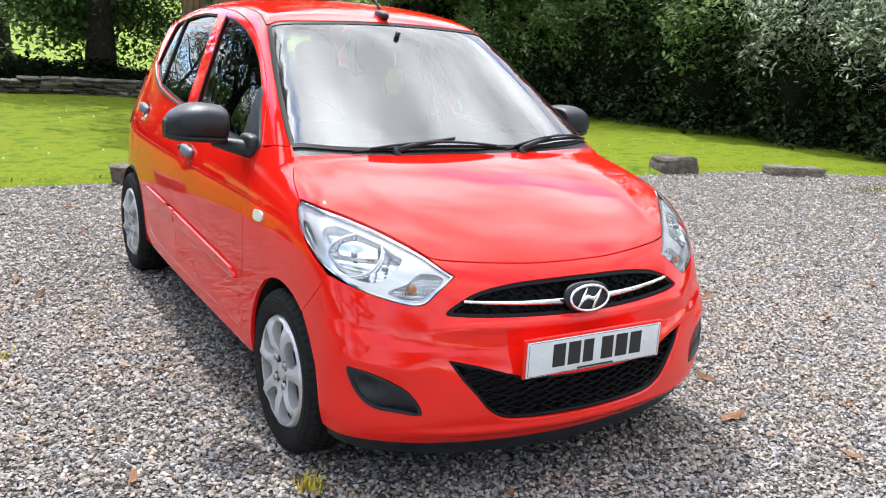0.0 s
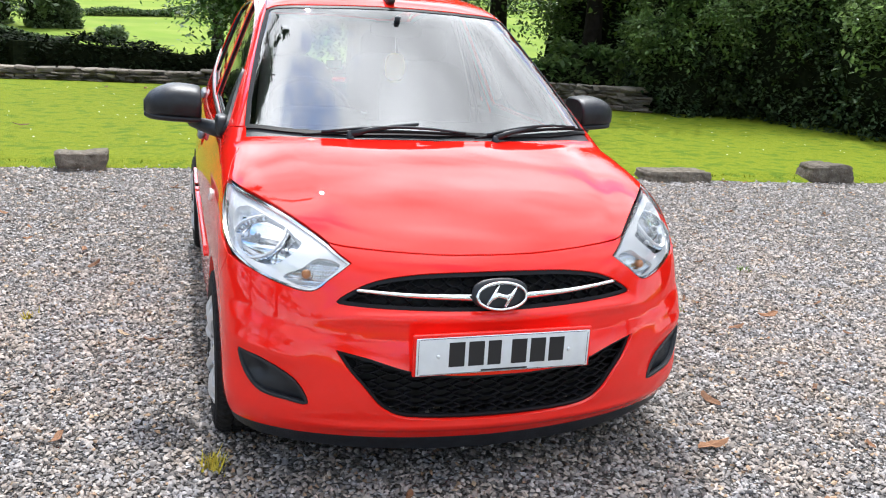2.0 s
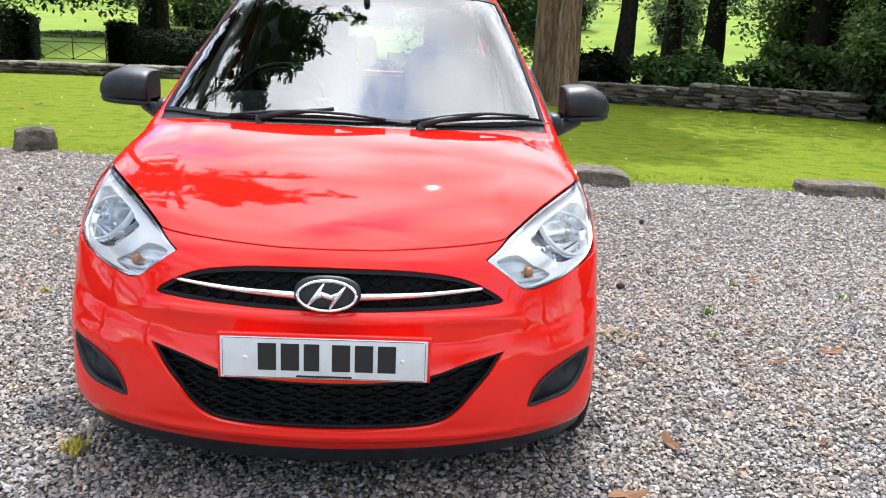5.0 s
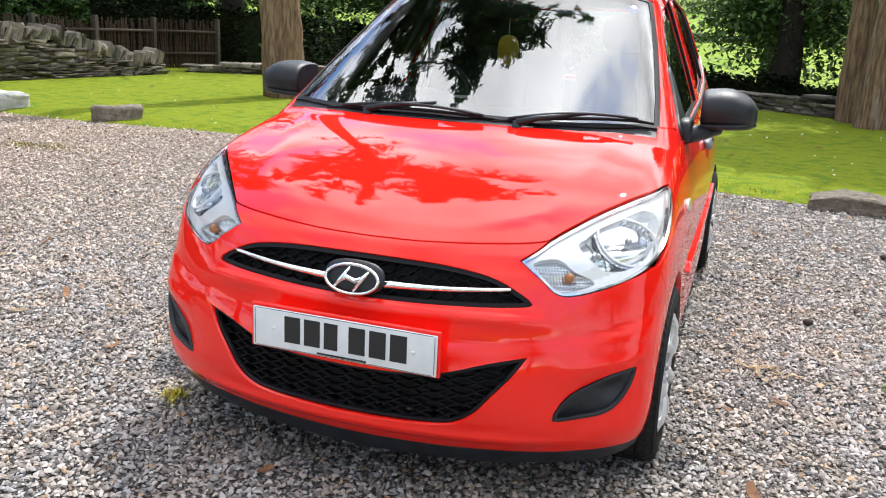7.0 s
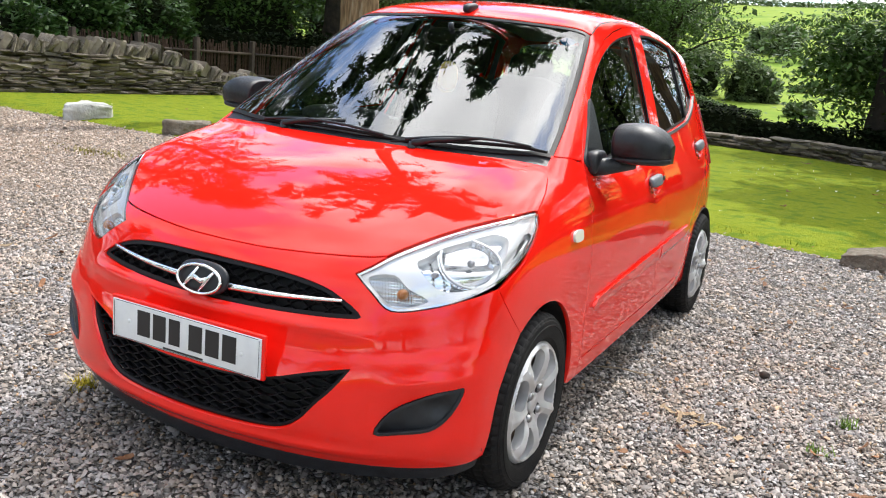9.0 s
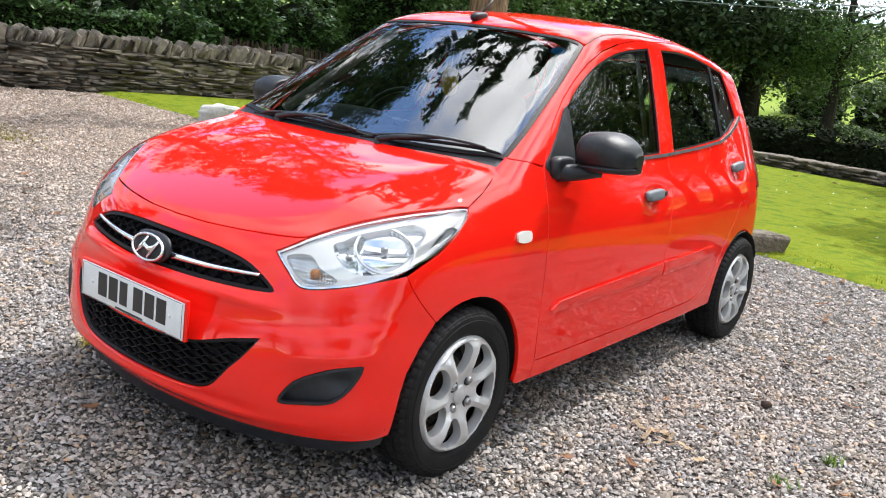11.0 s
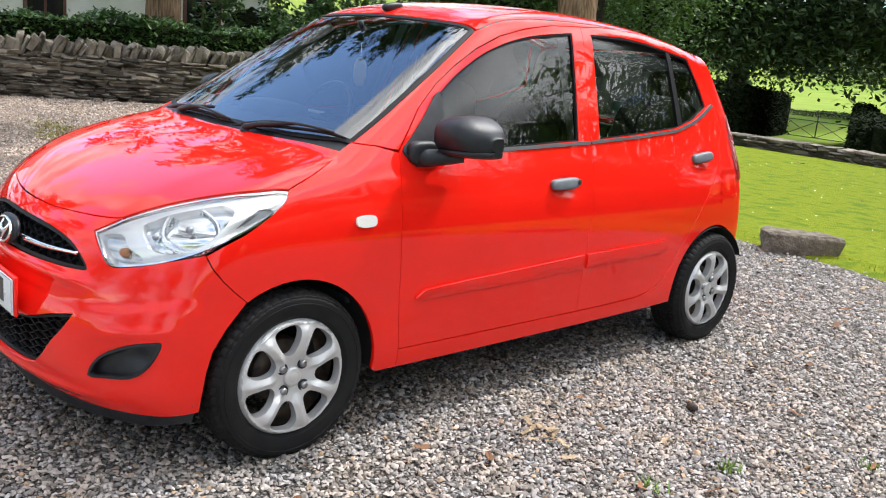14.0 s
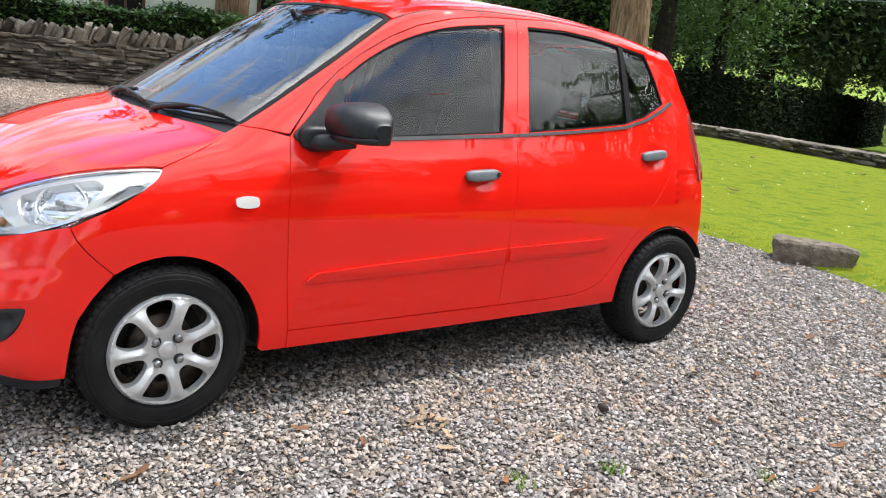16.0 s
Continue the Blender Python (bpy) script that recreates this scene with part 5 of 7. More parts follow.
BLADE = material("grass_blade", (0.150, 0.205, 0.014), 0.8, island=0.45, vary=(0.215, 0.245, 0.020), scale=1.5, spec=0.05)
k = 95000
q = np.stack([rng.uniform(-10.5, 9, k), 3.6 + 7 * rng.random(k) ** 1.3], -1)
q = q[q[:, 1] > LAWN_EDGE(q[:, 0]) + .10 + np.abs(rng.normal(0, .06, len(q)))]
blades("grass", q, .017, BLADE, "short mown grass blades", 1.0)

# ---------- walls, hedges, trees ----------
STONE = material("grey_wall_stone", (0.130, 0.110, 0.086), 0.92, vary=(0.225, 0.195, 0.155), scale=7, bump=0.9, bump_scale=22, random_object=0.45, wear=((0.33, 0.32, 0.28), 16, 0.60))
STONEREST = material("grey_wall_rubble", (0.125, 0.107, 0.084), 0.92, vary=(0.22, 0.19, 0.15), scale=7, bump=0.9, bump_scale=22, island=0.45)
EARTH = material("dark_earth_core", (0.045, 0.038, 0.030), 0.95, vary=(0.07, 0.06, 0.045), scale=9)
BLOCK = material("weathered_block_stone", (0.118, 0.098, 0.076), 0.95, vary=(0.205, 0.178, 0.142), scale=14, bump=1.0, bump_scale=40, random_object=0.18, wear=((0.32, 0.31, 0.28), 30, 0.64), spec=0.2, detail=8)
# near-black fill for shrub and hedge cores: the shade seen between leaves
INNERSHADE = material("inner_shade_core", (0.008, 0.011, 0.006), 0.95, spec=0.0, vary=(0.018, 0.022, 0.011), scale=14, bump=1.0, bump_scale=30)
PALEBLOCK = material("pale_block_stone", (0.50, 0.50, 0.47), 0.95, vary=(0.38, 0.38, 0.35), scale=9, bump=0.9, bump_scale=24)
BARK = material("ridged_brown_bark", (0.26, 0.172, 0.108), 0.95, spec=0.1, vary=(0.095, 0.060, 0.038), scale=26, bump=1.0, bump_scale=30, detail=8, wear=((0.27, 0.225, 0.18), 14, 0.6), grain=(1, 1, .13))
DARKBARK = material("dark_bark", (0.030, 0.025, 0.020), 0.95, spec=0.1, vary=(0.018, 0.016, 0.013), scale=10, bump=1.0, bump_scale=18)


def leaf_stuff(name, base, vary, rough=0.55, through=0.35, spec=0.3):
    """Leaves: varied from leaf to leaf, letting some light through."""
    m = material(name, base, rough, island=0.5, vary=vary, scale=1.3, spec=spec)
    n, l = m.node_tree.nodes, m.node_tree.links
    b, o = n["Principled BSDF"], n["Material Output"]
    t, mix = n.new("ShaderNodeBsdfTranslucent"), n.new("ShaderNodeMixShader")
    source = b.inputs["Base Color"].links[0].from_socket
    l.new(source, t.inputs[0])
    mix.inputs[0].default_value = through
    l.new(b.outputs[0], mix.inputs[1])
    l.new(t.outputs[0], mix.inputs[2])
    l.new(mix.outputs[0], o.inputs[0])
    return m


LEAF = leaf_stuff("broad_leaf", (0.10, 0.19, 0.025), (0.17, 0.25, 0.04), .5, .42)
DARKLEAF = leaf_stuff("dark_evergreen_leaf", (0.062, 0.122, 0.032), (0.085, 0.145, 0.040), .5, .25, .15)
NEEDLE = leaf_stuff("conifer_spray", (0.045, 0.085, 0.03), (0.065, 0.11, 0.038), .7, .2)
HEDGELEAF = leaf_stuff("laurel_leaf", (0.040, 0.090, 0.022), (0.07, 0.13, 0.032), .4, .25)
# darker than yew itself: the hedges' backlit shade is in this colour
SHADEHEDGE = leaf_stuff("shade_dark_yew_leaf", (0.007, 0.012, 0.005), (0.012, 0.019, 0.007), .8, .06, .04)
PALELEAF = leaf_stuff("grey_green_long_leaf", (0.37, 0.43, 0.29), (0.49, 0.54, 0.40), .4, .48, .45)
# leaf green darkened for shade, under shrub crowns and in the old trees
SHADELEAF = leaf_stuff("shade_dark_leaf", (0.035, 0.060, 0.026), (0.058, 0.085, 0.036), .6, .2, .1)
BANKLEAF = leaf_stuff("bank_shrub_leaf", (0.130, 0.215, 0.070), (0.195, 0.285, 0.090), .4, .52, .45)


def leaves(spots, size, rng, long=1.8, droop=0.0, up=0.4):
    """Vertices and faces of small folded leaves at spots."""
    n = len(spots)
    a, tilt = rng.uniform(0, 2 * math.pi, n), rng.normal(up - 0.5 - droop, .5, n)
    d = np.stack([np.cos(a) * np.cos(tilt), np.sin(a) * np.cos(tilt), np.sin(tilt)], -1)
    s = np.stack([-np.sin(a), np.cos(a), 0 * a], -1) + rng.normal(0, .35, (n, 3))
    s /= np.linalg.norm(s, axis=1)[:, None]
    h = size * rng.uniform(.6, 1.35, n)[:, None]
    tip, wide = d * h * long, s * h * .5
    p = np.stack([spots, spots + tip * .45 + wide, spots + tip, spots + tip * .45 - wide], 1).reshape(-1, 3)
    i = 4 * np.arange(n)[:, None]
    f = np.concatenate([i + (0, 1, 2), i + (0, 2, 3)], 1).reshape(-1, 3)
    return p, f


def raw_mesh(name, p, f, mat):
    mesh = bpy.data.meshes.new(name)
    mesh.vertices.add(len(p))
    mesh.vertices.foreach_set("co", np.asarray(p, float).ravel())
    mesh.loops.add(f.size)
    mesh.loops.foreach_set("vertex_index", np.asarray(f).ravel())
    mesh.polygons.add(len(f))
    mesh.polygons.foreach_set("loop_start", np.arange(0, f.size, 3))
    mesh.update()
    mesh.validate()
    mesh.materials.append(mat)
    return mesh


def trunk_bm(h, r, lean, rng, branches=(), bend=.15, sides=14):
    """A tapered, slightly bent trunk with limbs."""
    pts, rad = [], []
    for k in range(9):
        s = k / 8
        pts.append(Vector((lean[0] * s * h + bend * math.sin(3 * s + r * 9) * s, lean[1] * s * h + bend * math.cos(2.3 * s) * s * .6, h * s - .1)))
        rad.append(r * (1.14 if k == 0 else 1.06 if k == 1 else 1 - .75 * s))
    if r > .185:
        # bark ridges on thick stems
        fine = 40
        pts = [pts[int(k * 8 / fine)].lerp(pts[min(int(k * 8 / fine) + 1, 8)], (k * 8 / fine) % 1) for k in range(fine + 1)]
        rad = list(np.interp(np.linspace(0, 8, fine + 1), range(9), rad))
        sides = 36
    stem = tube(pts, rad, sides)
    if r > .185:
        for v in stem.verts:
            s = min(max(v.co.z / h, 0), 1)
            mid = Vector((lean[0] * s * h, lean[1] * s * h, v.co.z))
            out = v.co - mid
            a = math.atan2(out.y, out.x)
            ridge = abs(noise.noise(Vector((math.cos(a) * 4.5, math.sin(a) * 4.5, v.co.z * .9 + r * 50)))) + .5 * noise.noise(Vector((math.cos(a) * 11, math.sin(a) * 11, v.co.z * 2.5)))
            v.co += Vector((out.x, out.y, 0)) * (.20 * (ridge - .28) + .08 * noise.noise(Vector((math.cos(a), math.sin(a), v.co.z * .5 + r * 90))))
    parts = [stem]
    limbs = []
    for z, ang, length, rise, thick in branches:
        s = min(z / h, .98)
        base = Vector((lean[0] * s * h, lean[1] * s * h, z))
        d = Vector((math.cos(ang), math.sin(ang), rise))
        line = [base + d * length * t + Vector((0, 0, -.25 * length * t * t * (.4 if rise > 0 else 1))) + Vector(rng.normal(0, .05 * length * t, 3)) for t in (0, .3, .6, .85, 1.0)]
        limbs.append(tube(line, [thick, thick * .8, thick * .55, thick * .35, thick * .15], 7))
    return parts[0], limbs


def tree(name, at, h, r, label, seed, mat=DARKBARK, leaf=LEAF, crown=(3.0, 10.0, 3.0), clumps=60, per=70, size=.13, lean=(0, 0), kind="broad", limbs=9, spread=.55, skirt=False):
    """A tree: trunk with limbs, and a crown of small leaves in uneven clumps at the limb ends."""
    rng = np.random.default_rng(seed)
    root = tagged(new(name), label, "tree")
    root.location = (at[0], at[1], at[2] if len(at) > 2 else 0)
    z0, z1, rad = crown
    branches, centres = [], []
    for k in range(limbs):
        z = max(z0 * 1.15, 2.7 if kind == "broad" else 0) + (z1 - z0) * .75 * (k + rng.random()) / limbs
        ang = 2.4 * k + rng.uniform(-.5, .5)
        fall = 1 - .75 * max(0, (z - z0) / (z1 - z0)) if kind == "conifer" else 1
        length = rad * fall * rng.uniform(.7, 1.05)
        branches.append((z, ang, length, -.05 if kind == "conifer" else .55, r * .24))
    stem, arms = trunk_bm(h, r, lean, rng, branches)
    part("trunk", stem, mat, root)
    for arm in arms:
        part("limb", arm, mat, root)
    for k in range(clumps):
        if kind == "conifer":
            z = z0 + (z1 - z0) * rng.random() ** .9
            reach = rad * (1 - .8 * (z - z0) / (z1 - z0))
            ang, q = rng.uniform(0, 2 * math.pi), math.sqrt(rng.random())
            centres.append((lean[0] * z + reach * q * math.cos(ang), lean[1] * z + reach * q * math.sin(ang), z - .25 * reach * q * q))
        else:
            d = rng.normal(0, 1, 3)
            d /= np.linalg.norm(d)
            q = rng.random() ** (1 / 2.2)
            if h > 11 or skirt:
                # old trees: a low skirt, a thin middle and a full top
                d[2] = rng.choice((-.85, .1, .85), p=(.52, .10, .38)) + rng.normal(0, .16)
                q = max(q, .7)
            if skirt:
                d[1] = .25 + .75 * abs(d[1])
            c = np.array((lean[0] * (z0 + z1) / 2, lean[1] * (z0 + z1) / 2, (z0 + z1) / 2))
            centres.append(tuple(c + d * q * (rad, rad, (z1 - z0) / 2)))
    centres = np.array(centres)
    spots = np.repeat(centres, per, 0)
    if kind == "conifer":
        ang = np.repeat(rng.uniform(0, 2 * math.pi, len(centres)), per)
        t = rng.uniform(-1, 1, len(spots))
        spots = spots + np.stack([np.cos(ang) * t * spread * 1.6, np.sin(ang) * t * spread * 1.6, -.25 * np.abs(t) * spread], -1) + rng.normal(0, (.12, .12, .10), (len(spots), 3)) * spread / .55
    else:
        spots = spots + rng.normal(0, spread, (len(spots), 3)) * (1, 1, .55)
    p, f = leaves(spots, size, rng, 2.6 if kind == "conifer" else 1.7, .35 if kind == "conifer" else .15)
    part("crown", raw_mesh("crown", p, f, leaf), None, root)
    return root


def shrub(name, at, radii, label, seed, leaf, count=5000, size=.09, category="shrub", long=1.7, droop=.1, skirted=True):
    """A leafy bush: leaves over lumpy mounds round a near-black core that stands for the shade inside."""
    rng = np.random.default_rng(seed)
    root = tagged(new(name), label, category)
    root.location = at
    # lobes over a dome, each a spray of its own
    lobes = 46
    d = rng.normal(0, 1, (lobes, 3))
    d[:, 2] = np.abs(d[:, 2]) * .9 - .35
    d /= np.linalg.norm(d, axis=1)[:, None]
    out = rng.uniform(.55, .95, (lobes, 1))
    lumps = d * out * np.array(radii) * (.85, .85, .62) + (0, 0, radii[2] * .42)
    if skirted:
        lumps[np.arange(lobes) % 4 == 0, 2] = .06 * radii[2]
    else:
        lumps[:, 2] = np.maximum(lumps[:, 2], radii[2] * rng.uniform(.22, .5, lobes))
    lumps[:, :2] *= (.74 + .30 * np.clip(lumps[:, 2] / (.5 * radii[2]), 0, 1))[:, None]
    lumps[:, 2] = np.maximum(lumps[:, 2], .06 * radii[2])
    girth = rng.uniform(.18, .34, lobes)
    pick = rng.integers(0, lobes, count)
    d = rng.normal(0, 1, (count, 3))
    d[:, 2] = np.where(rng.random(count) < .5, np.abs(d[:, 2]), d[:, 2])
    d /= np.linalg.norm(d, axis=1)[:, None]
    spots = lumps[pick] + d * np.array(radii) * girth[pick][:, None] * (1, 1, .62) * (rng.random(count)[:, None] ** .3)
    spots = spots[spots[:, 2] > .02]
    p, f = leaves(spots, size, rng, long, droop)
    part("foliage", raw_mesh("foliage", p, f, leaf), None, root)
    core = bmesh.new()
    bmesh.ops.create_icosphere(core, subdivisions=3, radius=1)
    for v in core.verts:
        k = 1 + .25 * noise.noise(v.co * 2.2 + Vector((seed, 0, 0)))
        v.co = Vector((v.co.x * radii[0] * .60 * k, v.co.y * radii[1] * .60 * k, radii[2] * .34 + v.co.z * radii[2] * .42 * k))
    part("core", core, INNERSHADE, root)
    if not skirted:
        # a hollow of small leaves and ivy beneath the lit crown, its shade in their colour
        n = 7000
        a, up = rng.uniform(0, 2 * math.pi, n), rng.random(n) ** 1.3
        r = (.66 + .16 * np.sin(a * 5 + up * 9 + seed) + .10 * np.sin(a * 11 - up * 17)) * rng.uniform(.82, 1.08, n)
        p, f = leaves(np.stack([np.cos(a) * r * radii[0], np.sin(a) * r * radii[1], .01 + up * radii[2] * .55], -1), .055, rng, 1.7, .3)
        part("undergrowth", raw_mesh("undergrowth", p, f, SHADELEAF), None, root, "small leaves coloured dark for the shade")
    return root


def hedge(name, path, width, z0s, z1s, label, seed, leaf, density=420, size=.06, rough_top=.06):
    """A clipped hedge along a path: a dense leafy skin over a near-black core for its inner shade."""
    rng = np.random.default_rng(seed)
    root = tagged(new(name), label, "hedge")
    pts = np.array(path, float)
    seg = np.linalg.norm(np.diff(pts, axis=0), axis=1)
    total = seg.sum()
    z0s, z1s = np.broadcast_to(np.asarray(z0s, float), len(pts)), np.broadcast_to(np.asarray(z1s, float), len(pts))
    n = int(total * (np.mean(z1s - z0s) + width) * 2 * density)
    s = rng.uniform(0, total, n)
    cum = np.concatenate([[0], np.cumsum(seg)])
    i = np.clip(np.searchsorted(cum, s) - 1, 0, len(seg) - 1)
    t = ((s - cum[i]) / seg[i])[:, None]
    base = pts[i] * (1 - t) + pts[i + 1] * t
    z0, z1 = z0s[i] * (1 - t[:, 0]) + z0s[i + 1] * t[:, 0], z1s[i] * (1 - t[:, 0]) + z1s[i + 1] * t[:, 0]
    d = (pts[i + 1] - pts[i]) / seg[i][:, None]
    side = np.stack([-d[:, 1], d[:, 0]], -1)
    peri = rng.uniform(0, 1, n)
    hgt, wid = z1 - z0, width
    tot = 2 * hgt + wid
    a = peri * tot
    off = np.where(a < hgt, -wid / 2, np.where(a < hgt + wid, a - hgt - wid / 2, wid / 2))
    z = np.where(a < hgt, z0 + a, np.where(a < hgt + wid, z1, z0 + tot - a))
    lump = rough_top * (np.sin(s * 2.1 + seed) + np.sin(s * 5.3) * .6 + rng.normal(0, .5, n))
    spots = np.concatenate([base + side * off[:, None] + rng.normal(0, .035, (n, 2)), (z + lump * (z > z0 + hgt * .5))[:, None]], 1)
    p, f = leaves(spots, size, rng, 1.7, .1)
    part("foliage", raw_mesh("foliage", p, f, leaf), None, root)
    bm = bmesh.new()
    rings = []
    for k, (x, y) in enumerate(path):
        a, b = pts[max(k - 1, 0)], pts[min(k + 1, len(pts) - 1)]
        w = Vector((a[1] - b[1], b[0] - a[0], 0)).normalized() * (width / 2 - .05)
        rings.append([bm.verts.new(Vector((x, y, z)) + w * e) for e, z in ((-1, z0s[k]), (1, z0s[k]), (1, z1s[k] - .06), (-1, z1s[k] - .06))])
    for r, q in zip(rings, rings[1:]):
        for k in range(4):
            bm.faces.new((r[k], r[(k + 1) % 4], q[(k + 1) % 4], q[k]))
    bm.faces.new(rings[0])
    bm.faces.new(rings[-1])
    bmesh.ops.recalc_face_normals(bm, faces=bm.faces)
    part("core", bm, INNERSHADE, root)
    return root


# wall stones share a few rough blocks
rough_stones = []
for k in range(10):
    rnd = random.Random(40 + k)
    b = box((1, 1, 1), (0, 0, 0), .09, segments=1)
    for v in b.verts:
        v.co += Vector((rnd.uniform(-.12, .12), rnd.uniform(-.13, .13), rnd.uniform(-.17, .17)))
    data = bpy.data.meshes.new("stone")
    b.to_mesh(data)
    b.free()
    data.materials.append(STONE)
    rough_stones.append(data)


def along(path, s):
    for (x0, y0), (x1, y1) in zip(path, path[1:]):
        d = math.hypot(x1 - x0, y1 - y0)
        if s <= d:
            return (x0 + (x1 - x0) * s / d, y0 + (y1 - y0) * s / d, math.atan2(y1 - y0, x1 - x0))
        s -= d
    return (*path[-1], math.atan2(path[-1][1] - path[-2][1], path[-1][0] - path[-2][0]))


def dry_wall(name, path, height, thick, course, length, label, seed, coping=None, near=None, limit=300, taper=None):
    """A dry-stone wall: courses of uneven stones on both faces, and an upright coping. Stones in the near stretch are pieces of their own."""
    rnd = random.Random(seed)
    root = tagged(new(name), label, "wall", kind="structure")
    total = sum(math.hypot(b[0] - a[0], b[1] - a[1]) for a, b in zip(path, path[1:]))
    core = bmesh.new()
    for (x0, y0), (x1, y1) in zip(path, path[1:]):
        m = Vector((x1 - x0, y1 - y0, 0))
        low = min(height, taper(0), taper(total)) if taper else height
        b = box((m.length + .1, thick * .62, low * .86), (0, 0, 0))
        bmesh.ops.transform(b, matrix=Matrix.Translation(((x0 + x1) / 2, (y0 + y1) / 2, low * .43 - .02)) @ Matrix.Rotation(math.atan2(m.y, m.x), 4, "Z"), verts=b.verts)
        core = joined(core, b)
    part("core", core, EARTH, root)
    placed, rest = [], []
    z = 0.0
    while z < height - .02:
        h = course * rnd.uniform(.6, 1.5)
        s = rnd.uniform(-.2, 0)
        while s < total:
            w = length * rnd.uniform(.45, 1.5)
            top = height if taper is None else taper(s + w / 2)
            if z < top - .02:
                x, y, a = along(path, min(max(s + w / 2, 0), total))
                q = Matrix.Translation((x, y, z + h / 2)) @ Matrix.Rotation(a + rnd.uniform(-.05, .05), 4, "Z") @ Matrix.Rotation(rnd.uniform(-.04, .04), 4, "Y")
                q = q @ Matrix.Translation((0, rnd.uniform(-.02, .02), 0)) @ Matrix.Diagonal((w * .985, thick * rnd.uniform(.93, 1.05), h * .95, 1))
                placed.append((s + w / 2, q))
            s += w
        z += h
    if coping:
        cw, ch, slope = coping
        s = 0
        while s < total:
            w = cw * rnd.uniform(.55, 1.5)
            hh = ch * rnd.uniform(.7, 1.2)
            top = height if taper is None else taper(s + w / 2)
            x, y, a = along(path, s + w / 2)
            q = Matrix.Translation((x, y, top + hh * .42)) @ Matrix.Rotation(a, 4, "Z") @ Matrix.Rotation(slope * rnd.uniform(.4, 1.4), 4, "Y") @ Matrix.Diagonal((w * .95, thick * rnd.uniform(.8, 1.0), hh, 1))
            placed.append((s + w / 2, q))
            s += w
    lo, hi = near or (0, total)
    rnd.shuffle(placed)
    used = 0
    verts, faces = [], []
    for s, q in placed:
        k = rnd.randrange(len(rough_stones))
        if lo <= s <= hi and used < limit:
            ob = part("stone", rough_stones[k], None, root)
            ob.matrix_basis = q
            used += 1
        else:
            base = len(verts)
            verts += [tuple(q @ v.co) for v in rough_stones[k].vertices]
            faces += [tuple(base + i for i in f.vertices) for f in rough_stones[k].polygons]
    if verts:
        mesh = bpy.data.meshes.new("stonework")
        mesh.from_pydata(verts, [], faces)
        tagged(part("stonework", mesh, STONEREST, root), kind="stuff")
    return root


WEST = [(-12.3, -4.0), (-11.75, 1.7), (-11.05, 4.0), (-10.6, 6.6), (-10.3, 8.6), (-9.9, 11.4)]
NORTH = [(-9.9, 12.6), (-7.2, 13.9), (-2.4, 14.0), (0.5, 13.75), (2.5, 12.75), (5.0, 11.85), (7.0, 10.9)]
dry_wall("wall_west", WEST, .68, .42, .046, .30, "grey dry-stone wall with upright coping stones", 7, coping=(.095, .24, .45), near=(5.0, 15.5), limit=300, taper=lambda s: .68 if s < 13.2 else max(.25, .68 - .25 * (s - 13.2)))
dry_wall("wall_north", NORTH, .40, .45, .052, .26, "low grey dry-stone wall along the lawn", 8, near=(1, 22), limit=300, taper=lambda s: float(np.interp(s, (0, 8, 12, 16), (.20, .22, .33, .40))))

for x, y, size, turn, mat, label, flat in (
    (-1.59, 5.08, (.39, .22, .17), 2, BLOCK, "squared grey stone block at the lawn edge", 0),
    (5.54, 4.50, (.46, .28, .20), -8, BLOCK, "rough grey boulder at the lawn edge", .3),
    (6.95, 4.00, (.64, .28, .12), -24, BLOCK, "flat tilted grey stone slab", .1),
    (8.30, 3.45, (.34, .30, .30), 10, BLOCK, "grey stone block at the lawn edge", .3),
    (3.79, 4.56, (.64, .30, .12), -2, BLOCK, "long flat grey stone slab", .1),
    (1.70, 4.70, (.60, .34, .15), -4, BLOCK, "layered weathered stone with sloping ends", 1.2),
    (-3.33, 5.36, (.36, .24, .22), 25, BLOCK, "dark grey stone block", .1),
    (-5.85, 5.50, (.52, .22, .20), 40, BLOCK, "grey stone block at the lawn edge", 0),
    (-7.50, 5.50, (.56, .30, .24), 55, PALEBLOCK, "pale whitish stone block", .4),
    (-.10, 5.18, (.56, .26, .19), 38, BLOCK, "brown-grey stone block at the lawn edge", .15),
):
    b = box(size, (0, 0, 0), min(size) * .10, segments=1)
    bmesh.ops.subdivide_edges(b, edges=b.edges[:], cuts=7, use_grid_fill=True)
    for v in b.verts:
        q = Vector((x, y, 0)) + v.co
        bed = noise.noise(Vector((q.x * 3, q.y * 3, q.z * 34)))
        v.co += v.co.normalized() * (.22 * size[2] * noise.noise(q * 5.5) + .012 * bed) + Vector((noise.noise(q * 21), noise.noise(q * 19 + Vector((5, 0, 0))), noise.noise(q * 25))) * .011 + Vector((noise.noise(q * 48), noise.noise(q * 44), noise.noise(q * 52))) * .005
        if flat:
            e = abs(v.co.x) / (size[0] / 2)
            if v.co.z > 0:
                v.co.z *= 1 - flat * .55 * e * e
        v.co.z += size[2] / 2 - .025
    ob = part("boulder", b, mat, None)
    ob.matrix_basis = Matrix.Translation((x, y, 0)) @ Matrix.Rotation(radians(turn), 4, "Z")
    tagged(ob, label, "stone")

# trees on the lawn
old_conifer = tree("conifer", (-5.78, 9.15), 15, .28, "tall conifer with ridged brown trunk on the lawn", 21, BARK, NEEDLE, (9.5, 15.0, 1.5), 14, 90, .085, (-.075, 0), "conifer", 10)
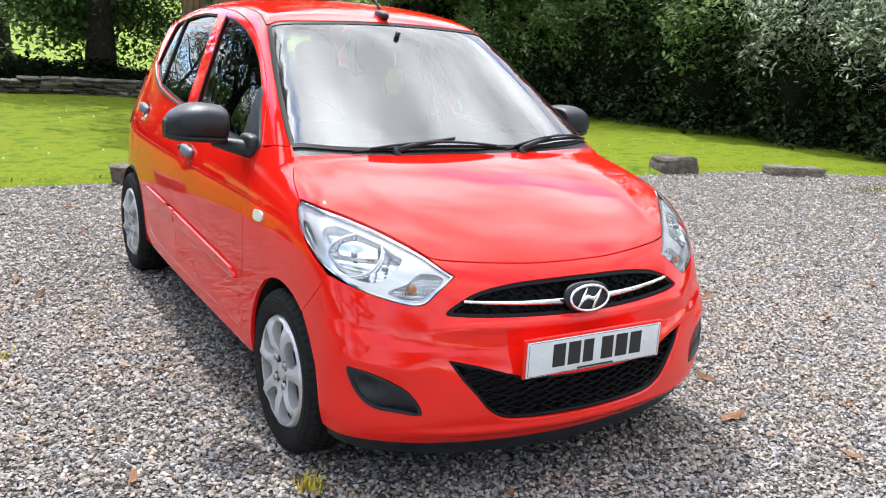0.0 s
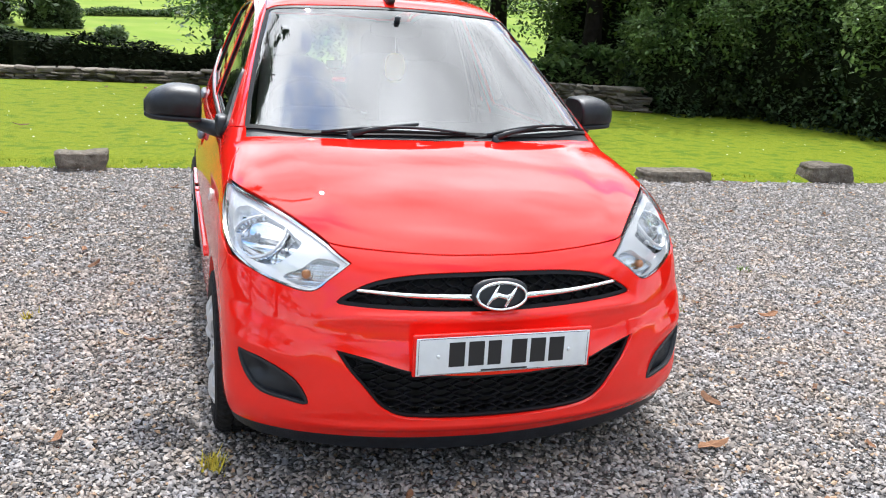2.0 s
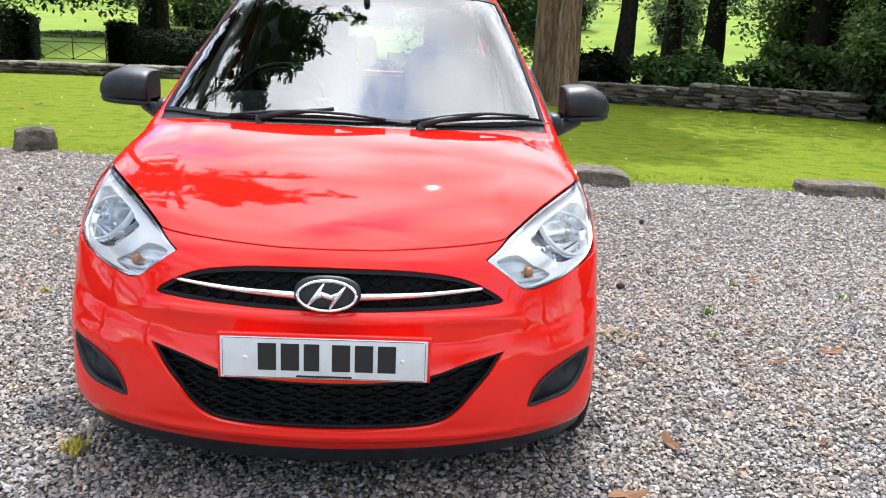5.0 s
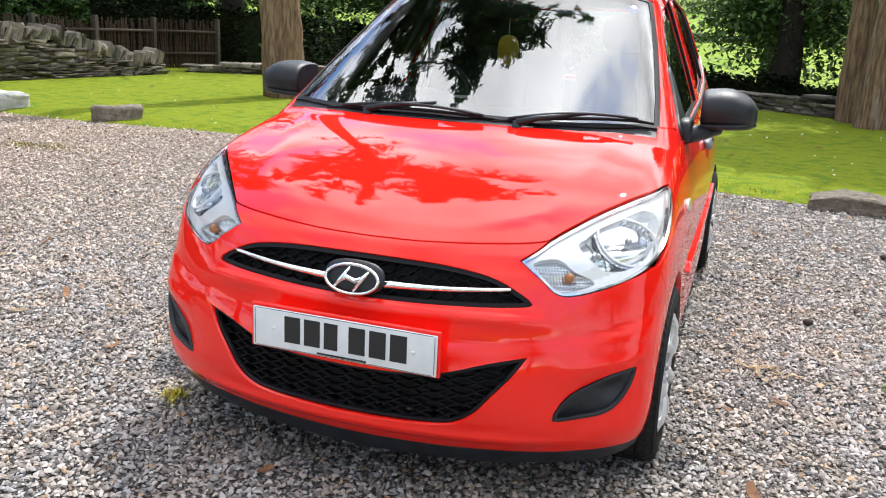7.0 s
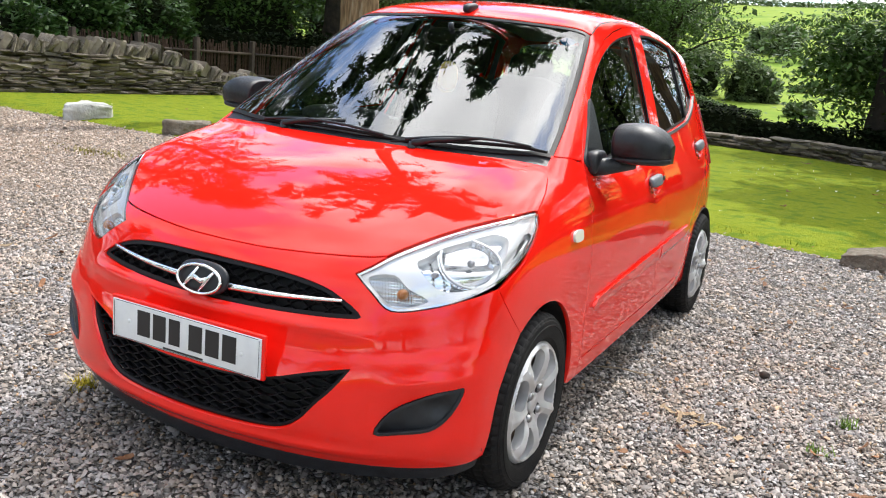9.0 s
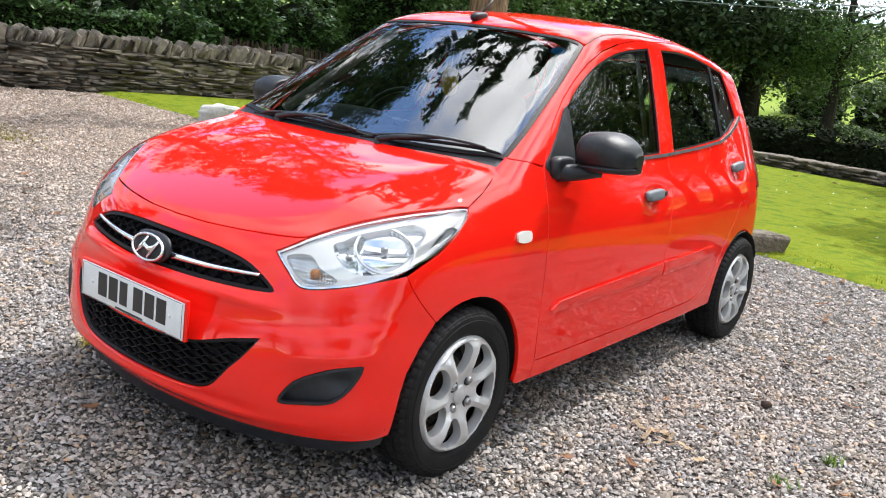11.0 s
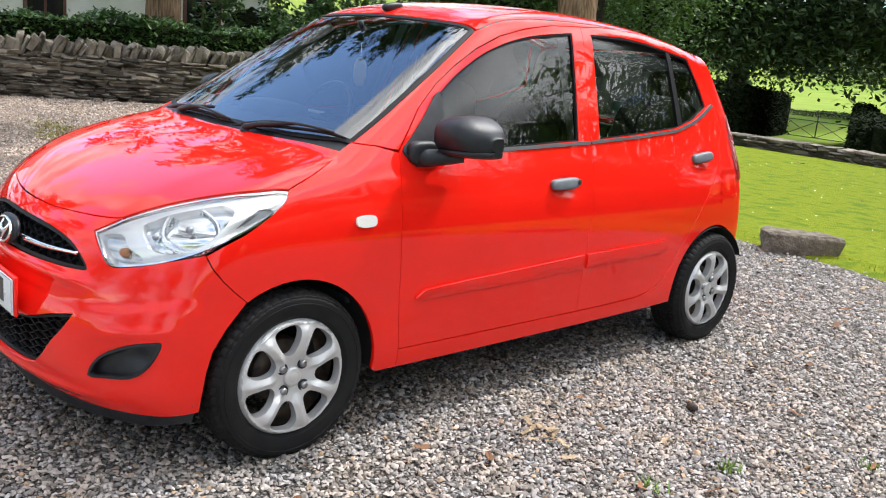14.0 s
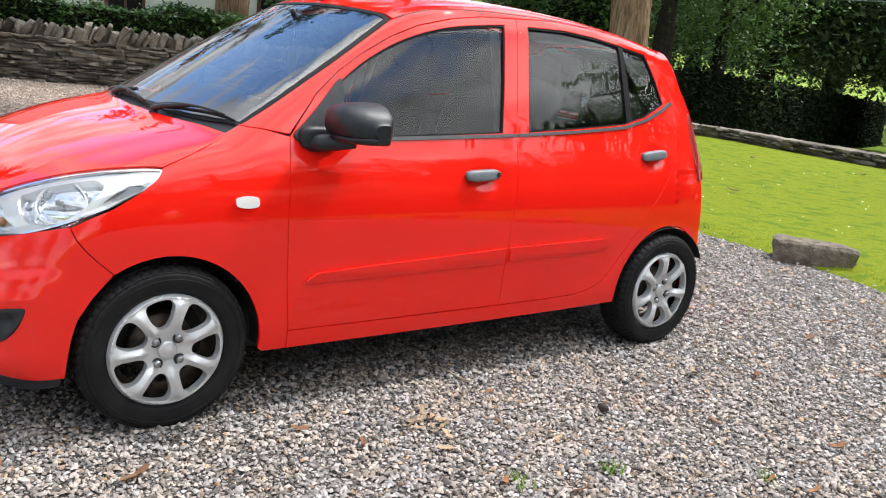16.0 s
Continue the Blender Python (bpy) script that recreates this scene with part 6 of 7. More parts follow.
# its long boughs reach out over the drive, with hanging sprays
bough_rng, sprays = np.random.default_rng(5), []
for ex, ey, ez in ((-1.7, 5.4, 13.0), (-2.6, 4.2, 10.8), (-3.5, 5.2, 10.0), (-4.2, 3.8, 9.2), (-3.0, 6.5, 12.5), (-1.2, 7.2, 14.6), (-2.0, 6.6, 11.0), (-2.9, 5.4, 13.6), (-3.9, 4.8, 12.6), (-5.8, 3.2, 9.6), (-4.9, 2.8, 9.9), (-2.2, 5.0, 11.8), (-3.4, 4.4, 12.0), (-8.3, 4.2, 10.2), (-7.4, 5.2, 11.2), (-7.0, 3.8, 9.4)):
    start, end = Vector((-.075 * ez, 0, ez + .8)), Vector((ex + 5.78, ey - 9.15, ez))
    line = [start.lerp(end, t) + Vector((.2 * math.sin(5 * t + ez), .2 * math.sin(4 * t + ex), .7 * math.sin(math.pi * t))) for t in np.linspace(0, 1, 9)]
    part("limb", tube(line, list(np.linspace(.09, .014, 9)), 7), DARKBARK, old_conifer)
    for j in range(26):
        t = .25 + .75 * bough_rng.random()
        at = line[int(t * 7.99)].lerp(line[int(t * 7.99) + 1], (t * 7.99) % 1)
        a, length = bough_rng.uniform(0, 2 * math.pi), bough_rng.uniform(.4, 1.1) * (1.15 - .5 * t)
        n = int(170 * length)
        u = bough_rng.random(n)
        sprays.append(np.stack([at.x + math.cos(a) * length * u, at.y + math.sin(a) * length * u, at.z - .7 * length * u * u - .10 * bough_rng.random(n)], -1) + bough_rng.normal(0, .045, (n, 3)))
p, f = leaves(np.concatenate(sprays), .055, bough_rng, 2.8, .5)
part("bough_foliage", raw_mesh("bough_foliage", p, f, NEEDLE), None, old_conifer, "hanging dark sprays")
tree("conifer", (2.28, 12.2), 8.6, .195, "tall brown-barked conifer on the lawn beside its twin", 22, BARK, NEEDLE, (4.4, 8.6, 2.0), 75, 75, .085, (-.040, 0), "conifer", 12)
tree("conifer", (2.45, 11.4), 8.2, .19, "straight brown-barked conifer beside its twin", 23, BARK, NEEDLE, (4.8, 8.2, 2.3), 70, 90, .085, (.012, .0), "conifer", 12)
# trees beyond the wall
for k, (x, y, r, h, crown, clumps, lean) in enumerate((
    (1.32, 15.4, .25, 7, (.6, 7, 1.75), 190, (0, 0)),
    (1.0, 33.0, .25, 8, (1.6, 8, 2.8), 90, (.01, 0)),
    (-7.3, 34.5, .28, 8, (1.9, 8, 2.6), 90, (.03, 0)),
    (4.2, 15.3, .19, 8.5, (1.9, 8.5, 2.6), 95, (.03, 0)),
    (7.0, 18.3, .24, 9.5, (1.9, 9.5, 3.0), 110, (.01, 0)),
    (7.9, 14.8, .20, 9.5, (1.6, 9.5, 2.6), 120, (0, 0)),
    (9.9, 15.0, .12, 7, (1.6, 7, 2.6), 90, (.07, 0)),
    (11.5, 13.5, .20, 8.5, (1.4, 8.5, 3.0), 190, (0, 0)),
    (9.2, 13.8, .2, 8.0, (1.6, 8.0, 2.6), 130, (0, 0)),
    (13.6, 10.0, .22, 8.5, (1.8, 8.5, 3.0), 190, (0, 0)),
    (14.6, 5.6, .22, 9.5, (1.8, 9.5, 3.0), 110, (0, 0)),
    (-11.5, 16.5, .25, 11, (2.0, 11, 3.6), 80, (0, 0)),
    (12.8, 18.0, .25, 8, (1.0, 8, 3.6), 110, (0, 0)),
    (6.5, 20.0, .25, 8.5, (1.2, 8.5, 3.6), 130, (0, 0)),
    (-15, 19, .3, 12, (1.5, 12, 4.5), 110, (0, 0)),
    (-12.4, 20.0, .22, 9, (.9, 9, 3.0), 150, (0, 0)),
)):
    tree("tree", (x, y, float(land(np.float64(x), np.float64(y))) - .05), h, r, "leafy dark-trunked tree beyond the low wall", 60 + k, DARKBARK, LEAF if k in (3, 4, 5, 6, 8) else DARKLEAF, crown, clumps, 104, .078, lean, "broad", 9, .42 if k == 0 else .55, k == 0)
# old trees out along the field hedges
for k, (x, y, r, h, rad) in enumerate(((-12.04, 38.8, .50, 15, 6.0), (-27.2, 51.5, .60, 17, 7.5), (-19.6, 33.0, .42, 15, 5.5), (-27.5, 38.0, .45, 15, 6.5), (-22.0, 69.0, .50, 13, 6.5))):
    # all but the last take the leaf colour darkened for shade
    tree("tree", (x, y, float(land(np.float64(x), np.float64(y))) - .05), h, r, "old broad dark tree beside the field hedge", 140 + k, DARKBARK, LEAF if k == 4 else SHADELEAF, (3.1, h, rad), 280, 100, .20, (0, 0), "broad", 11, .85)
# tall evergreens over the west garden and the far side of the drive
for k, (x, y, h, rad) in enumerate(((-14.0, 6.3, 17.0, 4.2), (-16.5, -4.5, 10, 4.2), (-14.8, 10.5, 16, 4.4), (-14.0, -9.5, 10, 4.2))):
    tree("conifer", (x, y), h, .30, "tall dark conifer in the garden beyond the wall", 90 + k, BARK if k == 0 else DARKBARK, NEEDLE, (4.0 if k == 0 else 2.6, h, rad), 230 if k == 0 else 90, 80, .10, (0, 0), "conifer", 18)
for k, (x, y, h) in enumerate(((-8, -19, 8), (1, -22, 8), (10, -19, 8), (15, -8, 8))):
    tree("tree", (x, y), h, .25, "leafy tree on the far side of the drive", 120 + k, DARKBARK, DARKLEAF, (1.4, h, 4.2), 110, 80, .13, (0, 0), "broad", 8, .8)

# shrub bank
for k, (x, y, radii, leaf, label, size, long) in enumerate((
    (7.9, 11.0, (1.4, 1.3, 2.9), BANKLEAF, "tall dark evergreen shrub on the bank", .052, 1.9),
    (9.6, 9.9, (1.7, 1.6, 3.6), BANKLEAF, "tall dark evergreen shrub on the bank", .052, 1.9),
    (9.9, 8.0, (1.7, 1.5, 3.6), BANKLEAF, "tall dark evergreen shrub on the bank", .052, 1.9),
    (10.1, 6.2, (1.6, 1.4, 3.5), PALELEAF, "grey-green long-leaved shrub with drooping flower spikes", .036, 3.2),
    (10.3, 4.4, (1.6, 1.5, 3.3), PALELEAF, "grey-green long-leaved shrub with drooping flower spikes", .036, 3.2),
    (11.0, 1.8, (1.7, 1.6, 3.2), BANKLEAF, "tall dark evergreen shrub on the bank", .052, 1.9),
    (8.9, 11.6, (1.5, 1.4, 3.2), BANKLEAF, "tall dark evergreen shrub on the bank", .052, 1.9),
    (8.8, 12.6, (1.3, 1.2, 2.6), BANKLEAF, "leafy green shrub beyond the wall", .042, 1.9),
    (12.8, 9.5, (2.2, 2.0, 4.6), DARKLEAF, "tall dark evergreen shrub on the bank", .13, 1.8),
    (13.2, 5.5, (2.2, 2.2, 4.6), LEAF, "tall leafy green shrub on the bank", .14, 1.8),
    (13.2, 1.5, (2.2, 2.2, 4.4), LEAF, "tall leafy green shrub on the bank", .14, 1.8),
    (9.6, 17.4, (2.4, 1.4, 3.2), BANKLEAF, "dense dark undergrowth beneath the trees", .075, 1.7),
    (-14.6, 16.6, (2.2, 1.6, 4.6), DARKLEAF, "dense dark undergrowth beneath the trees", .085, 1.7),
    (-17.8, 17.2, (2.2, 1.6, 4.6), DARKLEAF, "dense dark undergrowth beneath the trees", .085, 1.7),
    (16.5, 8.5, (3.2, 3.4, 10.0), DARKLEAF, "tall dense dark evergreen beyond the bank", .16, 1.8),
    (16.0, 14.0, (3.2, 3.4, 10.5), DARKLEAF, "tall dense dark evergreen beyond the bank", .16, 1.8),
    (17.5, 2.8, (3.0, 3.2, 9.0), DARKLEAF, "tall dense dark evergreen beyond the bank", .16, 1.8),
    (12.5, 18.8, (3.0, 2.6, 9.5), DARKLEAF, "tall dense dark evergreen beyond the bank", .16, 1.8),
    (6.9, 13.2, (1.3, .9, 1.2), BANKLEAF, "low dark shrub behind the wall", .09, 1.7),
    (5.0, 13.6, (1.2, .9, .95), DARKLEAF, "low dark shrub behind the wall", .09, 1.7),
    (3.3, 14.7, (.9, .8, .9), SHADEHEDGE, "low dark shrub behind the wall", .08, 1.7),
)):
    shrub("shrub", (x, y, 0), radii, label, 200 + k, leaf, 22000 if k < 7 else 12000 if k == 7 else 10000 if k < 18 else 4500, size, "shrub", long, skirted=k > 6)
# hedge leaves carry their shade as a near-black colour
hedge("hedge", [(-16.2, 45), (-9.0, 28), (-4.5, 17.5), (-3.3, 15.1), (-1.5, 14.95), (1.0, 14.9), (3.6, 14.3)], .8, (-1.5, -.7, -.1, .1, .1, .1, .1), (.50, .45, .60, .70, .63, .44, .38), "dense clipped hedge, leaves darkened for shade, behind the low wall", 31, SHADEHEDGE, 230, .066, .07)
hedge("hedge", [(-60, 47), (-38, 46), (-20.4, 45)], 1.2, -1.6, (.8, .75, .55), "dense field hedge, leaves darkened for shade, beside the gate", 32, SHADEHEDGE, 60, .16, .12)
hedge("hedge", [(-13.0, 13.6), (-10.6, 15.6), (-12.4, 21.5), (-15.6, 31.0), (-20.6, 44.8)], .9, (-.1, -.1, -.4, -.9, -1.6), (1.25, 1.22, 1.12, .95, .55), "dense clipped hedge, leaves darkened for shade, behind the low wall", 34, SHADEHEDGE, 170, .085)
hedge("hedge", [(-12.9, -4.0), (-12.9, 1.7), (-12.5, 4.2), (-12.2, 7.4)], .9, .3, 1.22, "glossy green laurel hedge above the stone wall", 33, HEDGELEAF, 760, .056, .09)
for k, (x, y, radii) in enumerate(((-13.4, 10.2, (1.3, 1.3, 2.4)), (-14.0, 12.4, (1.5, 1.5, 2.6)), (-15.0, 8.8, (1.3, 1.2, 2.3)))):
    shrub("shrub", (x, y, 0), radii, "leafy green shrub behind the fence", 240 + k, HEDGELEAF, 6000, .085)
shrub("shrub", (-12.6, 8.3, 0), (1.0, 1.0, 1.7), "leafy green shrub by the fence end", 230, HEDGELEAF, 4000, .09)

# ---------- fence, house, far country ----------
WOOD = material("weathered_brown_wood", (0.066, 0.048, 0.036), 0.9, vary=(0.045, 0.034, 0.026), scale=14, bump=0.6, bump_scale=40, random_object=0.25)
WICKER = material("brown_brushwood", (0.058, 0.038, 0.027), 0.95, spec=0.1, vary=(0.036, 0.024, 0.018), scale=30, bump=0.6, bump_scale=60, random_object=0.3)
RENDERWALL = material("white_rendered_wall", (0.74, 0.73, 0.69), 0.9, vary=(0.66, 0.65, 0.61), scale=3, bump=0.2, bump_scale=40)
SLATE = material("dark_slate_roof", (0.10, 0.095, 0.095), 0.7, vary=(0.14, 0.13, 0.125), scale=6, bump=0.5, bump_scale=12)
REDWOOD = material("red_brown_window_wood", (0.13, 0.045, 0.03), 0.6, vary=(0.10, 0.035, 0.024), scale=12)
DARKPANE = material("dark_window_pane", (0.012, 0.014, 0.016), 0.06, spec=0.6)
GALV = material("galvanised_gate_steel", (0.05, 0.05, 0.048), 0.6, metal=0.3, vary=(0.035, 0.032, 0.03), scale=10)

fence = tagged(new("fence"), "brown brushwood fence on posts behind the stone wall", "fence")
run = [(-11.55, 8.6), (-11.4, 10.8), (-11.0, 12.8), (-10.3, 14.0)]
length = sum(math.hypot(b[0] - a[0], b[1] - a[1]) for a, b in zip(run, run[1:]))
slat_data = [bpy.data.meshes.new("slat") for _ in range(3)]
for d, (w, h) in zip(slat_data, ((.026, .98), (.020, .90), (.030, 1.03))):
    b = box((w, .02, h), (0, 0, h / 2), .006)
    b.to_mesh(d)
    b.free()
    d.materials.append(WICKER)
rnd = random.Random(9)
s = 0.0
while s < length:
    x, y, a = along(run, s)
    ob = part("slat", slat_data[rnd.randrange(3)], None, fence)
    ob.matrix_basis = Matrix.Translation((x, y, rnd.uniform(-.02, .02))) @ Matrix.Rotation(a, 4, "Z") @ Matrix.Rotation(rnd.uniform(-.06, .06), 4, "Y")
    s += .026
for k in range(5):
    x, y, a = along(run, length * k / 4)
    part("post", box((.09, .09, 1.08), (x + .05, y, .53), .01), WOOD, fence)
for z in (.35, .80):
    for (x0, y0), (x1, y1) in zip(run, run[1:]):
        part("rail", tube([(x0 + .06, y0, z), (x1 + .06, y1, z)], .028, 6), WOOD, fence)

gate = tagged(new("field_gate"), "dark thin-barred metal gate across the meadow", "gate")
for z, thick in ((-.16, .026), (-.62, .022), (-1.50, .022)):
    part("bar", tube([(-20.2, 45, z), (-16.7, 45, z)], thick, 6), GALV, gate)
for x in (-20.2, -18.45, -16.7):
    part("upright", tube([(x, 45, -1.55), (x, 45, -.14)], .030, 6), GALV, gate)
for x0, x1 in ((-20.2, -18.45), (-18.45, -16.7)):
    for z0, z1 in ((-.62, -1.5), (-1.5, -.62)):
        part("brace", tube([(x0, 45, z0), (x1, 45, z1)], .016, 6), GALV, gate)
for x in (-20.4, -16.5):
    tagged(part("gate_post", box((.20, .20, 1.95), (x, 45, -.66), .02), DARKBARK, None), "dark weathered wooden gate post", "post")

house = tagged(new("house"), "white rendered cottage with red-brown windows and slate roof", "house")
HX = -17.6
part("wall", joined(box((6, 9.6, 2.75), (HX - 3, 6.0, 1.375)), ), RENDERWALL, house)
for y, z0, z1, w in ((8.95, .95, 2.0, 1.0), (5.25, .15, 2.1, .9), (2.6, .95, 2.0, 1.2)):
    win = part("window", box((.06, w, z1 - z0), (HX + .012, y, (z0 + z1) / 2), .008), REDWOOD, house, "red-brown timber window")
    for k in (-1, 1):
        part("pane", box((.02, w * .38, (z1 - z0) * .78), (HX + .044, y + k * w * .225, (z0 + z1) / 2)), DARKPANE, win)
    part("sill", box((.16, w + .16, .06), (HX + .06, y, z0 - .04), .01), RENDERWALL, win)
roof_bm = bmesh.new()
for a in ((HX + .45, 0.8, 2.70), (HX + .45, 11.2, 2.70), (HX - 3, 11.2, 4.9), (HX - 3, .8, 4.9), (HX - 6.45, 11.2, 2.70), (HX - 6.45, .8, 2.70)):
    roof_bm.verts.new(a)
roof_bm.verts.ensure_lookup_table()
v = roof_bm.verts
for f in ((0, 1, 2, 3), (3, 2, 4, 5), (0, 3, 5), (1, 4, 2), (0, 5, 4, 1)):
    roof_bm.faces.new([v[i] for i in f])
bmesh.ops.recalc_face_normals(roof_bm, faces=roof_bm.faces)
part("roof", roof_bm, SLATE, house)
part("gutter", tube([(HX + .48, .8, 2.66), (HX + .48, 11.2, 2.66)], .06, 8), DARKPANE, house)
part("downpipe", tube([(HX + .08, 7.9, 0), (HX + .08, 7.9, 2.66)], .04, 8), RENDERWALL, house)

FARLEAF = leaf_stuff("far_bush_leaf", (0.100, 0.150, 0.062), (0.140, 0.185, 0.085), .7, .3)
HEDGEROW = leaf_stuff("far_hedgerow_leaf", (0.050, 0.085, 0.028), (0.07, 0.11, 0.035), .8, .2)
for k, (x, y, r, h) in enumerate(((-9.6, 70, 2.0, 3.6), (-13.5, 72, 2.4, 4.4), (-17, 70, 2.6, 4.2), (-7.8, 70, 1.2, 2.4), (-21, 80, 3, 5), (-14.0, 126, 3.4, 4.0), (-17.8, 128, 1.6, 3.4), (-4.4, 61, 1.2, 1.0), (3, 150, 3, 4.0), (14, 85, 3, 5), (22, 75, 3, 5), (9, 70, 2.4, 4))):
    shrub("bush", (x, y, float(land(np.float64(x), np.float64(y))) - .1), (r, r, h), "rounded hawthorn bush out in the meadow", 300 + k, FARLEAF, 6500, .05 + .0016 * y, "bush")


def hedgerow(points, height, seed, n=9000, size=.40):
    rng = np.random.default_rng(seed)
    pts = np.array(points, float)
    i = rng.integers(0, len(pts) - 1, n)
    t = rng.random(n)[:, None]
    q = pts[i] * (1 - t) + pts[i + 1] * t
    z = land(q[:, 0], q[:, 1]) + rng.random(n) ** .7 * height * (1 + .4 * np.sin(q[:, 0] * .31) + .25 * np.sin(q[:, 0] * .9))
    p, f = leaves(np.stack([q[:, 0], q[:, 1] + rng.normal(0, .5, n), z], -1), size, rng, 1.5, 0)
    return tagged(part("hedgerow", raw_mesh("hedgerow", p, f, HEDGEROW), None, None), "far field hedgerow", "hedgerow", kind="stuff")


hedgerow([(-90, 118), (-30, 112), (20, 118), (90, 112)], 2.2, 1)
hedgerow([(-90, 172), (-20, 165), (60, 176)], 2.6, 2)
hedgerow([(-35, 64), (-16, 67), (-6.5, 58)], .5, 3, 12000, .12)
hedgerow([(-7.6, 82), (0, 84), (14, 82)], .8, 4, 9000, .14)
far_wood = np.random.default_rng(77)
n = 16000
q = np.stack([far_wood.uniform(-220, 220, n), far_wood.uniform(380, 400, n)], -1)
z = land(q[:, 0], q[:, 1]) + far_wood.random(n) ** .8 * (3 + 1.5 * np.sin(q[:, 0] * .05))
p, f = leaves(np.concatenate([q, z[:, None]], 1), .9, far_wood, 1.4, 0)
tagged(part("far_wood", raw_mesh("far_wood", p, f, HEDGEROW), None, None), "distant wooded hilltop", "wood", kind="stuff")

CABLE = material("grey_green_cable", (0.16, 0.20, 0.20), 0.6)
for z in (5.0, 4.85):
    line = [(x, 20, z - 1.5 + .0011 * (x + 6) ** 2) for x in np.linspace(-42, 30, 37)]
    tagged(part("overhead_cable", tube(line, .011, 5), CABLE, None), "thin overhead cable strung beyond the wall", "cable")
for x in (-42, 30):
    pole = tagged(part("utility_pole", tube([(x, 20, -.8), (x, 20, 6.6)], [.13, .09], 10), WOOD, None), "brown wooden utility pole", "pole")
    part("crossarm", box((.10, 1.0, .10), (x, 20, 5.2), .01), WOOD, pole)

# ---------- small things on the gravel ----------
DRYLEAF = material("dry_brown_leaf", (0.21, 0.10, 0.042), 0.8, vary=(0.14, 0.062, 0.028), scale=40, random_object=0.4)
BUFFLEAF = material("pale_dry_leaf", (0.34, 0.26, 0.165), 0.85, vary=(0.24, 0.17, 0.10), scale=40, random_object=0.3)
CONE = material("dark_pine_cone", (0.030, 0.022, 0.018), 0.9, vary=(0.05, 0.035, 0.026), scale=60)
TWIG = material("pale_dry_twig", (0.36, 0.29, 0.20), 0.9, vary=(0.26, 0.2, 0.14), scale=50)
WEED = material("yellow_green_weed", (0.40, 0.34, 0.025), 0.8, island=0.4, vary=(0.46, 0.35, 0.03), scale=20)
GREENWEED = material("green_weed", (0.13, 0.22, 0.03), 0.8, island=0.4)


def leaf_data(seed):
    """A curled dry leaf with a toothed outline."""
    rnd = random.Random(seed)
    bm = bmesh.new()
    n = 14
    rim = []
    for k in range(n):
        a = 2 * math.pi * k / n
        r = (.5 + .5 * abs(math.cos(a)) ** 1.3) * rnd.uniform(.75, 1.1)
        rim.append((r * math.cos(a), r * .55 * math.sin(a)))
    curl = rnd.uniform(.2, .6)
    mid = bm.verts.new((0, 0, 0))
    vs = [bm.verts.new((x, y, curl * (x * x * .5 + y * y * 1.2) + rnd.uniform(-.06, .1))) for x, y in rim]
    for a, b in zip(vs, vs[1:] + vs[:1]):
        bm.faces.new((mid, a, b))
    ext = bmesh.ops.extrude_face_region(bm, geom=bm.faces[:])
    bmesh.ops.translate(bm, vec=(0, 0, -.03), verts=[e for e in ext["geom"] if isinstance(e, bmesh.types.BMVert)])
    bmesh.ops.recalc_face_normals(bm, faces=bm.faces)
    d = bpy.data.meshes.new("dry_leaf")
    bm.to_mesh(d)
    bm.free()
    return d


leaf_shapes = [leaf_data(k) for k in range(5)]
leaf_pale = [leaf_data(k + 20) for k in range(3)]
for d in leaf_shapes:
    d.materials.append(DRYLEAF)
for d in leaf_pale:
    d.materials.append(BUFFLEAF)
rnd = random.Random(4)


def drop_leaf(x, y, size, pale=False):
    ob = part("dry_leaf", rnd.choice(leaf_pale if pale else leaf_shapes), None, None)
    ob.matrix_basis = Matrix.Translation((x, y, .016)) @ Euler((rnd.uniform(-.35, .35), rnd.uniform(-.35, .35), rnd.uniform(0, 6.3))).to_matrix().to_4x4() @ Matrix.Scale(size, 4)
    tagged(ob, "curled pale dry leaf on the gravel" if pale else "curled brown fallen leaf on the gravel", "leaf", "fallen leaves")


for x, y, s in ((.842, -.51, .062), (-.974, .783, .05), (-1.356, 2.29, .045), (1.98, .69, .055), (1.054, -.18, .05), (1.53, .80, .035), (-.25, -.62, .03), (1.9, 1.66, .03)):
    drop_leaf(x, y, s)
for k in range(16):
    drop_leaf(1.15 + rnd.gauss(0, .07), .785 + rnd.gauss(0, .05), rnd.uniform(.02, .036), True)
for k in range(260):
    x, y = rnd.uniform(-4.5, 5.5), rnd.uniform(-1.6, 5.0)
    if abs(x) < .9 and -.8 < y < 2.9:
        continue
    drop_leaf(x, y, rnd.uniform(.020, .046), rnd.random() < .25)
for x, y in ((1.262, 1.515), (1.74, 3.05), (-2.6, 3.4)):
    cone = lathe([(.0, .030), (.012, .026), (.019, .014), (.022, 0), (.018, -.016), (.009, -.026), (.0, -.028)], 10)
    for v in cone.verts:
        v.co *= .8 + .22 * noise.noise(v.co * 160)
    ob = part("pine_cone", cone, CONE, None)
    ob.matrix_basis = Matrix.Translation((x, y, .024)) @ Matrix.Rotation(rnd.uniform(0, 6), 4, "Z")
    tagged(ob, "small dark pine cone on the gravel", "pine cone")
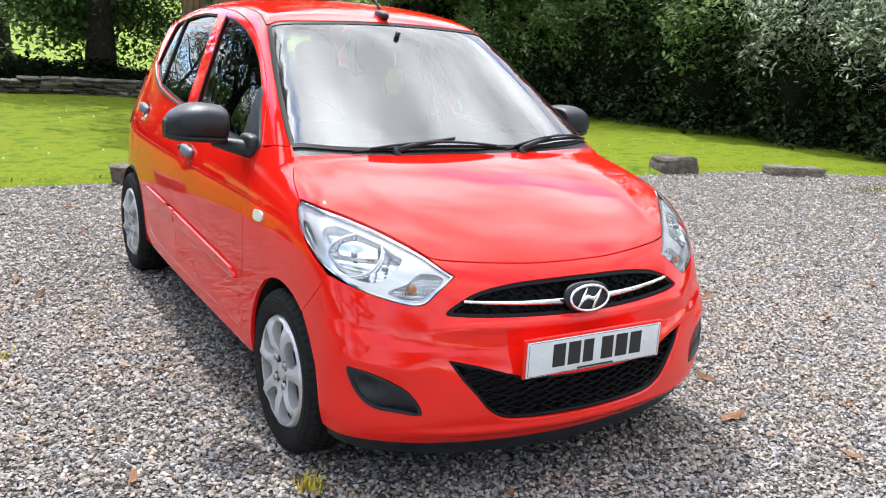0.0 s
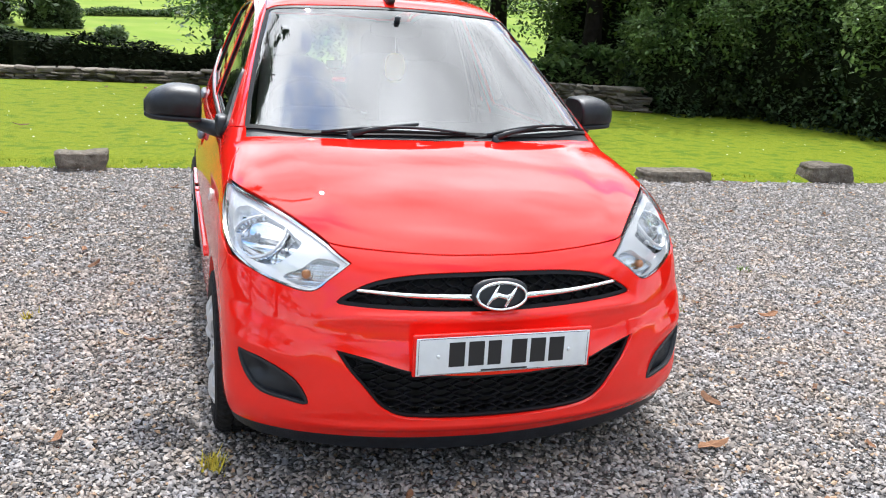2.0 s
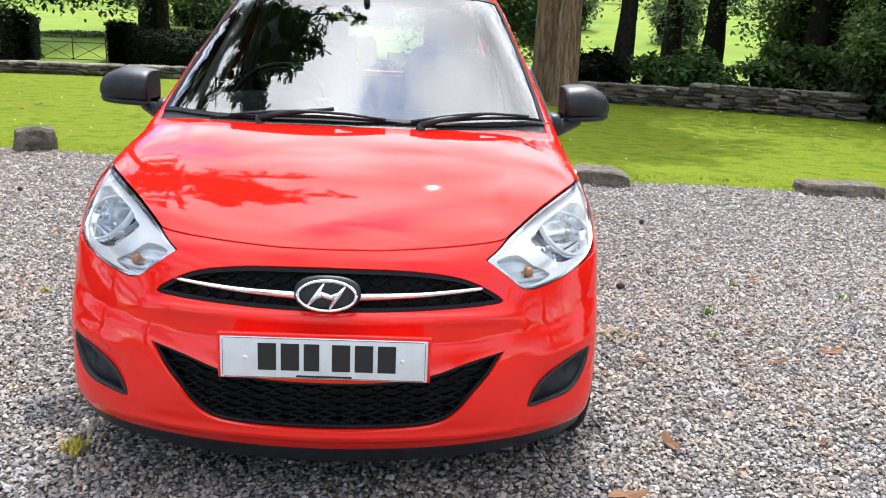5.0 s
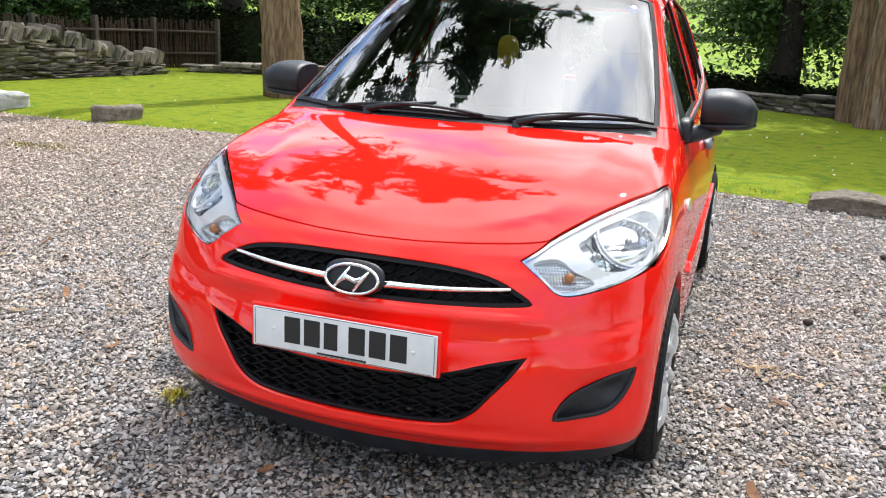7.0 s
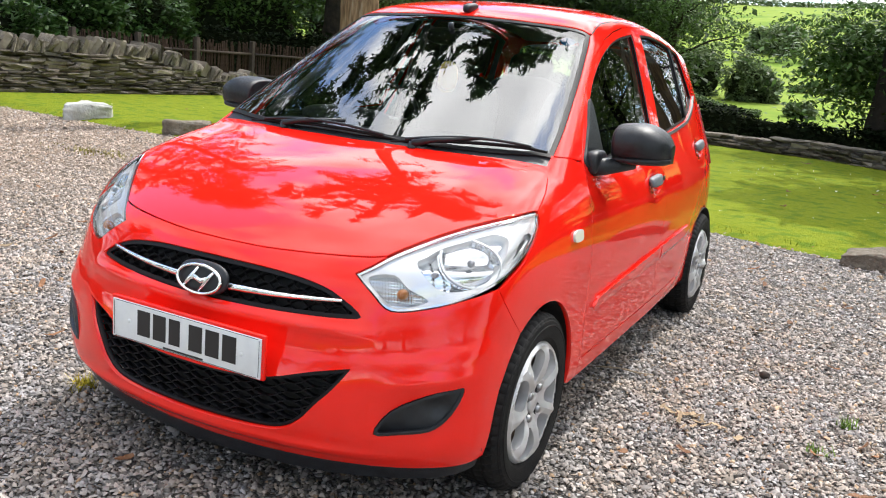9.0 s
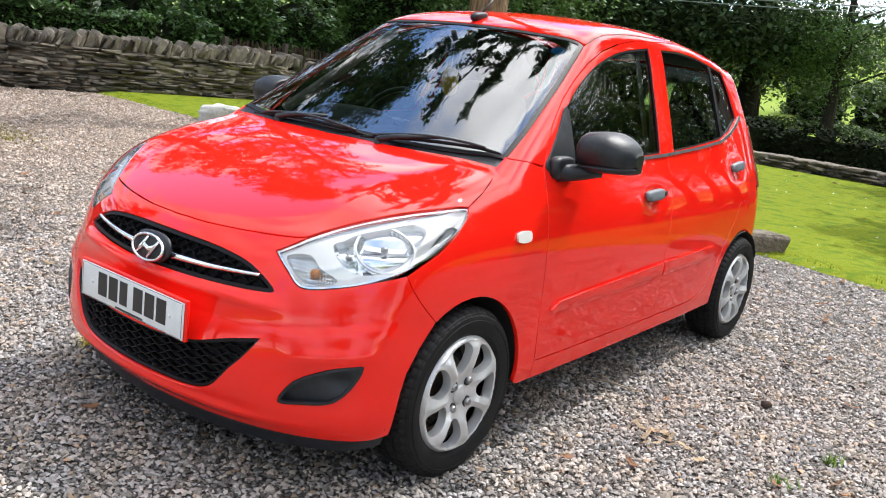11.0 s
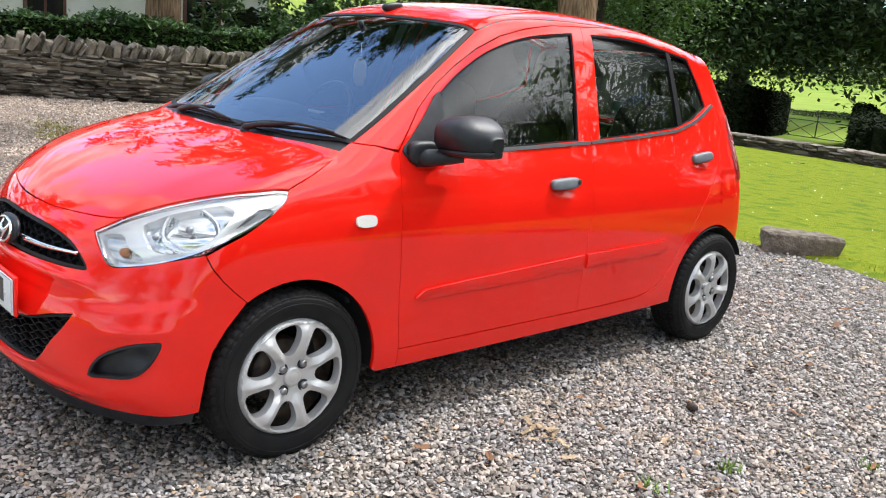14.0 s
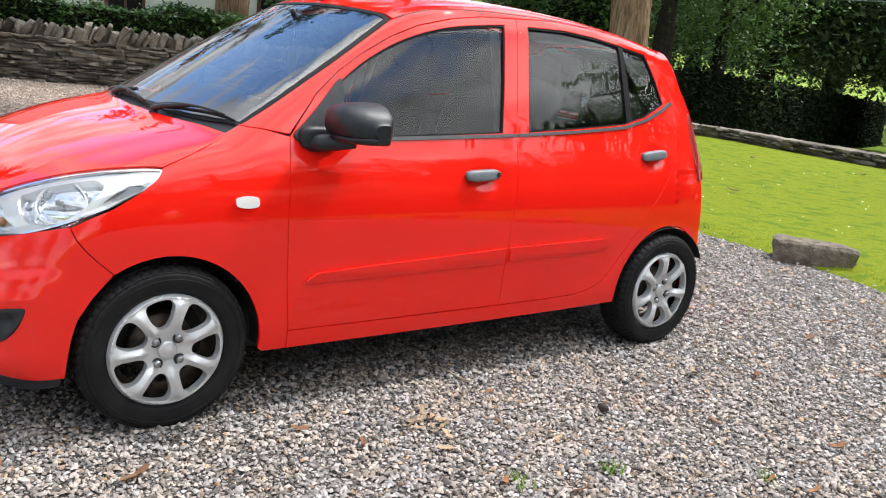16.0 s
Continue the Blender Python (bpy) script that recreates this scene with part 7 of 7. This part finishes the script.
ob = part("twig", tube([(.63, 1.12, .020), (.72, 1.155, .024), (.80, 1.16, .022), (.86, 1.19, .018)], [.003, .004, .0035, .002], 6), TWIG, None)
tagged(ob, "thin pale dry twig on the gravel", "twig")
for x, y, tall, mat, count in ((-.785, -.315, .034, WEED, 90), (1.608, 1.19, .03, GREENWEED, 40), (1.535, .85, .028, GREENWEED, 30), (1.90, 1.66, .025, GREENWEED, 30), (-1.5, 1.2, .025, WEED, 20), (2.4, 1.5, .03, GREENWEED, 30)):
    rng = np.random.default_rng(int(abs(x) * 1000))
    w = blades("weed", np.array((x, y)) + rng.normal(0, .02, (count, 2)), tall, mat, "small tuft of weed in the gravel", 1.2, .0035, .008, 3)
    w["category"] = "weed"
MOSS = material("olive_moss", (0.20, 0.19, 0.045), 0.9, island=0.4, vary=(0.26, 0.22, 0.07), scale=12, spec=0.05)
rng = np.random.default_rng(14)
for x, y, wide, deep, count in ((-6.5, 1.9, .42, .16, 900), (-7.6, 2.1, .3, .12, 420), (7.0, 2.9, .28, .12, 420), (-5.2, 3.6, .25, .10, 260)):
    blades("moss", np.array((x, y)) + rng.normal(0, 1, (count, 2)) * (wide, deep), .016, MOSS, "low olive moss creeping over the gravel", 1.6, .006, .010, 8)["category"] = "moss"
rng = np.random.default_rng(15)
for k in range(26):
    x, y = rng.uniform(-9, 8), rng.uniform(5.8, 12.5)
    b = part("lawn_litter", rnd.choice(leaf_shapes), None, None)
    b.matrix_basis = Matrix.Translation((x, y, .07)) @ Matrix.Rotation(rng.uniform(0, 6), 4, "Z") @ Matrix.Scale(rng.uniform(.04, .09), 4)
    tagged(b, "brown fallen leaf on the lawn", "leaf", "leaves on the lawn")
DAISY = material("white_daisy", (0.8, 0.8, 0.76), 0.8)
q = np.stack([rng.uniform(-9, 8, 190), rng.uniform(5.6, 12.5, 190)], -1)
q = q[q[:, 1] > LAWN_EDGE(q[:, 0]) + .2]
tagged(scatter("daisies", q, rng.uniform(.006, .011, len(q)), np.full(len(q), .062), DAISY, "small white daisies in the lawn", .3), category="daisy")
